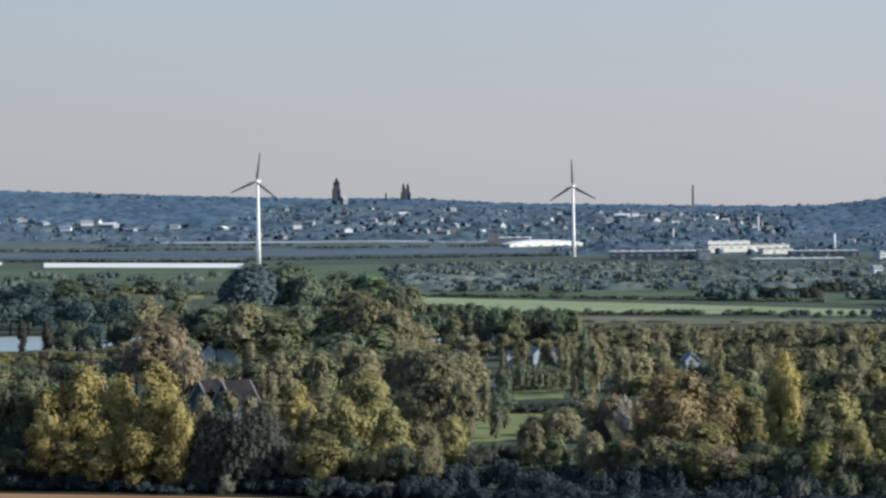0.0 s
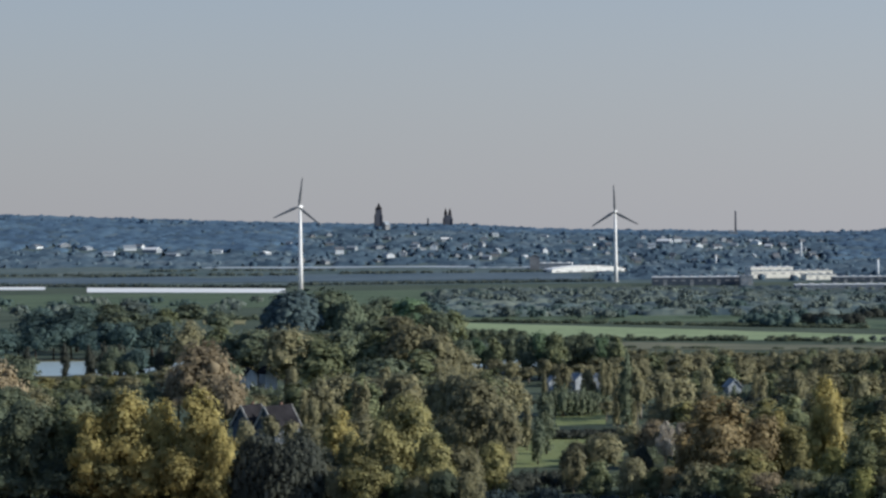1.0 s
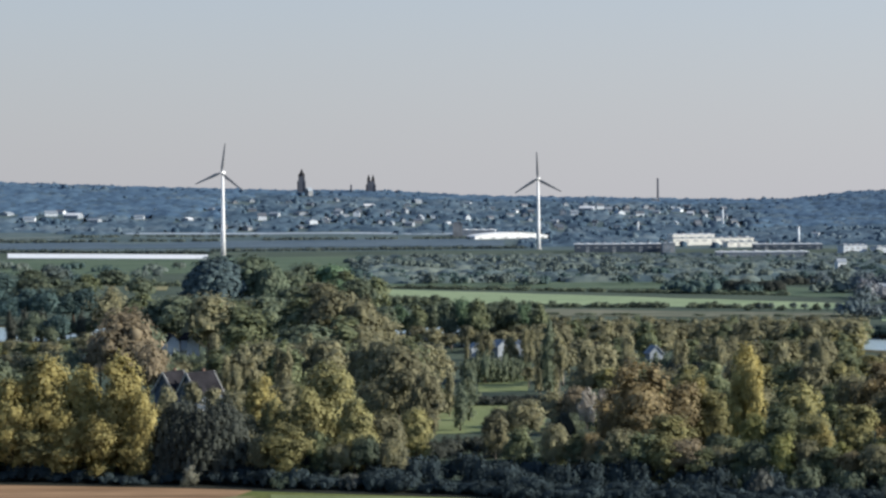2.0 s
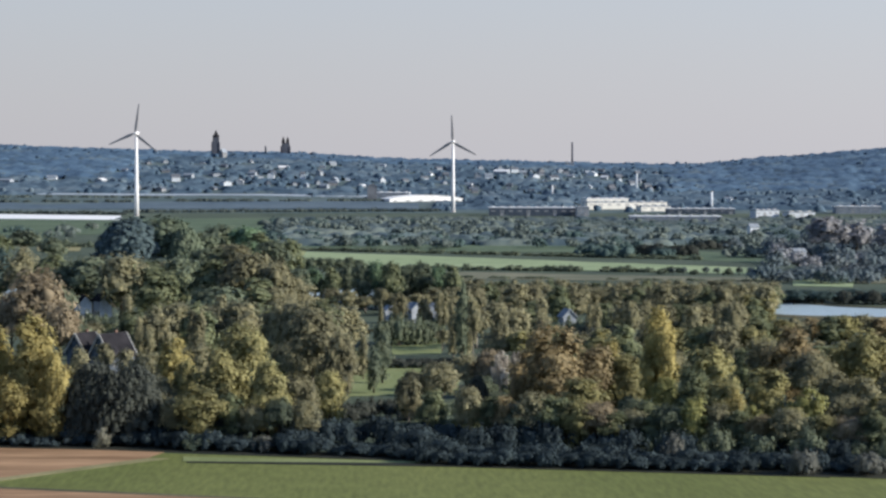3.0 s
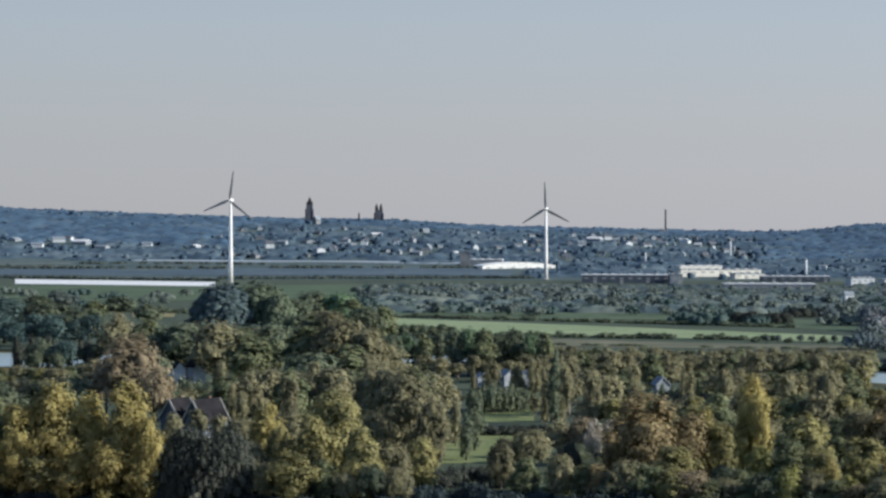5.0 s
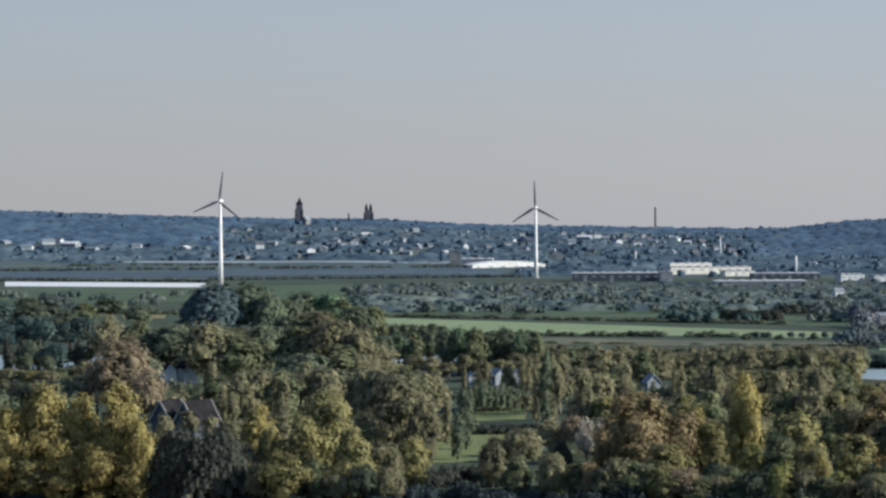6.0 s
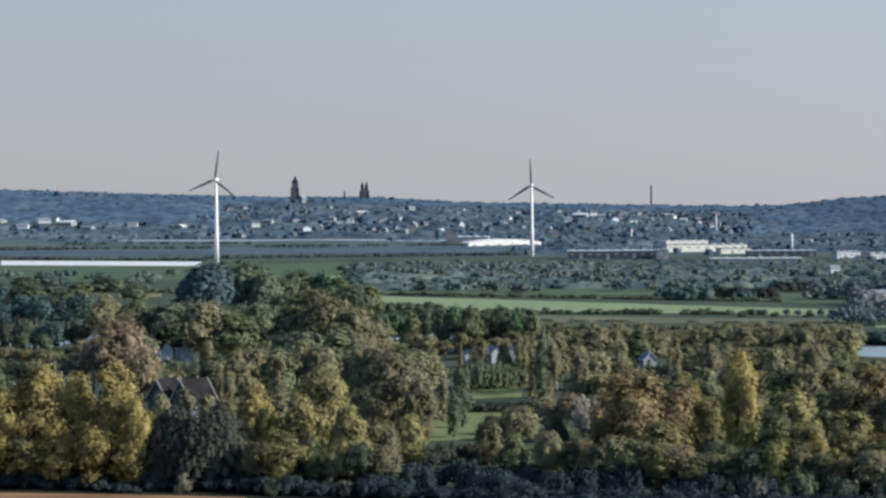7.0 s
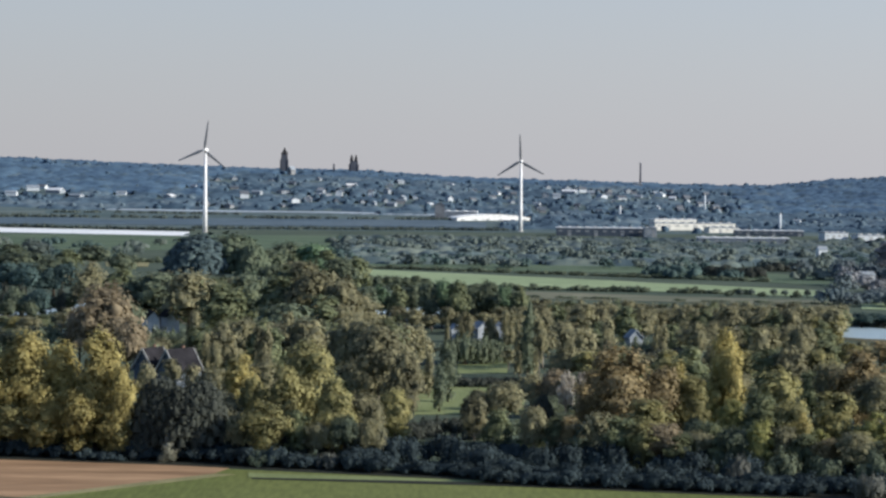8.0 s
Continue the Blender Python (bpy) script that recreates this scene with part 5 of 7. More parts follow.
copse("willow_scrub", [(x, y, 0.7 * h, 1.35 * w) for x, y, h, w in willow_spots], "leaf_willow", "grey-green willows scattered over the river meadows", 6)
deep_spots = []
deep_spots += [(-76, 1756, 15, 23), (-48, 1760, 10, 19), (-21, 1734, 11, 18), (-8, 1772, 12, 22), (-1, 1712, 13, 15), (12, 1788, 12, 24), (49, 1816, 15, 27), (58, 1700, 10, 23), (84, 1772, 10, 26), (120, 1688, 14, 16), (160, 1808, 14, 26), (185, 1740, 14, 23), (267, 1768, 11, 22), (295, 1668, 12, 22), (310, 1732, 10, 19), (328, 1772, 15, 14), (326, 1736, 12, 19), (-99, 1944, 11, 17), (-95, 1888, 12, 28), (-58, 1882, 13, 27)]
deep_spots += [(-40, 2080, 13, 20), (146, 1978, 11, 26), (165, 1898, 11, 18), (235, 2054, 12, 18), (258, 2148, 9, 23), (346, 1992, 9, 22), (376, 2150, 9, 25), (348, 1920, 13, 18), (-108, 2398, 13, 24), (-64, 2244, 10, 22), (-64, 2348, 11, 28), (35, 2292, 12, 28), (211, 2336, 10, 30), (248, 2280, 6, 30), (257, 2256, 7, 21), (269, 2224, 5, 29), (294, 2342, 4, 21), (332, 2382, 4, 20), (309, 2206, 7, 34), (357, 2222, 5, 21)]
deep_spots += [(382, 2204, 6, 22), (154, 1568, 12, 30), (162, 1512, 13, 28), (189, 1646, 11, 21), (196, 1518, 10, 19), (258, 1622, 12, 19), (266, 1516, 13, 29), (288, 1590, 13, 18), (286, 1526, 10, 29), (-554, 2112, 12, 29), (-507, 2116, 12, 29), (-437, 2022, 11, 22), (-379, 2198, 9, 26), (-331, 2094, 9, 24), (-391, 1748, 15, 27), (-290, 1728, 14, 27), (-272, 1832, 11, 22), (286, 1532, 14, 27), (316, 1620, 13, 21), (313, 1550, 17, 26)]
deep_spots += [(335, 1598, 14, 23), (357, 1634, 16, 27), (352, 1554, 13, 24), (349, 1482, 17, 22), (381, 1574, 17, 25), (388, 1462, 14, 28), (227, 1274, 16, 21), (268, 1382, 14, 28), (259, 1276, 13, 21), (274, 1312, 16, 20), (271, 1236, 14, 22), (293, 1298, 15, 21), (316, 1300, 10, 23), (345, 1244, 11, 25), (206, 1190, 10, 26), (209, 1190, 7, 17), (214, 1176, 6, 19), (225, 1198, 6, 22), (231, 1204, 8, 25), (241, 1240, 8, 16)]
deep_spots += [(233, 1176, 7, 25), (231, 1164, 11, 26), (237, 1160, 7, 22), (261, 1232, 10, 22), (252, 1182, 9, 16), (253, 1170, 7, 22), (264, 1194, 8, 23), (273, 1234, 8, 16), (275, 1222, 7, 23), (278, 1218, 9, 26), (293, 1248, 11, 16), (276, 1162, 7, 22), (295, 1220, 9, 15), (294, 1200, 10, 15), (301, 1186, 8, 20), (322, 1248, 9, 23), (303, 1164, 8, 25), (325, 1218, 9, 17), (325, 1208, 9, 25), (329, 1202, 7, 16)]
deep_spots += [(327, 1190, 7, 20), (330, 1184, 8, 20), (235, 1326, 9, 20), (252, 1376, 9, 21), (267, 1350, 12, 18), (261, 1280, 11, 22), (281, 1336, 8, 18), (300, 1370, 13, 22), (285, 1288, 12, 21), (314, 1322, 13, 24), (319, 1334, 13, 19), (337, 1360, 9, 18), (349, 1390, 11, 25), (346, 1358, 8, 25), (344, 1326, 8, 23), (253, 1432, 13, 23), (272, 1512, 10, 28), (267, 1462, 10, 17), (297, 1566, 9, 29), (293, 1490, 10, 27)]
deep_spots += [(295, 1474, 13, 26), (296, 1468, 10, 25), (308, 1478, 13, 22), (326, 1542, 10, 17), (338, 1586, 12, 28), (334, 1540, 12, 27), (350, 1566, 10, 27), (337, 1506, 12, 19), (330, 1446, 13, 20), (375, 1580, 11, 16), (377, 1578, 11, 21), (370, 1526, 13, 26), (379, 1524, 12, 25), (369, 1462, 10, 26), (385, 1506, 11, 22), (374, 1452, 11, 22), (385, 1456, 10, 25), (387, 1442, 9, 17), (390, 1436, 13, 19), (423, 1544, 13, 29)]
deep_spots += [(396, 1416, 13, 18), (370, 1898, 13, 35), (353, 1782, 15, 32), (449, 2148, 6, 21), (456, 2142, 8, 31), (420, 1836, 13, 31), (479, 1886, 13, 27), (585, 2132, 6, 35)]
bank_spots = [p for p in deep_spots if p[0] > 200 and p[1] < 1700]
# trees left out along the camera's sight line to the white house beyond the river
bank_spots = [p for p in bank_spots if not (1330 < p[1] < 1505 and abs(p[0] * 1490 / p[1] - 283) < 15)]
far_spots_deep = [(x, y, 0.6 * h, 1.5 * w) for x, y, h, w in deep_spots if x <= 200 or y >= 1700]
copse("bank_trees", bank_spots, "leaf_bank_hazed", "haze-tinted blue-green and mauve trees beyond the river", 7)
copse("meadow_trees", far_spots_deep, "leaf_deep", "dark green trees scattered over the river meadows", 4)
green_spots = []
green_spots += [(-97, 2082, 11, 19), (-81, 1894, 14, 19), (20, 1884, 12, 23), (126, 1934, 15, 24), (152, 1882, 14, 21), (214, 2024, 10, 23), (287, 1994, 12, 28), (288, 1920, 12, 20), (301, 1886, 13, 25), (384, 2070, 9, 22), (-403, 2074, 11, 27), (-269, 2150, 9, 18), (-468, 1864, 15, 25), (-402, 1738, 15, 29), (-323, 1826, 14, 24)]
copse("meadow_bushes", green_spots, "leaf_meadow_hazed", "green bushes scattered over the river meadows", 5)
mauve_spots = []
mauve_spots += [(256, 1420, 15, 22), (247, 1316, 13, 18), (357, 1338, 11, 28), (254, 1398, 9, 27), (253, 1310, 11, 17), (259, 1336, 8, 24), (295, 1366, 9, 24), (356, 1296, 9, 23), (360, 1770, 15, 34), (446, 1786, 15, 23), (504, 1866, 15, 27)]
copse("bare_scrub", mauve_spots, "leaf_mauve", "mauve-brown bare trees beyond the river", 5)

# fillers between the belts
tree("dark", -210.2, 851.0, 10.1, 17.0)
tree("olive", -211.9, 884.6, 12.4, 17.7)
tree("dark", -199.8, 861.3, 15.6, 17.2)
tree("olive", -158.2, 881.5, 7.8, 17.6)
tree("dark", -151.9, 883.2, 9.7, 17.7)
tree("brown", -143.9, 874.8, 11.9, 17.5)
tree("dark", -138.3, 881.5, 8.5, 17.6)
tree("olive", -133.0, 889.7, 8.9, 17.8)
tree("dark", -119.1, 838.4, 17.5, 16.8)
tree("brown", -118.0, 877.6, 11.8, 17.6)
tree("olive", -177.5, 718.9, 15.1, 16.2)
tree("dark", -165.3, 698.0, 15.8, 15.7)
tree("brown", -159.6, 703.5, 13.8, 15.8)
tree("olive", -157.1, 724.4, 12.1, 16.3)
tree("dark", -140.6, 679.8, 15.0, 15.3)
tree("brown", -137.0, 695.7, 15.5, 15.7)
tree("olive", -129.1, 691.1, 14.3, 15.5)
tree("dark", -121.7, 687.8, 17.8, 15.5)
tree("olive", -71.7, 678.6, 18.7, 15.3)
tree("brown", -64.3, 664.7, 20.1, 15.0)
tree("brown", -63.0, 719.0, 17.8, 16.2)
tree("olive", -52.4, 666.0, 21.1, 15.0)
tree("brown", -49.9, 715.8, 16.4, 16.1)
tree("brown", -42.2, 696.1, 19.4, 15.7)
tree("olive", -36.7, 709.8, 16.5, 16.0)
tree("brown", -28.9, 676.5, 20.5, 15.2)
tree("brown", -22.6, 671.3, 21.0, 15.1)
tree("olive", -16.5, 666.4, 22.4, 15.0)
tree("brown", -10.7, 681.5, 19.0, 15.3)
tree("brown", -58.9, 586.6, 11.9, 13.2)
tree("olive", -53.4, 593.4, 13.3, 13.4)
tree("brown", -46.5, 585.0, 14.2, 13.2)
tree("olive", -41.5, 601.9, 10.6, 13.5)
tree("brown", -35.3, 603.8, 11.4, 13.6)
tree("olive", -27.9, 582.8, 12.1, 13.1)
tree("brown", -21.9, 583.8, 15.4, 13.1)
tree("olive", -15.8, 586.1, 13.9, 13.2)
tree("brown", -9.9, 600.1, 14.5, 13.5)
tree("brown", 23.9, 604.7, 10.3, 13.6)
tree("rust", 29.8, 600.1, 9.9, 13.5)
tree("olive", 34.9, 586.0, 11.7, 13.2)
tree("brown", 41.6, 597.7, 11.9, 13.4)
tree("rust", 48.8, 613.6, 12.4, 13.8)
tree("olive", 54.0, 602.8, 13.2, 13.6)
tree("brown", 58.4, 586.3, 13.9, 13.2)
tree("rust", 66.7, 608.6, 9.8, 13.7)
tree("olive", 72.1, 603.1, 11.1, 13.6)
tree("brown", 76.8, 592.7, 11.7, 13.3)
tree("brown", 112.3, 643.5, 7.3, 14.5)
tree("ochre", 114.3, 624.6, 10.7, 14.1)
tree("bare", 126.9, 662.6, 9.4, 14.9)
tree("olive", 123.6, 618.0, 11.5, 13.9)
tree("brown", 131.4, 629.9, 9.0, 14.2)
tree("ochre", 134.7, 620.5, 10.1, 14.0)
tree("bare", 147.2, 652.6, 8.3, 14.7)
tree("olive", 151.9, 649.1, 8.6, 14.6)
tree("brown", 159.0, 655.5, 9.8, 14.7)
tree("ochre", 159.8, 636.5, 10.9, 14.3)
tree("poplar_pale", 1.8, 796.7, 14.6, 1.8)
tree("poplar_pale", 22.9, 808.6, 11.7, 1.8)
tree("poplar_pale", 26.8, 811.3, 13.5, 1.8)
tree("dark", -82.8, 952.0, 12.0, 9.0)
tree("dark", -5.0, 952.0, 12.5, 9.0)
tree("dark", -183.0, 950.0, 11.0, 10.0)
tree("dark", -174.5, 952.0, 10.4, 9.0)
tree("brown", 9.6, 852.0, 8.0, 5.0)
tree("olive", 97.0, 592.0, 13.0, 10.0)
tree("brown", 7.3, 508.0, 13.2, 8.6)
tree("olive", 12.6, 501.0, 11.2, 8.0)
tree("hedge_box", -11.1, 546.3, 5.8, 6.9)
tree("hedge_box", -7.3, 528.9, 7.1, 6.6)
tree("hedge_box", -3.9, 537.8, 6.2, 6.9)
tree("hedge_box", -0.4, 543.5, 5.6, 6.8)
tree("hedge_box", 3.1, 540.2, 6.6, 6.8)
tree("shrub_dark", 6.5, 533.6, 6.6, 6.7)
tree("hedge_dark", 10.1, 535.5, 5.5, 6.7)
tree("shrub_olive", 13.3, 526.5, 6.2, 6.6)
tree("hedge_dark", 17.4, 548.2, 4.6, 6.9)
tree("shrub_olive", 21.1, 551.1, 3.1, 6.9)
tree("hedge_dark", 23.6, 527.2, 6.5, 6.6)
tree("shrub_olive", 28.6, 558.8, 4.3, 7.0)

# hedges along the meadows and fields
tree("hedge_dark", -132.9, 1694.0, 4.1, 10.2)
tree("hedge_dark", -127.1, 1690.0, 2.7, 10.1)
tree("hedge_dark", -121.3, 1686.0, 3.2, 10.1)
tree("hedge_dark", -115.5, 1682.0, 3.8, 10.1)
tree("hedge_dark", -109.9, 1680.0, 3.3, 10.1)
tree("hedge_dark", -104.2, 1676.0, 3.2, 10.1)
tree("hedge_dark", -98.5, 1672.0, 3.6, 10.0)
tree("hedge_dark", -92.9, 1668.0, 4.2, 10.0)
tree("hedge_dark", -87.3, 1664.0, 4.2, 10.0)
tree("hedge_dark", -81.6, 1660.0, 3.3, 10.0)
tree("hedge_dark", -76.2, 1658.0, 2.9, 9.9)
tree("hedge_dark", -70.6, 1654.0, 2.7, 9.9)
tree("hedge_dark", -65.1, 1650.0, 4.0, 9.9)
tree("hedge_dark", -59.6, 1646.0, 3.0, 9.9)
tree("hedge_dark", -54.1, 1642.0, 3.1, 9.9)
tree("hedge_dark", -48.7, 1640.0, 2.6, 9.8)
tree("hedge_dark", -43.2, 1636.0, 2.4, 9.8)
tree("hedge_dark", -37.8, 1632.0, 3.8, 9.8)
tree("hedge_dark", -32.4, 1628.0, 3.2, 9.8)
tree("hedge_dark", -27.1, 1624.0, 2.7, 9.7)
tree("hedge_dark", -21.8, 1622.0, 3.8, 9.7)
tree("hedge_dark", -16.5, 1618.0, 3.1, 9.7)
tree("hedge_dark", -11.2, 1614.0, 3.1, 9.7)
tree("hedge_dark", -5.9, 1610.0, 3.6, 9.7)
tree("hedge_dark", -0.7, 1608.0, 4.1, 9.6)
tree("hedge_dark", 4.5, 1604.0, 2.9, 9.6)
tree("hedge_dark", 9.7, 1600.0, 2.9, 9.6)
tree("hedge_dark", 14.9, 1598.0, 2.6, 9.6)
tree("hedge_dark", 20.1, 1594.0, 3.7, 9.6)
tree("hedge_dark", 25.2, 1590.0, 4.2, 9.5)
tree("hedge_dark", 30.3, 1588.0, 2.6, 9.5)
tree("hedge_dark", 40.4, 1580.0, 4.1, 9.5)
tree("hedge_dark", 45.5, 1578.0, 4.0, 9.5)
tree("hedge_dark", 55.5, 1570.0, 2.8, 9.4)
tree("hedge_dark", 60.5, 1568.0, 3.4, 9.4)
tree("hedge_dark", 65.4, 1564.0, 2.4, 9.4)
tree("hedge_dark", 70.3, 1560.0, 3.4, 9.4)
tree("hedge_dark", 75.3, 1558.0, 2.9, 9.3)
tree("hedge_dark", 80.2, 1554.0, 3.4, 9.3)
tree("hedge_dark", 89.9, 1548.0, 3.8, 9.3)
tree("hedge_dark", 94.7, 1544.0, 3.7, 9.3)
tree("hedge_dark", 104.4, 1538.0, 2.4, 9.2)
tree("hedge_dark", 109.2, 1536.0, 2.5, 9.2)
tree("hedge_dark", 113.9, 1532.0, 2.8, 9.2)
tree("hedge_dark", 118.7, 1530.0, 3.8, 9.2)
tree("hedge_dark", 123.4, 1526.0, 3.8, 9.2)
tree("hedge_dark", 128.2, 1524.0, 4.0, 9.1)
tree("hedge_dark", 132.8, 1520.0, 3.1, 9.1)
tree("hedge_dark", 137.4, 1516.0, 3.5, 9.1)
tree("hedge_dark", 142.1, 1514.0, 2.8, 9.1)
tree("hedge_dark", 146.6, 1510.0, 2.3, 9.1)
tree("hedge_dark", 151.3, 1508.0, 2.8, 9.0)
tree("hedge_dark", 155.8, 1504.0, 3.2, 9.0)
tree("hedge_dark", 169.6, 1496.0, 4.0, 9.0)
tree("hedge_dark", 174.0, 1492.0, 2.3, 9.0)
tree("hedge_dark", 178.6, 1490.0, 3.1, 8.9)
tree("hedge_dark", 183.2, 1488.0, 3.7, 8.9)
tree("hedge_dark", 187.5, 1484.0, 2.6, 8.9)
tree("hedge_dark", 192.1, 1482.0, 3.1, 8.9)
tree("hedge_dark", 196.4, 1478.0, 3.4, 8.9)
tree("hedge_dark", 200.9, 1476.0, 2.3, 8.9)
tree("hedge_dark", 209.6, 1470.0, 3.7, 8.8)
hedge_spots = []
hedge_spots += [(-760, 2998, 6, 14), (-753, 2996, 6, 11), (-741, 2994, 6, 10), (-735, 2994, 6, 10), (-727, 2992, 5, 9), (-717, 2990, 7, 14), (-711, 2990, 6, 13), (-699, 2988, 4, 14), (-693, 2986, 6, 11), (-684, 2986, 4, 14), (-676, 2984, 7, 12), (-668, 2982, 6, 12), (-660, 2982, 6, 11), (-651, 2980, 6, 13), (-641, 2980, 4, 12), (-632, 2978, 6, 12), (-623, 2976, 6, 10), (-617, 2976, 5, 14), (-606, 2974, 6, 12), (-597, 2972, 4, 11)]
hedge_spots += [(-592, 2970, 6, 15), (-581, 2970, 6, 11), (-572, 2968, 4, 11), (-565, 2966, 7, 10), (-558, 2966, 4, 14), (-549, 2964, 7, 11), (-538, 2964, 4, 14), (-529, 2962, 7, 13), (-521, 2960, 7, 15), (-515, 2958, 6, 14), (-507, 2958, 4, 14), (-498, 2956, 5, 14), (-489, 2954, 4, 13), (-481, 2952, 4, 13), (-471, 2952, 4, 14), (-463, 2948, 5, 10), (-454, 2944, 4, 11), (-445, 2940, 4, 10), (-436, 2936, 7, 11), (-429, 2930, 5, 14)]
hedge_spots += [(-422, 2924, 6, 10), (-410, 2922, 5, 15), (-403, 2916, 6, 9), (-395, 2912, 5, 11), (-387, 2906, 5, 10), (-376, 2902, 7, 14), (-368, 2898, 7, 13), (-359, 2894, 5, 9), (-350, 2890, 7, 14), (-342, 2886, 6, 15), (-332, 2882, 6, 9), (-324, 2878, 5, 12), (-318, 2872, 4, 9), (-326, 2972, 5, 10), (-315, 2972, 6, 14), (-307, 2974, 4, 12), (-298, 2974, 6, 15), (-286, 2974, 5, 12), (-278, 2976, 4, 10), (-267, 2976, 4, 11)]
hedge_spots += [(-259, 2976, 3, 12), (-251, 2978, 5, 9), (-239, 2978, 4, 14), (-229, 2978, 6, 10), (-219, 2980, 3, 11), (-213, 2980, 4, 9), (-201, 2980, 6, 14), (-191, 2982, 3, 15), (-183, 2982, 6, 10), (-173, 2982, 6, 13), (-164, 2984, 4, 12), (-154, 2984, 4, 10), (-144, 2986, 4, 11), (-134, 2986, 4, 11), (-123, 2988, 3, 10), (-115, 2988, 4, 12), (-103, 2990, 6, 14), (-93, 2990, 4, 11), (-87, 2990, 4, 11), (-77, 2992, 4, 15)]
hedge_spots += [(-66, 2992, 6, 12), (-55, 2994, 5, 13), (-45, 2994, 5, 12), (-38, 2996, 3, 12), (-28, 2996, 3, 15), (-20, 2996, 4, 10), (-8, 2998, 6, 15), (2, 3000, 5, 14), (11, 3000, 4, 12), (23, 3002, 4, 14), (30, 3002, 5, 13), (39, 3002, 4, 14), (50, 3004, 3, 12), (61, 3004, 4, 12), (72, 3006, 5, 12), (80, 3006, 5, 10), (-650, 3160, 3, 10), (-633, 3162, 5, 13), (-617, 3162, 4, 11), (-610, 3162, 3, 12)]
hedge_spots += [(-592, 3164, 5, 13), (-585, 3162, 5, 13), (-572, 3164, 4, 11), (-567, 3164, 5, 10), (-556, 3164, 5, 10), (-546, 3164, 6, 14), (-532, 3164, 6, 9), (-515, 3164, 6, 15), (-503, 3166, 4, 14), (-487, 3166, 4, 12), (-461, 3166, 6, 12), (-454, 3166, 3, 14), (-445, 3166, 5, 13), (-435, 3168, 6, 15), (-428, 3168, 4, 13), (-418, 3168, 4, 9), (-400, 3168, 4, 14), (-393, 3168, 5, 14), (-373, 3170, 6, 11), (-364, 3170, 4, 14)]
hedge_spots += [(-355, 3170, 4, 10), (-347, 3170, 6, 14), (-273, 3190, 6, 13), (-268, 3190, 5, 9), (-255, 3192, 4, 13), (-249, 3192, 5, 14), (-241, 3192, 6, 13), (-230, 3192, 5, 14), (-221, 3194, 4, 14), (-212, 3194, 4, 15), (-203, 3194, 5, 14), (-197, 3194, 4, 14), (-185, 3196, 5, 14), (-178, 3196, 5, 11), (-160, 3196, 5, 11), (-154, 3196, 5, 9), (-124, 3202, 5, 15), (-117, 3204, 4, 10), (-110, 3204, 4, 10), (-98, 3206, 4, 12)]
hedge_spots += [(-64, 3212, 5, 13), (-56, 3214, 4, 15), (-45, 3216, 5, 15), (-41, 3216, 3, 9), (-31, 3218, 4, 13), (-22, 3220, 6, 10), (-12, 3222, 5, 11), (-2, 3224, 4, 11), (7, 3226, 3, 10), (-555, 3246, 5, 10), (-546, 3246, 6, 11), (-537, 3246, 4, 10), (-530, 3246, 5, 14), (-510, 3248, 3, 14), (-503, 3248, 5, 11), (-495, 3248, 5, 15), (-468, 3250, 6, 11), (-449, 3250, 4, 11), (-438, 3252, 3, 10), (-433, 3252, 4, 11)]
hedge_spots += [(-421, 3252, 5, 10), (-415, 3252, 5, 14), (-397, 3254, 4, 14), (-386, 3254, 3, 11), (-377, 3254, 5, 10), (-360, 3256, 3, 14), (-349, 3256, 6, 11), (-341, 3256, 4, 13), (-331, 3258, 5, 12), (-327, 3256, 4, 10), (-314, 3258, 4, 10), (-297, 3258, 6, 11), (-804, 3162, 5, 12), (-793, 3162, 4, 10), (-783, 3164, 4, 11), (-777, 3164, 5, 12), (-768, 3164, 4, 15), (-760, 3164, 4, 13), (-751, 3166, 5, 11), (-741, 3166, 6, 9)]
hedge_spots += [(-735, 3166, 5, 9), (-726, 3168, 5, 9), (-714, 3168, 5, 12), (-706, 3168, 5, 11), (-698, 3170, 5, 15), (-692, 3170, 4, 15), (-683, 3170, 5, 14), (-665, 3172, 6, 14), (-658, 3172, 4, 11), (-647, 3172, 6, 12), (-631, 3174, 3, 10), (-624, 3174, 3, 15), (-615, 3174, 3, 11), (-603, 3176, 4, 15), (-594, 3176, 5, 15), (-587, 3176, 4, 11)]
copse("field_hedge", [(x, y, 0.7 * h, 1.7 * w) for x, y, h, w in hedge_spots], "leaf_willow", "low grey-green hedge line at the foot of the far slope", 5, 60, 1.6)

# growth before the houses, sized to hide their bases in the camera's view
tree("hedge_dark", 2.5, 755.8, 12.7, 6.4)
tree("shrub_olive", 5.5, 767.7, 12.5, 6.5)
tree("hedge_dark", 8.2, 759.4, 13.1, 6.5)
tree("hedge_dark", 11.1, 762.7, 12.6, 6.5)
tree("shrub_olive", 14.0, 763.1, 12.9, 6.5)
tree("hedge_dark", 17.0, 768.4, 12.3, 6.5)
tree("hedge_dark", 19.9, 771.0, 12.6, 6.6)
tree("hedge_dark", -106.3, 807.5, 10.9, 7.3)
tree("shrub_olive", -103.2, 808.1, 10.6, 7.3)
tree("hedge_dark", -98.4, 795.7, 11.7, 7.2)
tree("shrub_olive", -96.5, 806.7, 11.1, 7.3)
tree("hedge_dark", -91.7, 792.9, 11.6, 7.1)
tree("dark", -94.5, 709.9, 11.7, 12.4)
tree("brown", -91.7, 721.4, 11.0, 12.6)
tree("olive", -87.8, 724.9, 10.3, 12.7)
tree("dark", -83.8, 728.1, 10.9, 12.7)
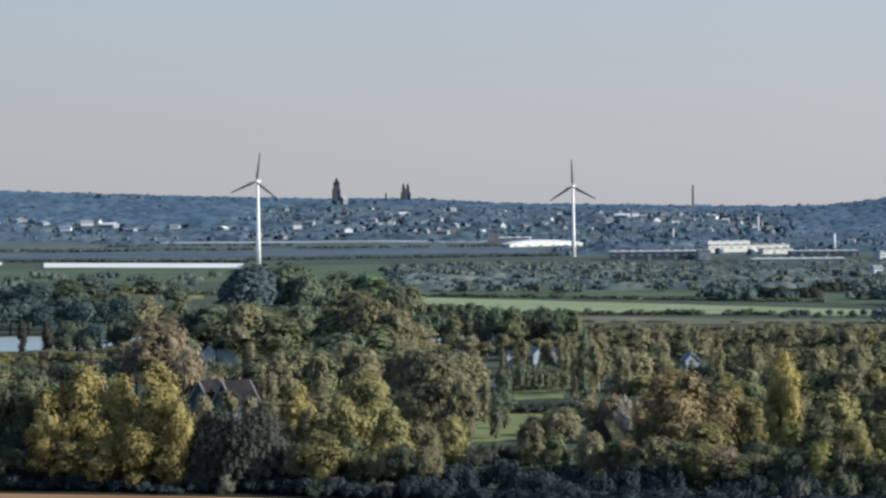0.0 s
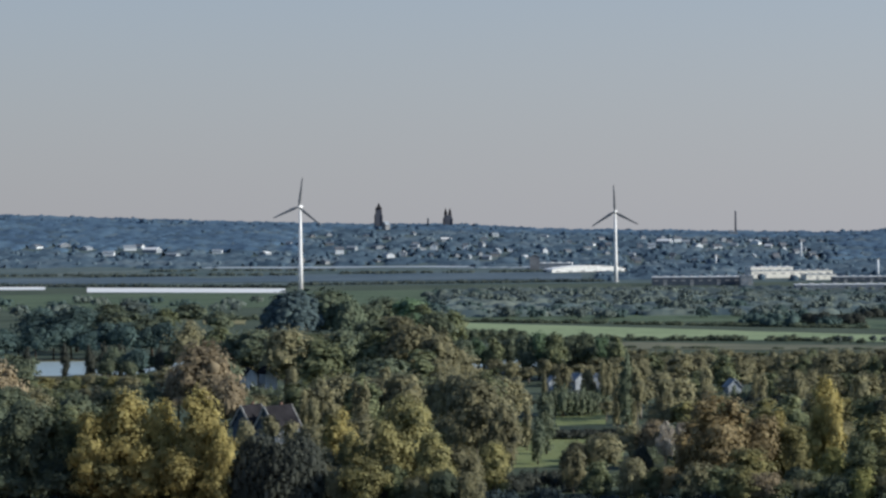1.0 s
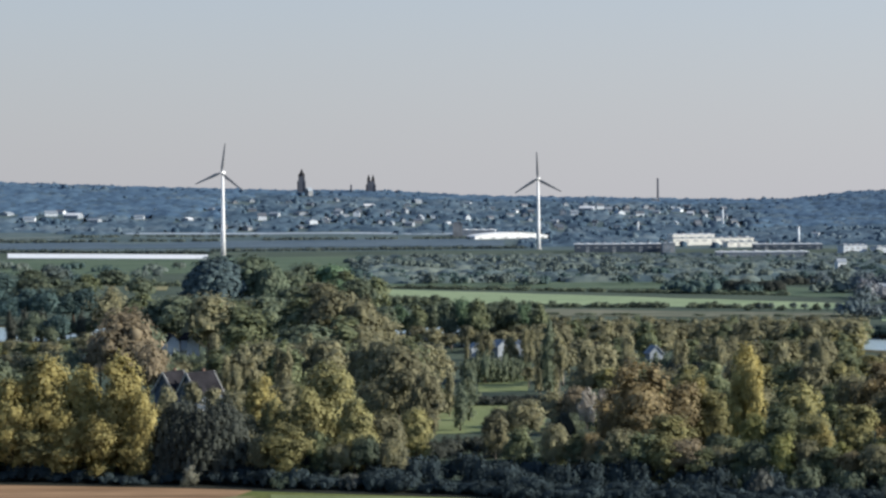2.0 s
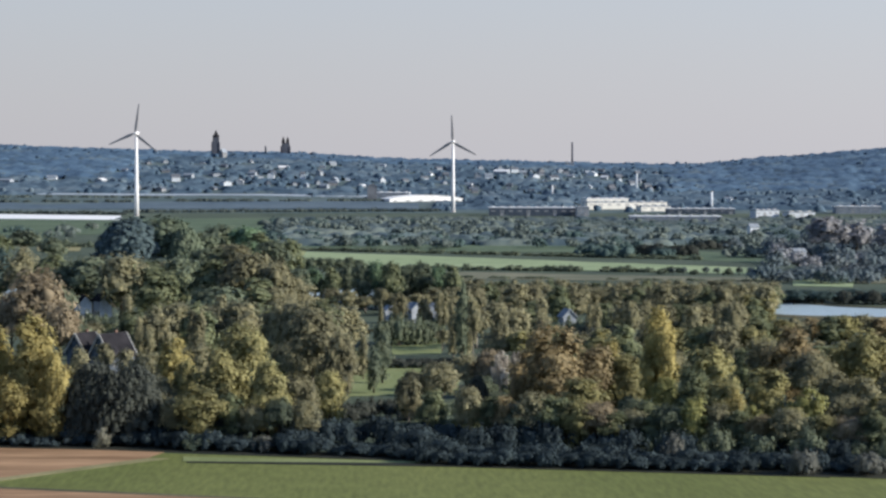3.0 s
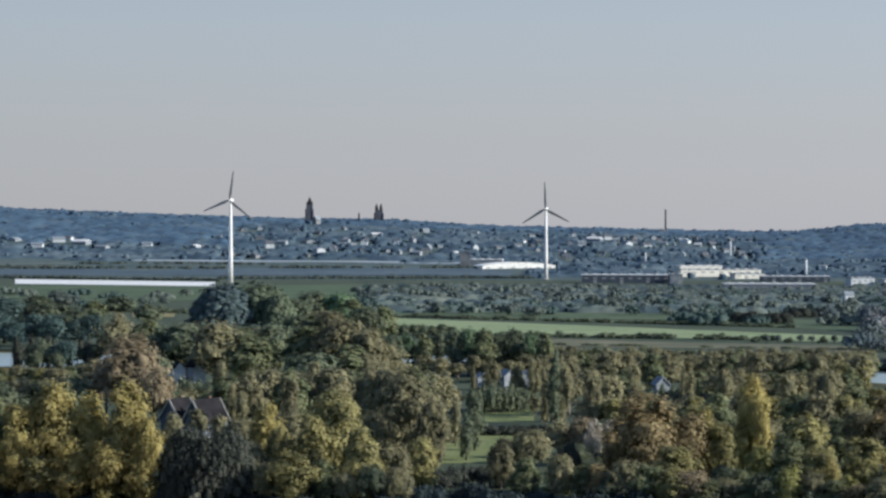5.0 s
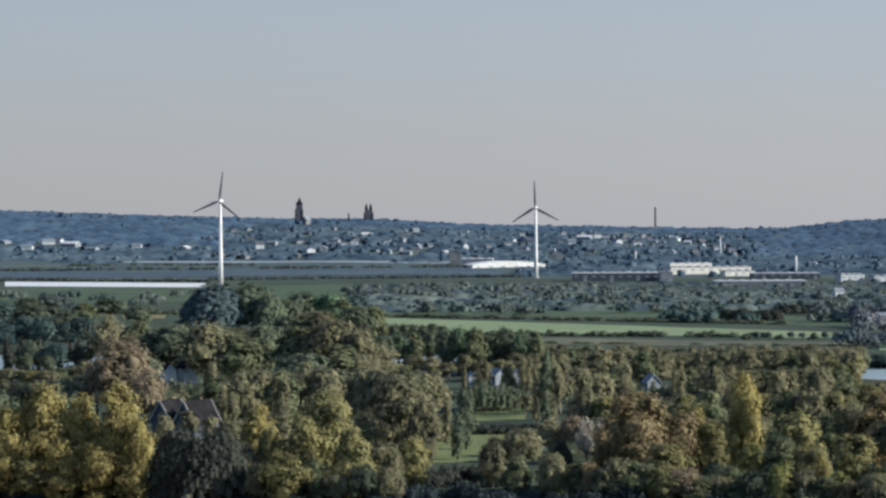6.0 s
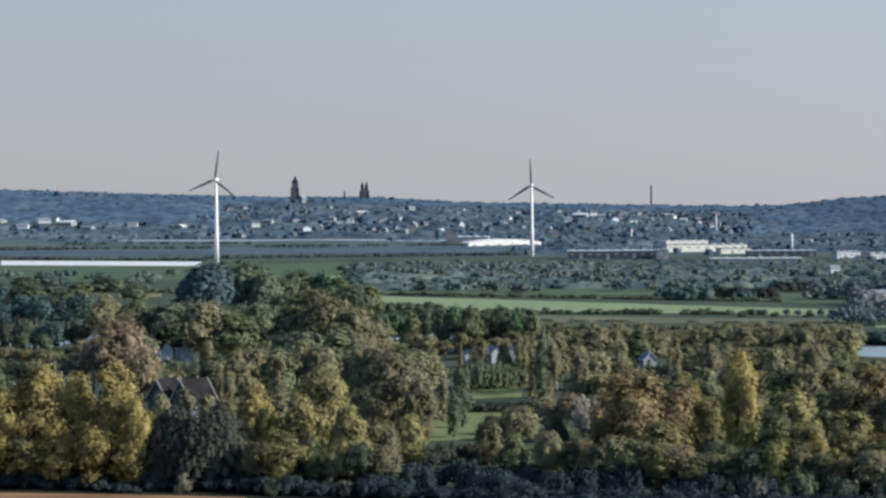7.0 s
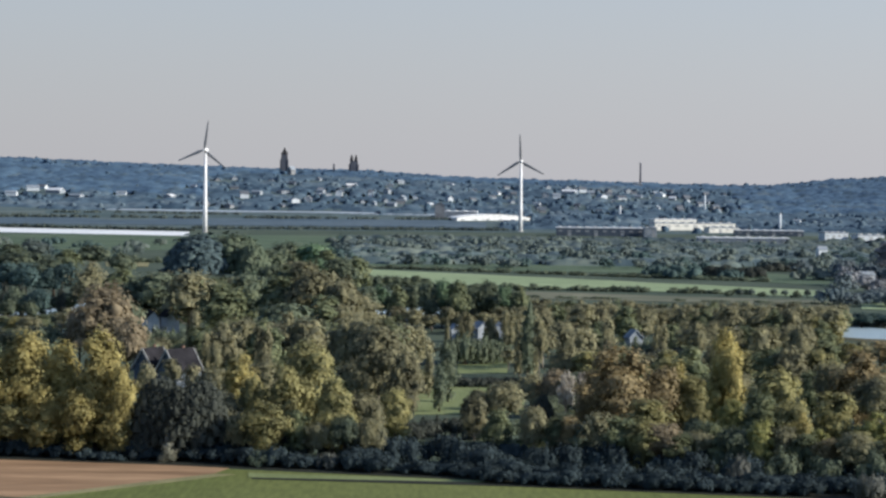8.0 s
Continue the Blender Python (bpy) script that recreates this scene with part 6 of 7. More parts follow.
tree("brown", -79.2, 725.8, 9.1, 12.7)
tree("hedge_dark", 61.9, 770.0, 11.2, 6.5)
tree("hedge_dark", 65.7, 770.0, 11.2, 6.5)
tree("hedge_dark", 69.6, 770.0, 11.7, 6.5)
tree("dark", -122.3, 884.0, 23.5, 15.5)
tree("olive", -119.6, 906.9, 21.2, 15.9)
tree("brown", -113.1, 902.2, 24.5, 15.8)
tree("dark", -107.9, 907.6, 21.3, 15.9)
tree("olive", -104.2, 926.8, 23.6, 16.2)
tree("dark", -171.0, 1257.4, 8.5, 22.0)
tree("olive", -160.5, 1250.1, 6.7, 21.9)
tree("brown", -149.0, 1232.5, 7.1, 21.6)
tree("green", -139.3, 1227.8, 8.7, 21.5)
tree("dark", -132.6, 1251.5, 7.3, 21.9)
tree("olive", -124.6, 1265.8, 7.9, 22.2)
tree("brown", -111.9, 1229.7, 9.2, 21.5)
tree("green", -101.7, 1218.6, 9.3, 21.3)
tree("dark", -91.1, 1199.4, 18.3, 21.0)
tree("olive", -86.4, 1262.4, 16.2, 22.1)
tree("brown", -72.8, 1194.5, 20.1, 20.9)
tree("green", -66.6, 1245.4, 19.6, 21.8)
tree("dark", -55.8, 1213.9, 22.5, 21.2)
tree("olive", -48.4, 1257.5, 21.3, 22.0)
tree("hedge_dark", -168.7, 1366.9, 4.6, 20.5)
tree("hedge_dark", -158.9, 1353.0, 5.1, 20.3)
tree("hedge_dark", -150.4, 1349.3, 6.3, 20.2)
tree("hedge_dark", -143.4, 1360.2, 5.0, 20.4)
tree("hedge_dark", -132.3, 1330.3, 6.6, 20.0)
tree("hedge_dark", -127.7, 1367.0, 6.1, 20.5)
tree("hedge_dark", -117.7, 1345.6, 6.4, 20.2)
tree("hedge_dark", -111.2, 1365.4, 5.6, 20.5)
tree("bare", 7.7, 783.1, 17.8, 7.0)
tree("bare", 16.5, 774.3, 16.7, 7.0)
tree("bare", 22.6, 771.3, 18.5, 6.9)
tree("bare", -73.8, 615.0, 12.8, 7.1)
tree("brown", -78.6, 600.0, 12.7, 6.6)
tree("bare", -66.3, 600.0, 12.8, 6.0)

# half-bare trees with pale trunks between the belts
tree("bare", -76.6, 700.0, 21.0, 6.7)
tree("bare", -48.4, 612.0, 22.5, 6.7)
tree("bare", -49.5, 720.0, 20.2, 7.2)
tree("bare", -29.9, 700.0, 20.1, 7.0)
tree("bare", -16.0, 690.0, 20.2, 6.2)
tree("bare", -7.1, 700.0, 17.6, 6.0)
tree("bare", 29.7, 690.0, 20.6, 5.9)
tree("bare", 37.8, 680.0, 18.7, 6.5)
tree("bare", 52.6, 720.0, 19.1, 7.2)
tree("bare", 66.8, 690.0, 19.0, 6.9)
tree("bare", 79.1, 700.0, 19.5, 7.0)
tree("bare", 97.0, 690.0, 19.3, 6.9)
tree("bare", 109.9, 690.0, 18.9, 6.9)
tree("evergreen", 66.0, 690.0, 14.1, 14.8)
tree("evergreen", 59.1, 680.0, 12.7, 8.5)
tree("evergreen", 73.1, 700.0, 12.5, 10.5)
tree("evergreen", 23.2, 515.0, 14.9, 7.0)

# trees along the near bank
tree("olive", -194.1, 856.3, 8.4, 12.0)
tree("ochre", -191.7, 866.5, 8.6, 12.1)
tree("brown", -191.9, 889.8, 6.4, 12.5)
tree("olive", -183.8, 874.3, 8.1, 12.2)
tree("ochre", -184.0, 898.7, 7.3, 12.6)
tree("brown", -176.0, 883.5, 8.5, 12.4)
tree("olive", -166.4, 859.3, 9.6, 12.0)
tree("ochre", -160.6, 853.2, 9.8, 11.9)
tree("brown", -154.4, 845.0, 10.1, 11.8)
tree("olive", -150.6, 849.9, 10.8, 11.9)
tree("brown", -174.9, 775.1, 10.6, 13.6)
tree("olive", -167.3, 767.1, 10.5, 13.4)
tree("dark", -157.3, 746.6, 11.5, 13.1)
tree("brown", -153.4, 755.4, 10.7, 13.2)
tree("olive", -148.6, 759.5, 11.2, 13.3)
tree("dark", -145.0, 770.7, 10.2, 13.5)
tree("brown", -139.7, 773.1, 10.9, 13.5)
tree("brown", 40.9, 924.0, 10.9, 12.0)
tree("olive", 47.2, 938.9, 9.3, 12.2)
tree("bare", 52.1, 925.8, 10.1, 12.0)
tree("brown", 58.3, 936.6, 9.5, 12.2)
tree("olive", 63.9, 936.1, 9.5, 12.2)
tree("bare", 69.0, 929.5, 9.8, 12.1)
tree("brown", 75.2, 936.7, 10.0, 12.2)
tree("olive", 80.2, 930.1, 10.8, 12.1)
tree("bare", 86.6, 938.8, 10.6, 12.2)
tree("brown", 92.0, 935.9, 10.9, 12.2)
tree("olive", 97.5, 935.0, 10.6, 12.2)
tree("bare", 101.4, 919.9, 12.0, 12.0)
tree("brown", 107.1, 921.5, 11.3, 12.0)
tree("olive", 114.5, 936.8, 11.1, 12.2)
tree("bare", 120.5, 939.9, 11.6, 12.2)
tree("brown", 125.1, 931.5, 11.1, 12.1)
tree("olive", 129.0, 919.4, 11.6, 12.0)
tree("bare", 136.8, 935.3, 12.1, 12.2)
tree("brown", 142.1, 933.3, 11.2, 12.1)
tree("olive", 146.3, 924.5, 11.2, 12.0)
tree("bare", 154.6, 941.3, 11.7, 12.2)
tree("brown", 158.4, 930.4, 12.5, 12.1)
tree("olive", 165.9, 940.9, 10.9, 12.2)
tree("brown", 39.2, 969.0, 12.6, 10.2)
tree("bare", 44.1, 964.1, 12.8, 10.1)
tree("brown", 49.6, 972.0, 11.5, 10.2)
tree("olive", 54.5, 970.0, 12.5, 10.2)
tree("brown", 59.2, 963.1, 12.7, 10.1)
tree("bare", 64.9, 972.0, 10.8, 10.2)
tree("brown", 68.7, 955.1, 13.2, 10.0)
tree("olive", 75.0, 970.6, 12.5, 10.2)
tree("brown", 80.1, 970.7, 12.4, 10.2)
tree("bare", 85.2, 971.4, 11.1, 10.2)
tree("brown", 90.0, 967.7, 11.0, 10.2)
tree("olive", 94.9, 965.9, 11.3, 10.1)
tree("brown", 99.0, 956.4, 12.0, 10.0)
tree("bare", 106.0, 974.8, 11.3, 10.2)
tree("brown", 110.5, 969.3, 11.8, 10.2)
tree("olive", 115.0, 964.6, 12.4, 10.1)
tree("brown", 120.8, 970.4, 11.4, 10.2)
tree("bare", 125.1, 964.4, 12.1, 10.1)
tree("brown", 130.5, 966.5, 12.2, 10.1)
tree("olive", 135.0, 962.7, 11.1, 10.1)
tree("brown", 140.6, 966.1, 11.4, 10.1)
tree("bare", 146.1, 968.9, 12.0, 10.2)
tree("brown", 150.9, 967.3, 12.1, 10.2)
tree("olive", 155.0, 961.1, 11.0, 10.1)
tree("brown", 160.1, 961.8, 11.5, 10.1)
tree("bare", 164.7, 958.8, 11.7, 10.1)
tree("brown", 171.8, 970.7, 11.3, 10.2)
tree("hedge_dark", 45.1, 1228.0, 2.0, 6.8)
tree("hedge_dark", 50.0, 1228.0, 2.2, 6.8)
tree("hedge_dark", 64.5, 1224.0, 1.8, 6.7)
tree("hedge_dark", 69.3, 1222.0, 2.1, 6.7)
tree("hedge_dark", 79.0, 1220.0, 1.5, 6.7)
tree("hedge_dark", 83.7, 1218.0, 2.2, 6.7)
tree("hedge_dark", 88.4, 1216.0, 2.1, 6.7)
tree("hedge_dark", 93.3, 1216.0, 1.7, 6.7)
tree("hedge_dark", 126.3, 1206.0, 1.8, 6.6)
tree("hedge_dark", 140.3, 1202.0, 1.3, 6.6)
tree("hedge_dark", 144.9, 1200.0, 1.5, 6.6)
tree("hedge_dark", 149.7, 1200.0, 1.6, 6.6)
tree("hedge_dark", 159.0, 1198.0, 1.3, 6.6)
tree("hedge_dark", 168.0, 1194.0, 2.3, 6.6)
tree("hedge_dark", 172.8, 1194.0, 1.2, 6.6)
tree("hedge_dark", 181.8, 1190.0, 1.3, 6.5)
tree("hedge_dark", 186.5, 1190.0, 2.1, 6.5)
tree("hedge_dark", 191.0, 1188.0, 1.3, 6.5)
tree("hedge_dark", 195.4, 1186.0, 1.8, 6.5)
tree("hedge_dark", 200.1, 1186.0, 1.9, 6.5)
tree("hedge_dark", 204.5, 1184.0, 1.3, 6.5)
tree("hedge_dark", 209.3, 1184.0, 1.3, 6.5)
tree("evergreen", 182.6, 1540.0, 9.0, 13.9)
tree("evergreen", 187.7, 1538.0, 8.3, 13.8)
tree("evergreen", 192.9, 1536.0, 9.5, 13.8)
tree("evergreen", 198.3, 1536.0, 7.7, 13.8)
tree("evergreen", 203.4, 1534.0, 8.0, 13.8)
tree("evergreen", 208.5, 1532.0, 8.2, 13.8)
tree("evergreen", 213.8, 1532.0, 8.9, 13.8)
tree("evergreen", 238.6, 1656.0, 6.0, 13.2)
tree("evergreen", 245.5, 1658.0, 7.8, 13.3)
tree("evergreen", 252.4, 1660.0, 5.2, 13.3)
tree("evergreen", 259.4, 1662.0, 6.5, 13.3)
tree("evergreen", 266.3, 1664.0, 6.1, 13.3)
tree("dark", 2.1, 947.3, 10.1, 9.5)
tree("brown", 5.5, 958.6, 10.4, 9.6)
tree("olive", 8.8, 951.4, 9.8, 9.5)
tree("dark", 12.3, 960.9, 9.2, 9.6)
tree("brown", 15.5, 955.3, 9.6, 9.6)
tree("olive", 19.0, 961.0, 9.2, 9.6)
tree("dark", 22.3, 957.6, 10.6, 9.6)
tree("brown", 25.7, 958.5, 9.4, 9.6)
tree("olive", 29.1, 960.3, 10.3, 9.6)

# ---- buildings ----


built = []


def gable_roof(bm, lx, ly, z0, rise, over=0.5, thick=0.35):
    """A pitched roof slab with eaves, ridge along x."""
    a, b = lx / 2 + over, ly / 2 + over
    drop = rise * over / (ly / 2)
    prof = [(-b, z0 - drop), (0, z0 + rise), (b, z0 - drop), (b, z0 - drop + thick), (0, z0 + rise + thick * 1.2), (-b, z0 - drop + thick)]
    ends = [[bm.verts.new((x, y, z)) for y, z in prof] for x in (-a, a)]
    for k in range(6):
        bm.faces.new((ends[0][k], ends[0][(k + 1) % 6], ends[1][(k + 1) % 6], ends[1][k]))
    for e in ends:
        bm.faces.new((e[0], e[1], e[4], e[5]))
        bm.faces.new((e[1], e[2], e[3], e[4]))
    return bm


def gable_walls(bm, lx, ly, h, rise):
    a, b = lx / 2, ly / 2
    prof = [(-b, -1.5), (b, -1.5), (b, h), (0, h + rise - 0.05), (-b, h)]
    ends = [[bm.verts.new((x, y, z)) for y, z in prof] for x in (-a, a)]
    for k in range(5):
        bm.faces.new((ends[0][k], ends[0][(k + 1) % 5], ends[1][(k + 1) % 5], ends[1][k]))
    bm.faces.new(ends[0])
    bm.faces.new(ends[1])
    return bm


def house(x, y, lx, ly, h, rise, turn, wall, roof, label, windows=True, chimney=True, boards=False):
    ob = thing("house", x, y, ground_z(x, y), turn, label, "house")
    built.append((x, y, 0.6 * max(lx, ly)))
    part("wall", gable_walls(bmesh.new(), lx, ly, h, rise), M[wall], ob)
    r = part("roof", gable_roof(bmesh.new(), lx, ly, h, rise), M[roof], ob)
    if chimney:
        part("chimney", box(bmesh.new(), lx * 0.18, 0.4, h + rise * 0.4, lx * 0.18 + 0.8, 1.1, h + rise + 1.0), M["brick"], r)
    if boards:
        for end in (-1, 1):
            bm = bmesh.new()
            for side in (-1, 1):
                tube(bm, [(end * (lx / 2 + 0.55), side * (ly / 2 + 0.5), h - rise * 0.5 / (ly / 2) + 0.1), (end * (lx / 2 + 0.55), 0, h + rise + 0.25)], [0.34, 0.34], 4, False)
            part("barge_board", bm, M["concrete"], r)
    if windows:
        for face in (-1, 1):
            n = max(2, int(lx / 3))
            for i in range(n):
                for z in ([1.0] if h < 4 else [1.0, 3.8]):
                    wx = -lx / 2 + (i + 0.5) * lx / n
                    y0 = face * (ly / 2 + 0.02)
                    win = part("window", box(bmesh.new(), wx - 0.6, y0 - 0.06, z, wx + 0.6, y0 + 0.06, z + 1.4), M["frame_white"], ob)
                    part("pane", box(bmesh.new(), wx - 0.5, y0 - 0.075, z + 0.1, wx + 0.5, y0 + 0.075, z + 1.3), M["glass_dark"], win)
    return ob


def hall(x, y, lx, ly, h, turn, wall, roof, label, bays=6, name="industrial_hall"):
    """A long flat-roofed hall: walls with door and window bays, a roof slab with a parapet, roof lights."""
    ob = thing(name, x, y, ground_z(x, y), turn, label, "building")
    built.append((x, y, 0.5 * lx))
    part("wall", box(bmesh.new(), -lx / 2, -ly / 2, -3, lx / 2, ly / 2, h), M[wall], ob)
    rf = part("roof", box(bmesh.new(), -lx / 2 - 0.4, -ly / 2 - 0.4, h, lx / 2 + 0.4, ly / 2 + 0.4, h + 0.9), M[roof], ob)
    for i in range(bays):
        bx = -lx / 2 + (i + 0.5) * lx / bays
        bw = lx / bays * 0.24
        part("window_band", box(bmesh.new(), bx - bw, -ly / 2 - 0.12, h * 0.55, bx + bw, -ly / 2 + 0.1, h * 0.72), M["metal_grey"], ob)
        if i % 3 == 1:
            part("gate", box(bmesh.new(), bx - 2.2, -ly / 2 - 0.1, -0.2, bx + 2.2, -ly / 2 + 0.1, h * 0.45), M["metal_grey"], ob)
        part("roof_light", box(bmesh.new(), bx - bw * 0.7, -ly * 0.3, h + 0.9, bx + bw * 0.7, ly * 0.3, h + 1.7), M["frame_white"], rf)
    return ob



def arched_hall(x, y, lx, ly, h, rise, turn, wall, roof, label, name="industrial_hall"):
    """A long low hall under one shallow curved roof, with a row of gates."""
    ob = thing(name, x, y, ground_z(x, y), turn, label, "building")
    built.append((x, y, 0.5 * lx))
    part("wall", box(bmesh.new(), -lx / 2, -ly / 2, -3, lx / 2, ly / 2, h), M[wall], ob)
    bm = bmesh.new()
    arc = [(-1 + 2 * k / 16, math.cos(math.pi * (-0.5 + k / 16)) ** 0.7 if 0 < k < 16 else 0.0) for k in range(17)]
    rows = [[bm.verts.new((q * (lx / 2 + 0.5), yy, h + rise * z + dz)) for q, z in arc] for yy, dz in ((-ly / 2 - 0.5, 0.9), (ly / 2 + 0.5, 0.9), (ly / 2 + 0.5, 0.0), (-ly / 2 - 0.5, 0.0))]
    for lo, hi in zip(rows, rows[1:] + rows[:1]):
        for k in range(16):
            bm.faces.new((lo[k], lo[k + 1], hi[k + 1], hi[k]))
    for k in (0, 16):
        bm.faces.new([r[k] for r in rows])
    part("roof", bm, M[roof], ob)
    bm = bmesh.new()
    low = [bm.verts.new((q * lx / 2, -ly / 2, h)) for q, z in arc]
    top = [bm.verts.new((q * lx / 2, -ly / 2, h + rise * z + 0.02)) for q, z in arc]
    for k in range(16):
        bm.faces.new((low[k], low[k + 1], top[k + 1], top[k]))
    part("end_wall", bm, M[wall], ob)
    for k in range(6 if lx > 40 else 0):
        gx = (-0.42 + 0.168 * k) * lx
        part("gate", box(bmesh.new(), gx - 2.4, -ly / 2 - 0.15, -0.2, gx + 2.4, -ly / 2 + 0.1, h * 0.6), M["metal_grey"], ob)
    return ob


# houses among the trees
house(-83.4, 650.0, 9.1, 6.4, 7.6, 4.8, 62, "wall_dark", "roof_slate", "dark house with a steep slate roof and pale barge boards", True, True, True)
house(-74.9, 644.0, 10.6, 7.4, 7.0, 5.6, 55, "wall_dark", "roof_slate", "dark house with a slate roof and pale barge boards", True, True, True)
house(-111.3, 862.0, 5.6, 5.0, 8.7, 2.5, 118, "wall_white", "roof_slate", "white house with a dark roof between trees", True, False)
house(-104.4, 866.0, 5.6, 5.0, 9.4, 2.5, 125, "wall_white", "roof_slate", "white rendered house with a dark gable roof", True, False)
house(-59.4, 952.0, 7.1, 5.0, 3.7, 2.5, 80, "wall_white", "roof_slate", "small white house behind trees", True, False)
house(5.2, 872.0, 4.4, 5.0, 4.6, 2.0, 112, "wall_grey", "roof_grey", "grey gabled house with a grey roof", True, False)
house(14.7, 870.0, 5.6, 5.0, 5.6, 2.2, 118, "wall_grey", "roof_grey", "pale grey gabled house with a grey roof behind trees", True, False)
house(22.2, 874.0, 3.9, 5.0, 5.2, 2.2, 100, "wall_grey", "roof_grey", "grey gabled house beside a lawn", True, False)
house(-21.1, 966.0, 12.1, 8.5, 2.8, 2.0, 5, "wall_grey", "roof_grey", "low grey garden building behind trees", True, False)
house(70.9, 835.0, 5.0, 5.0, 5.0, 2.5, 108, "wall_grey", "roof_grey", "pale house with a grey roof among brown trees", True, False)
house(48.9, 898.0, 8.1, 5.7, 3.9, 2.8, 20, "wall_grey", "roof_slate", "grey house half hidden by brown trees", True, False)
house(61.9, 892.0, 8.0, 5.6, 3.6, 2.6, -20, "wall_grey", "roof_grey", "grey house half hidden by brown trees", True, False)

# industrial estate below the far slope
arched_hall(66.0, 3238.0, 112.0, 36, 2.6, 5.2, 20, "foil", "foil", "wide white hall under a low curved white roof")
hall(25.1, 3306.0, 49.6, 50, 7.4, -3, "wall_grey", "roof_white", "grey warehouse with a pale roof", 4)
hall(195.9, 2822.0, 109.4, 40, 9.9, -3, "wall_dark", "roof_white", "long dark hall with a white roof edge", 10)
hall(254.8, 2786.0, 15.3, 20, 11.1, 0, "wall_grey", "roof_grey", "small grey service block", 2)
hall(338.8, 3076.0, 116.0, 24, 8.5, 15, "wall_cream", "roof_grey", "long cream factory hall", 9)
hall(320.8, 3164.0, 62.0, 24, 8.5, 15, "wall_cream", "roof_white", "cream factory building behind a hall", 5)
hall(371.4, 3018.0, 42.0, 20, 6.1, 15, "wall_cream", "roof_grey", "low cream factory annex with a grey roof", 4)
hall(330.5, 2490.0, 99.6, 40, 6.2, -3, "wall_grey", "roof_white", "low hall with a curved pale roof", 8)
hall(421.4, 2928.0, 87.8, 30, 6.6, -3, "wall_dark", "roof_white", "long dark shed with a white roof edge", 8)
hall(467.0, 2704.0, 30.0, 18, 9.0, 15, "wall_white", "roof_grey", "white industrial building beside dark trees", 4)
hall(505.9, 2692.0, 34.0, 18, 6.9, 15, "wall_white", "roof_grey", "white industrial building with a grey roof", 3)
hall(632.4, 2956.0, 59.1, 30, 8.9, -3, "wall_grey", "roof_white", "grey hall with a pale roof", 4)
hall(678.8, 2826.0, 42.4, 20, 8.5, 15, "wall_white", "roof_white", "white hall at the foot of the hill", 3)
house(333.6, 1990.0, 8.4, 6.0, 8.0, 2.5, 18, "wall_white", "roof_grey", "small white house in the river meadows", False, False)
house(280.0, 1490.0, 8.4, 6.5, 4.4, 2.2, 20, "wall_white", "roof_grey", "white house with a grey roof among trees", False, False)
house(369.1, 1704.0, 25.6, 17.9, 5.4, 3.9, 10, "wall_white", "roof_haze_blue", "pale house with a haze-tinted roof behind bare trees", False, False)
house(346.5, 1698.0, 17.0, 11.9, 4.4, 3.2, -10, "wall_grey", "roof_haze_blue", "grey house with a haze-tinted roof behind bare trees", False, False)
house(320.8, 1334.0, 13.3, 9.3, 3.5, 2.5, 10, "wall_white", "roof_grey", "white house near the river", False, False)

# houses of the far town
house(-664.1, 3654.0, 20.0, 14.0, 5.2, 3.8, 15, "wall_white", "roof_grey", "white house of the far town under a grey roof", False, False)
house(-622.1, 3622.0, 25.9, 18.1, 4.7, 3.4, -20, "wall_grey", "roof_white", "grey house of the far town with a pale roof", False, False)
house(-655.8, 3694.0, 15.5, 10.9, 4.4, 3.2, -20, "wall_white", "roof_haze_blue", "white house of the far town with a haze-tinted roof", False, False)
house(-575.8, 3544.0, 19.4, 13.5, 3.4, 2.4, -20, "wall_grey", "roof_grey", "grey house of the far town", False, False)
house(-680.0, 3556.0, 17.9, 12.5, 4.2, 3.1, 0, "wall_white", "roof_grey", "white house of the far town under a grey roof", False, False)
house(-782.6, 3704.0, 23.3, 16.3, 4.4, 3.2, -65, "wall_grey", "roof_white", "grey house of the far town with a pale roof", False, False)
house(-820.8, 3668.0, 20.0, 14.0, 4.4, 3.2, 70, "wall_white", "roof_haze_blue", "white house of the far town with a haze-tinted roof", False, False)
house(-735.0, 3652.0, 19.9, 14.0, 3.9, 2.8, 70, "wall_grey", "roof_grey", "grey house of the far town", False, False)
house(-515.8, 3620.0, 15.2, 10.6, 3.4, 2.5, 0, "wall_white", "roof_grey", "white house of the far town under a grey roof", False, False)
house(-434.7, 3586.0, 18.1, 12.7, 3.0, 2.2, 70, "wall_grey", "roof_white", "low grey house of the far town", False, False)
house(-319.6, 3622.0, 13.7, 9.6, 6.0, 4.4, 15, "wall_white", "roof_haze_blue", "white house of the far town with a haze-tinted roof", False, False)
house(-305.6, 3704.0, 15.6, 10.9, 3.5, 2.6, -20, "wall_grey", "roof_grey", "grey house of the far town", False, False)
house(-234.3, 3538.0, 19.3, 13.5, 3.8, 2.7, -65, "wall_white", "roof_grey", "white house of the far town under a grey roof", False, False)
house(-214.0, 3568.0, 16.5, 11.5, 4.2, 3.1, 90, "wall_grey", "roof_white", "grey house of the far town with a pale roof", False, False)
house(-264.6, 3740.0, 23.6, 16.5, 2.7, 1.9, -65, "wall_grey", "roof_haze_blue", "low grey house of the far town", False, False)
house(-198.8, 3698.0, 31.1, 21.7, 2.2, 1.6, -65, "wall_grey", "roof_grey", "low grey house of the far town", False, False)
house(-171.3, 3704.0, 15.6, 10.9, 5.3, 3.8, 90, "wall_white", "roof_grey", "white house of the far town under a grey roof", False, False)
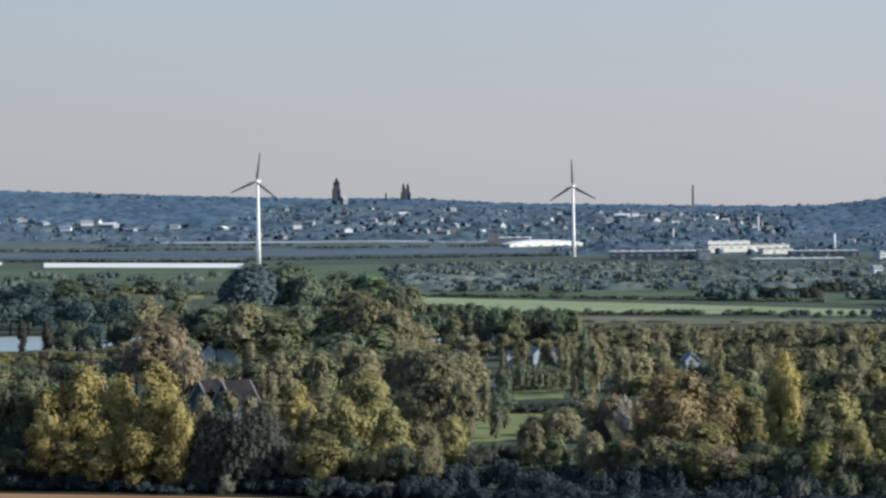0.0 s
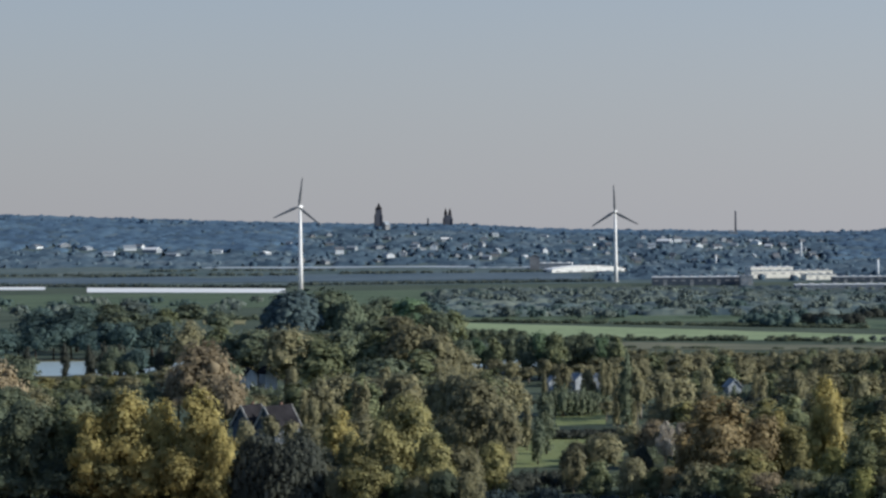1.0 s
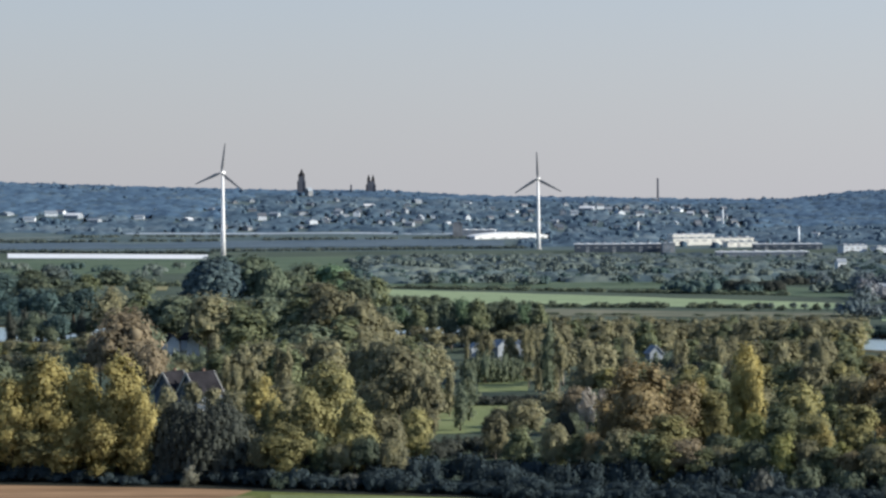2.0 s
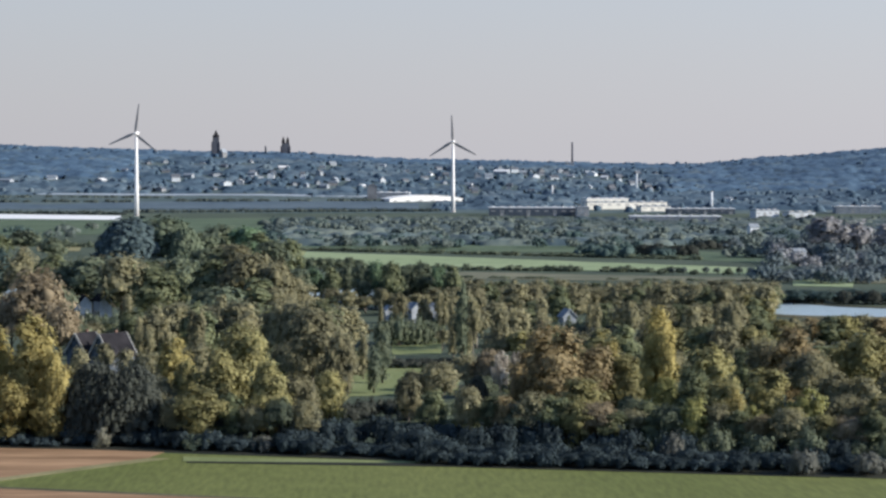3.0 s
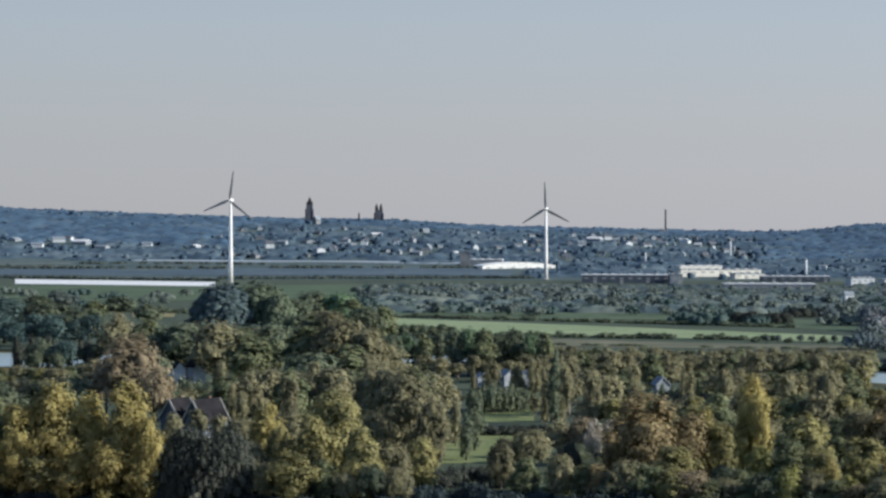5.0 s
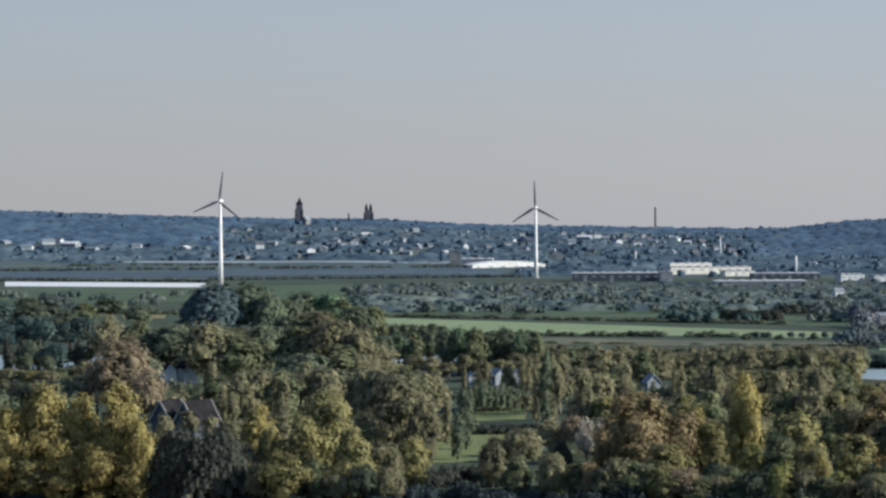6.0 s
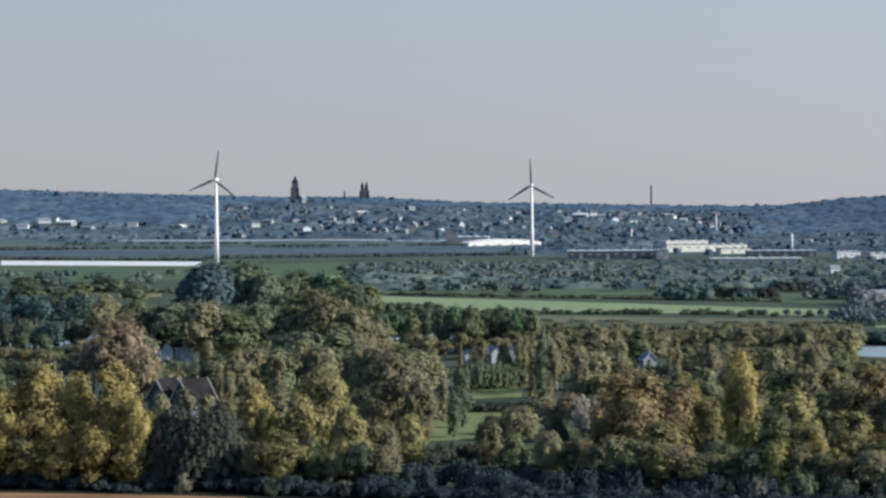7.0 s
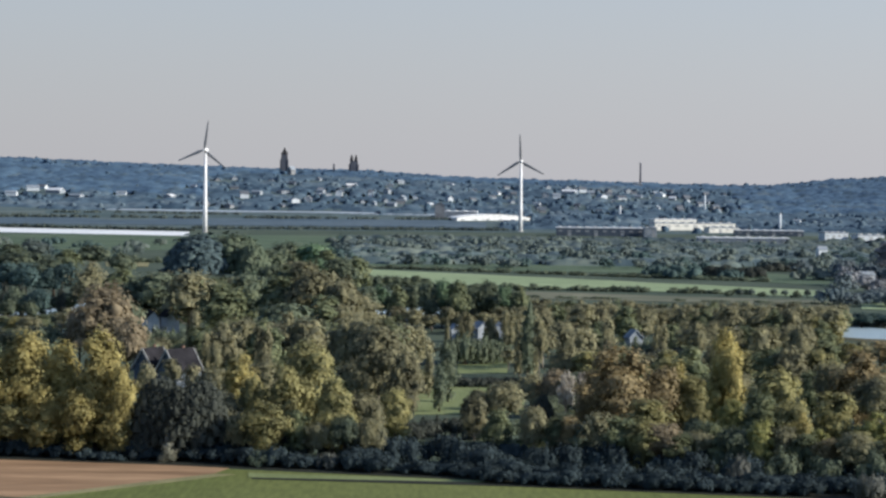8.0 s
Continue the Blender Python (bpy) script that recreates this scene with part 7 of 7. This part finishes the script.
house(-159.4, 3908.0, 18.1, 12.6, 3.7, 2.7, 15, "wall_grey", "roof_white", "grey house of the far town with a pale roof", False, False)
house(-119.4, 3704.0, 7.8, 5.4, 7.9, 2.7, 0, "wall_white", "roof_haze_blue", "white house of the far town with a haze-tinted roof", False, False)
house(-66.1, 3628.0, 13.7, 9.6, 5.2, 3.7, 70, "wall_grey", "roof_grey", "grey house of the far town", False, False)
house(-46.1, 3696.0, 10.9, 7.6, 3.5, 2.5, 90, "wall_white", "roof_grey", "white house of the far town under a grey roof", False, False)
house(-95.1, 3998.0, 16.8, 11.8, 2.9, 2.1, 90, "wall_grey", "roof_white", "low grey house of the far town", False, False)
house(-128.3, 3544.0, 10.4, 7.3, 2.9, 2.1, -65, "wall_grey", "roof_haze_blue", "low grey house of the far town", False, False)
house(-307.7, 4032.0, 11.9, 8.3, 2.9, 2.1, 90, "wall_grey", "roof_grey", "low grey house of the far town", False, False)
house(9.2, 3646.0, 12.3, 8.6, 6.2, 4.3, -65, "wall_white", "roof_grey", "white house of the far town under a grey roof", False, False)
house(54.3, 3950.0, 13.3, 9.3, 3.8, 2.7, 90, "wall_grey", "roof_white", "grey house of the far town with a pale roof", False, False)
house(92.2, 3882.0, 13.0, 9.1, 3.7, 2.7, 70, "wall_white", "roof_haze_blue", "white house of the far town with a haze-tinted roof", False, False)
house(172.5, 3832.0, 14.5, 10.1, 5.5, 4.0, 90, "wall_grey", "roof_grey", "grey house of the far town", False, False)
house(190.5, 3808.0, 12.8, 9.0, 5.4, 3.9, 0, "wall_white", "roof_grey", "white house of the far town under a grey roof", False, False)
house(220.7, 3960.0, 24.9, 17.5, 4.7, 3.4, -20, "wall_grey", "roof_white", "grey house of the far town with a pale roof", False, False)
house(248.1, 4052.0, 13.6, 9.5, 4.8, 3.5, 15, "wall_white", "roof_haze_blue", "white house of the far town with a haze-tinted roof", False, False)
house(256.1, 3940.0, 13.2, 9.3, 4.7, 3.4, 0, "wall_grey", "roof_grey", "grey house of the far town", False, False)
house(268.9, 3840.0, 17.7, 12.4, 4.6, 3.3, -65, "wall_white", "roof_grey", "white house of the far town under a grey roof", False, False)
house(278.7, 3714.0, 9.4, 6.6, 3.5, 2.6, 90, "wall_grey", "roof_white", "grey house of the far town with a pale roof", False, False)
house(299.5, 3802.0, 14.4, 10.1, 4.5, 3.3, 15, "wall_white", "roof_haze_blue", "white house of the far town with a haze-tinted roof", False, False)
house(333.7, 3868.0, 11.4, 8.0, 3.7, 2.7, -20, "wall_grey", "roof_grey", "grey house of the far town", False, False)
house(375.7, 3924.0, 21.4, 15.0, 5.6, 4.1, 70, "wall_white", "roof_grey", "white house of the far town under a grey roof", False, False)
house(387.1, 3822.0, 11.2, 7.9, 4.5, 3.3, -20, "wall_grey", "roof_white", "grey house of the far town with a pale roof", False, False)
house(404.3, 3760.0, 11.1, 7.7, 4.0, 2.9, -65, "wall_white", "roof_haze_blue", "white house of the far town with a haze-tinted roof", False, False)
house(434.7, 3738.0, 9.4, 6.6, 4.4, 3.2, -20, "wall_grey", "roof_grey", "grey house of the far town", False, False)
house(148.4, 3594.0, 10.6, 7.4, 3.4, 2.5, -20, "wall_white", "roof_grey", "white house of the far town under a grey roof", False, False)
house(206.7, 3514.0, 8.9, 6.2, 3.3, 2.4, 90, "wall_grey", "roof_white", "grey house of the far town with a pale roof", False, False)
house(236.8, 3440.0, 8.7, 6.1, 3.3, 2.4, -20, "wall_white", "roof_haze_blue", "white house of the far town with a haze-tinted roof", False, False)
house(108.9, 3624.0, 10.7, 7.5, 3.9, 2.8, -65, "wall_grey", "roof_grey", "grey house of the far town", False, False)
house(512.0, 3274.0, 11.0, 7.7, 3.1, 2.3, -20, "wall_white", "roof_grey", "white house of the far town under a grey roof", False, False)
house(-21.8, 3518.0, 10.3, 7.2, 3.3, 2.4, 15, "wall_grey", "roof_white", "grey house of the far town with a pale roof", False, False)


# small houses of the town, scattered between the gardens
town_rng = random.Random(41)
styles = (("wall_dark", "roof_haze_blue", "small dark house of the far town with a haze-tinted roof"), ("wall_grey", "roof_haze_blue", "small grey house of the far town with a haze-tinted roof"), ("stone", "wall_dark", "small stone house of the far town under a dark roof"), ("wall_grey", "roof_grey", "small grey house of the far town"))
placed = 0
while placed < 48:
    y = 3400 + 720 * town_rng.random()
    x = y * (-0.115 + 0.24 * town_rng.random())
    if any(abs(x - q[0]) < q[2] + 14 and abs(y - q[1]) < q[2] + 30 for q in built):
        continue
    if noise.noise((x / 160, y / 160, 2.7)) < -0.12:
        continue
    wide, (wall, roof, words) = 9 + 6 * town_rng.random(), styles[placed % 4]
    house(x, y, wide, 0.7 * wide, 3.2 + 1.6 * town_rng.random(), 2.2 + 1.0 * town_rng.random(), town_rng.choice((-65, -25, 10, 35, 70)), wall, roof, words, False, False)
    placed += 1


def church_tower(x, y, w, h, z, label, spires):
    """A heavy square tower with buttresses, belfry openings and pointed roofs."""
    ob = thing("church_tower", x, y, z, 12, label, "church tower")
    a = w / 2
    body = part("tower_body", box(bmesh.new(), -a, -a, -14, a, a, h * 0.62), M["stone_dark"], ob)
    part("belfry", box(bmesh.new(), -a * 0.86, -a * 0.86, h * 0.62, a * 0.86, a * 0.86, h * 0.80), M["stone_dark"], ob)
    for sx in (-1, 1):
        for sy in (-1, 1):
            part("buttress", box(bmesh.new(), sx * a - 1.2, sy * a - 1.2, -14, sx * a + 1.2, sy * a + 1.2, h * 0.55), M["stone_dark"], body)
    for k in (-0.4, 0.4):
        part("belfry_opening", box(bmesh.new(), k * w - 1.2, -a * 0.86 - 0.15, h * 0.65, k * w + 1.2, -a * 0.86 + 0.2, h * 0.76), M["glass_dark"], body)
    for dx, sw, sh in spires:
        bm = tube(bmesh.new(), [(dx, 0, h * 0.80), (dx, 0, h * 0.80 + sh * 0.5), (dx, 0, h * 0.80 + sh * 0.75), (dx, 0, h * 0.80 + sh)], [sw, sw * 0.72, sw * 0.40, 0.15], 8, False)
        part("spire", bm, M["roof_slate"], ob)
    return ob


def chimney_stack(x, y, r, h, label, name="factory_chimney", skin="concrete"):
    ob = thing(name, x, y, ground_z(x, y), 0, label, "chimney")
    part("shaft", tube(bmesh.new(), [(0, 0, -8), (0, 0, h * 0.5), (0, 0, h)], [r * 1.25, r * 1.1, r], 16), M[skin], ob)
    part("rim", tube(bmesh.new(), [(0, 0, h), (0, 0, h + 1.2)], [r * 1.15, r * 1.15], 16), M["metal_grey"], ob)
    return ob



# landmarks on the ridge
church_tower(-305.7, 4330, 11.9, 37.9, 87.1, "dark stone church tower with a slender spire on the ridge", ((0.6, 4.6, 14.0), (-4.6, 1.5, 6.0), (5.6, 1.5, 6.0)))
house(-289.5, 4296.0, 15.0, 9.0, 9.5, 6.0, 60, "stone", "roof_grey", "pale stone church nave beside its dark tower", False, False)
church_tower(-172.6, 4330, 14.1, 23.8, 87.4, "dark twin-topped stone tower on the ridge", ((-4.2, 3.4, 13.0), (4.2, 3.4, 13.0)))
chimney_stack(376.5, 4330, 1.6, 46.6, "slender dark chimney on the ridge", "factory_chimney", "stone_dark")
chimney_stack(-210.5, 4330, 1.6, 19.7, "small mast-like chimney on the ridge", "factory_chimney", "stone_dark")
chimney_stack(454.2, 3050, 1.8, 24.0, "slim white chimney beside the halls", "metal_chimney", "wall_white")
chimney_stack(404.5, 3500, 1.4, 28.0, "slim pale chimney in the far town", "metal_chimney", "wall_white")
chimney_stack(261.6, 3350, 1.4, 16.7, "slim pale chimney in the far town", "metal_chimney", "wall_white")
hall(369.4, 4310.0, 17.2, 12, 7.5, 0, "wall_grey", "roof_grey", "grey flat-roofed building below a chimney", 2)
arched_hall(-5.3, 3244.0, 13.8, 12, 18.5, 4.2, 0, "stone", "stone", "tall dark blue-grey silo block with a rounded top", "silo")

# ---- wind turbines ----


def turbine(x, y, hub_z, blade, spin, yaw):
    z = ground_z(x, y)
    ob = thing("wind_turbine", x, y, z, yaw, "tall white three-bladed wind turbine on a tapered steel tower", "wind turbine", group="wind turbines in the valley")
    h = hub_z - z
    bm = tube(bmesh.new(), [(0, 0, -1), (0, 0, h * 0.33), (0, 0, h * 0.66), (0, 0, h - 1.6)], [2.9, 2.5, 2.0, 1.4], 24)
    tower = part("tower", bm, M["turbine_white"], ob)
    part("base_ring", tube(bmesh.new(), [(0, 0, -1), (0, 0, 0.8)], [4.6, 4.2], 24), M["concrete"], tower)
    part("tower_door", box(bmesh.new(), -0.5, -3.0, 0.6, 0.5, -2.5, 2.9), M["metal_grey"], tower)
    bm = tube(bmesh.new(), [(0, -3.4, h), (0, -2.6, h), (0, 1.0, h + 0.1), (0, 5.0, h + 0.2), (0, 7.2, h + 0.3)], [1.5, 2.1, 2.4, 2.1, 1.0], 14)
    part("nacelle", bm, M["turbine_white"], ob)
    bm = tube(bmesh.new(), [(0, -6.2, h), (0, -5.8, h), (0, -4.8, h), (0, -3.5, h)], [0.2, 0.9, 1.5, 1.6], 14)
    hub = part("hub", bm, M["turbine_white"], ob)
    for k in range(3):
        bm = bmesh.new()
        rings = []
        for t, chord, thick, twist in ((0.02, 1.9, 1.9, 0), (0.07, 2.1, 1.6, 14), (0.2, 4.0, 1.0, 12), (0.45, 3.0, 0.7, 8), (0.75, 2.2, 0.4, 4), (0.95, 1.5, 0.25, 1), (1.0, 0.4, 0.08, 0)):
            ring = []
            for a in range(10):
                q = 2 * math.pi * a / 10
                cx, cy = 0.5 * chord * math.cos(q) + 0.12 * chord, 0.5 * thick * math.sin(q) * (1.25 if math.cos(q) > 0 else 0.8)
                tw = radians(twist)
                ring.append(bm.verts.new((cx * math.cos(tw) - cy * math.sin(tw), cx * math.sin(tw) + cy * math.cos(tw), t * blade)))
            rings.append(ring)
        for lo, hi in zip(rings, rings[1:]):
            for a in range(10):
                bm.faces.new((lo[a], lo[(a + 1) % 10], hi[(a + 1) % 10], hi[a])).smooth = True
        bm.faces.new(rings[0][::-1])
        bm.faces.new(rings[-1])
        bl = part("blade", bm, M["blade_shaded"], ob)
        bl.matrix_basis = pose(0, -4.9, h, 0, spin + 120 * k, 0)
    return ob


turbine(-294.2, 2790, 101.6, 37.0, 8, -14)
turbine(101.8, 2985, 93.9, 36.0, -2, -10)

# ---- far woods ----


def far_spots(seed, count, x_share, y0, y1, keep, tall=(5, 8)):
    """Random places on the far slope, kept where keep(x / y, share of the way up) says so and clear of the camera's
    view of the buildings' fronts.
    """
    rng = np.random.default_rng(seed)
    blocks = np.array([b for b in built if b[1] > 2300])
    out = []
    while len(out) < count:
        y = y0 + (y1 - y0) * rng.random()
        x = y * (x_share[0] + (x_share[1] - x_share[0]) * rng.random())
        if rng.random() > keep(x / y, (y - 2950) / 1450):
            continue
        gap = blocks[:, 1] - y
        if np.any((np.abs(x * blocks[:, 1] / y - blocks[:, 0]) < blocks[:, 2] + 4) & (gap > -blocks[:, 2] * 0.8) & (gap < 55)):
            continue
        big = 1.0 + 0.55 * rng.random() ** 4
        out.append((x, y, big * (tall[0] + (tall[1] - tall[0]) * rng.random()), big * (6.5 + 6 * rng.random())))
    return out


def ridge_wood(a, s):
    """Woods on the crest, and all down the hill on the eastern side; open fields at the foot."""
    if s < 0.265 and a < 0.025:
        return 0.0
    if a > 0.13:
        return 1.0 if s > 0.34 else 0.15
    if a < -0.10:
        return 1.0 if s > 0.45 else 0.2
    return 1.0 if s > 0.85 else 0.16


def town_wood(a, s):
    return 0.0 if s < 0.265 and a < 0.025 else 1.0 - 0.9 * ridge_wood(a, s)


def canopy(name, keep, leaf, label, height, bump, seed):
    """The closed leaf roof of the far woods, a rolling sheet on which single crowns stand out."""
    blocks = np.array([b for b in built if b[1] > 2990])
    xs, ys = np.arange(-1330, 1400, 7.0), np.arange(3040, 4520, 9.0)
    verts, faces, index = [], [], {}
    for j, y in enumerate(ys):
        gap = blocks[:, 1] - y
        near = blocks[(gap > -blocks[:, 2] * 0.8) & (gap < 70)]
        for i, x in enumerate(xs):
            wander = noise.noise((x / 120, y / 90, 8.8))
            if keep(x / y + 0.02 * wander, (y - 2950) / 1450 + 0.05 * wander) < 0.5 or (len(near) and np.any(np.abs(x - near[:, 0]) < near[:, 2] + 3)):
                continue
            index[i, j] = len(verts)
            rise = height + bump * (noise.noise((x / 11, y / 14, seed)) + 0.7 * noise.noise((x / 38, y / 50, seed + 4)) + 0.35 * noise.noise((x / 5, y / 6, seed + 9)))
            verts.append((x + 2.5 * noise.noise((x, y, 1.3)), y, ground_z(x, y) + max(0.3, rise)))
    for (i, j), a in index.items():
        b, c, d = index.get((i + 1, j)), index.get((i + 1, j + 1)), index.get((i, j + 1))
        if None not in (b, c, d):
            faces.append((a, b, c, d))
    for (i, j), a in index.items():
        if any((i + p, j + q) not in index for p, q in ((1, 0), (-1, 0), (0, 1), (0, -1))):
            x, y, z = verts[a]
            verts[a] = (x, y, ground_z(x, y) - 0.5)
    me = bpy.data.meshes.new(name)
    me.from_pydata(verts, [], faces)
    me.polygons.foreach_set("use_smooth", np.ones(len(faces), dtype=bool))
    me.materials.append(M[leaf])
    return tagged(new(name, me), label, "woods", kind="stuff")


canopy("far_canopy", ridge_wood, "leaf_ridge_hazed", "closed leaf roof of the far woods, coloured with blue haze", 5.0, 5.0, 2.2)
canopy("town_canopy", lambda a, s: 0.0 if s > 0.97 or (s < 0.265 and a < 0.025) else 1.0, "leaf_town_hazed", "gardens and trees of the far town, coloured with blue haze", 3.0, 6.0, 7.2)
wood_stuff("far_wood", far_spots(11, 420, (-0.28, 0.30), 4230, 4480, ridge_wood), "leaf_ridge_hazed", "dark woods on the far ridge, coloured with blue haze", "woods", 21, 0)
wood_stuff("far_trees", far_spots(12, 700, (-0.28, 0.30), 2990, 4300, town_wood, (5, 8)), "leaf_town_hazed", "trees among the houses of the far town, coloured with blue haze", "woods", 22, 0)
thicket("bank_thicket", (0.178, 0.32), 1130, 1600, "leaf_bank_hazed", "haze-tinted blue-green and mauve-brown thicket beyond the river", 5.0, 3.5, 5.2, -0.5)
thicket("river_scrub", (-0.045, 0.30), 1730, 2160, "leaf_meadow_hazed", "grey-green scrub and willow thickets of the river meadows", 4.5, 5.5, 3.3, -0.28)
thicket("valley_thicket", (-0.045, 0.30), 2200, 2560, "leaf_meadow_hazed", "grey-green thicket below the far slope", 4.0, 5.0, 6.1, -0.4)
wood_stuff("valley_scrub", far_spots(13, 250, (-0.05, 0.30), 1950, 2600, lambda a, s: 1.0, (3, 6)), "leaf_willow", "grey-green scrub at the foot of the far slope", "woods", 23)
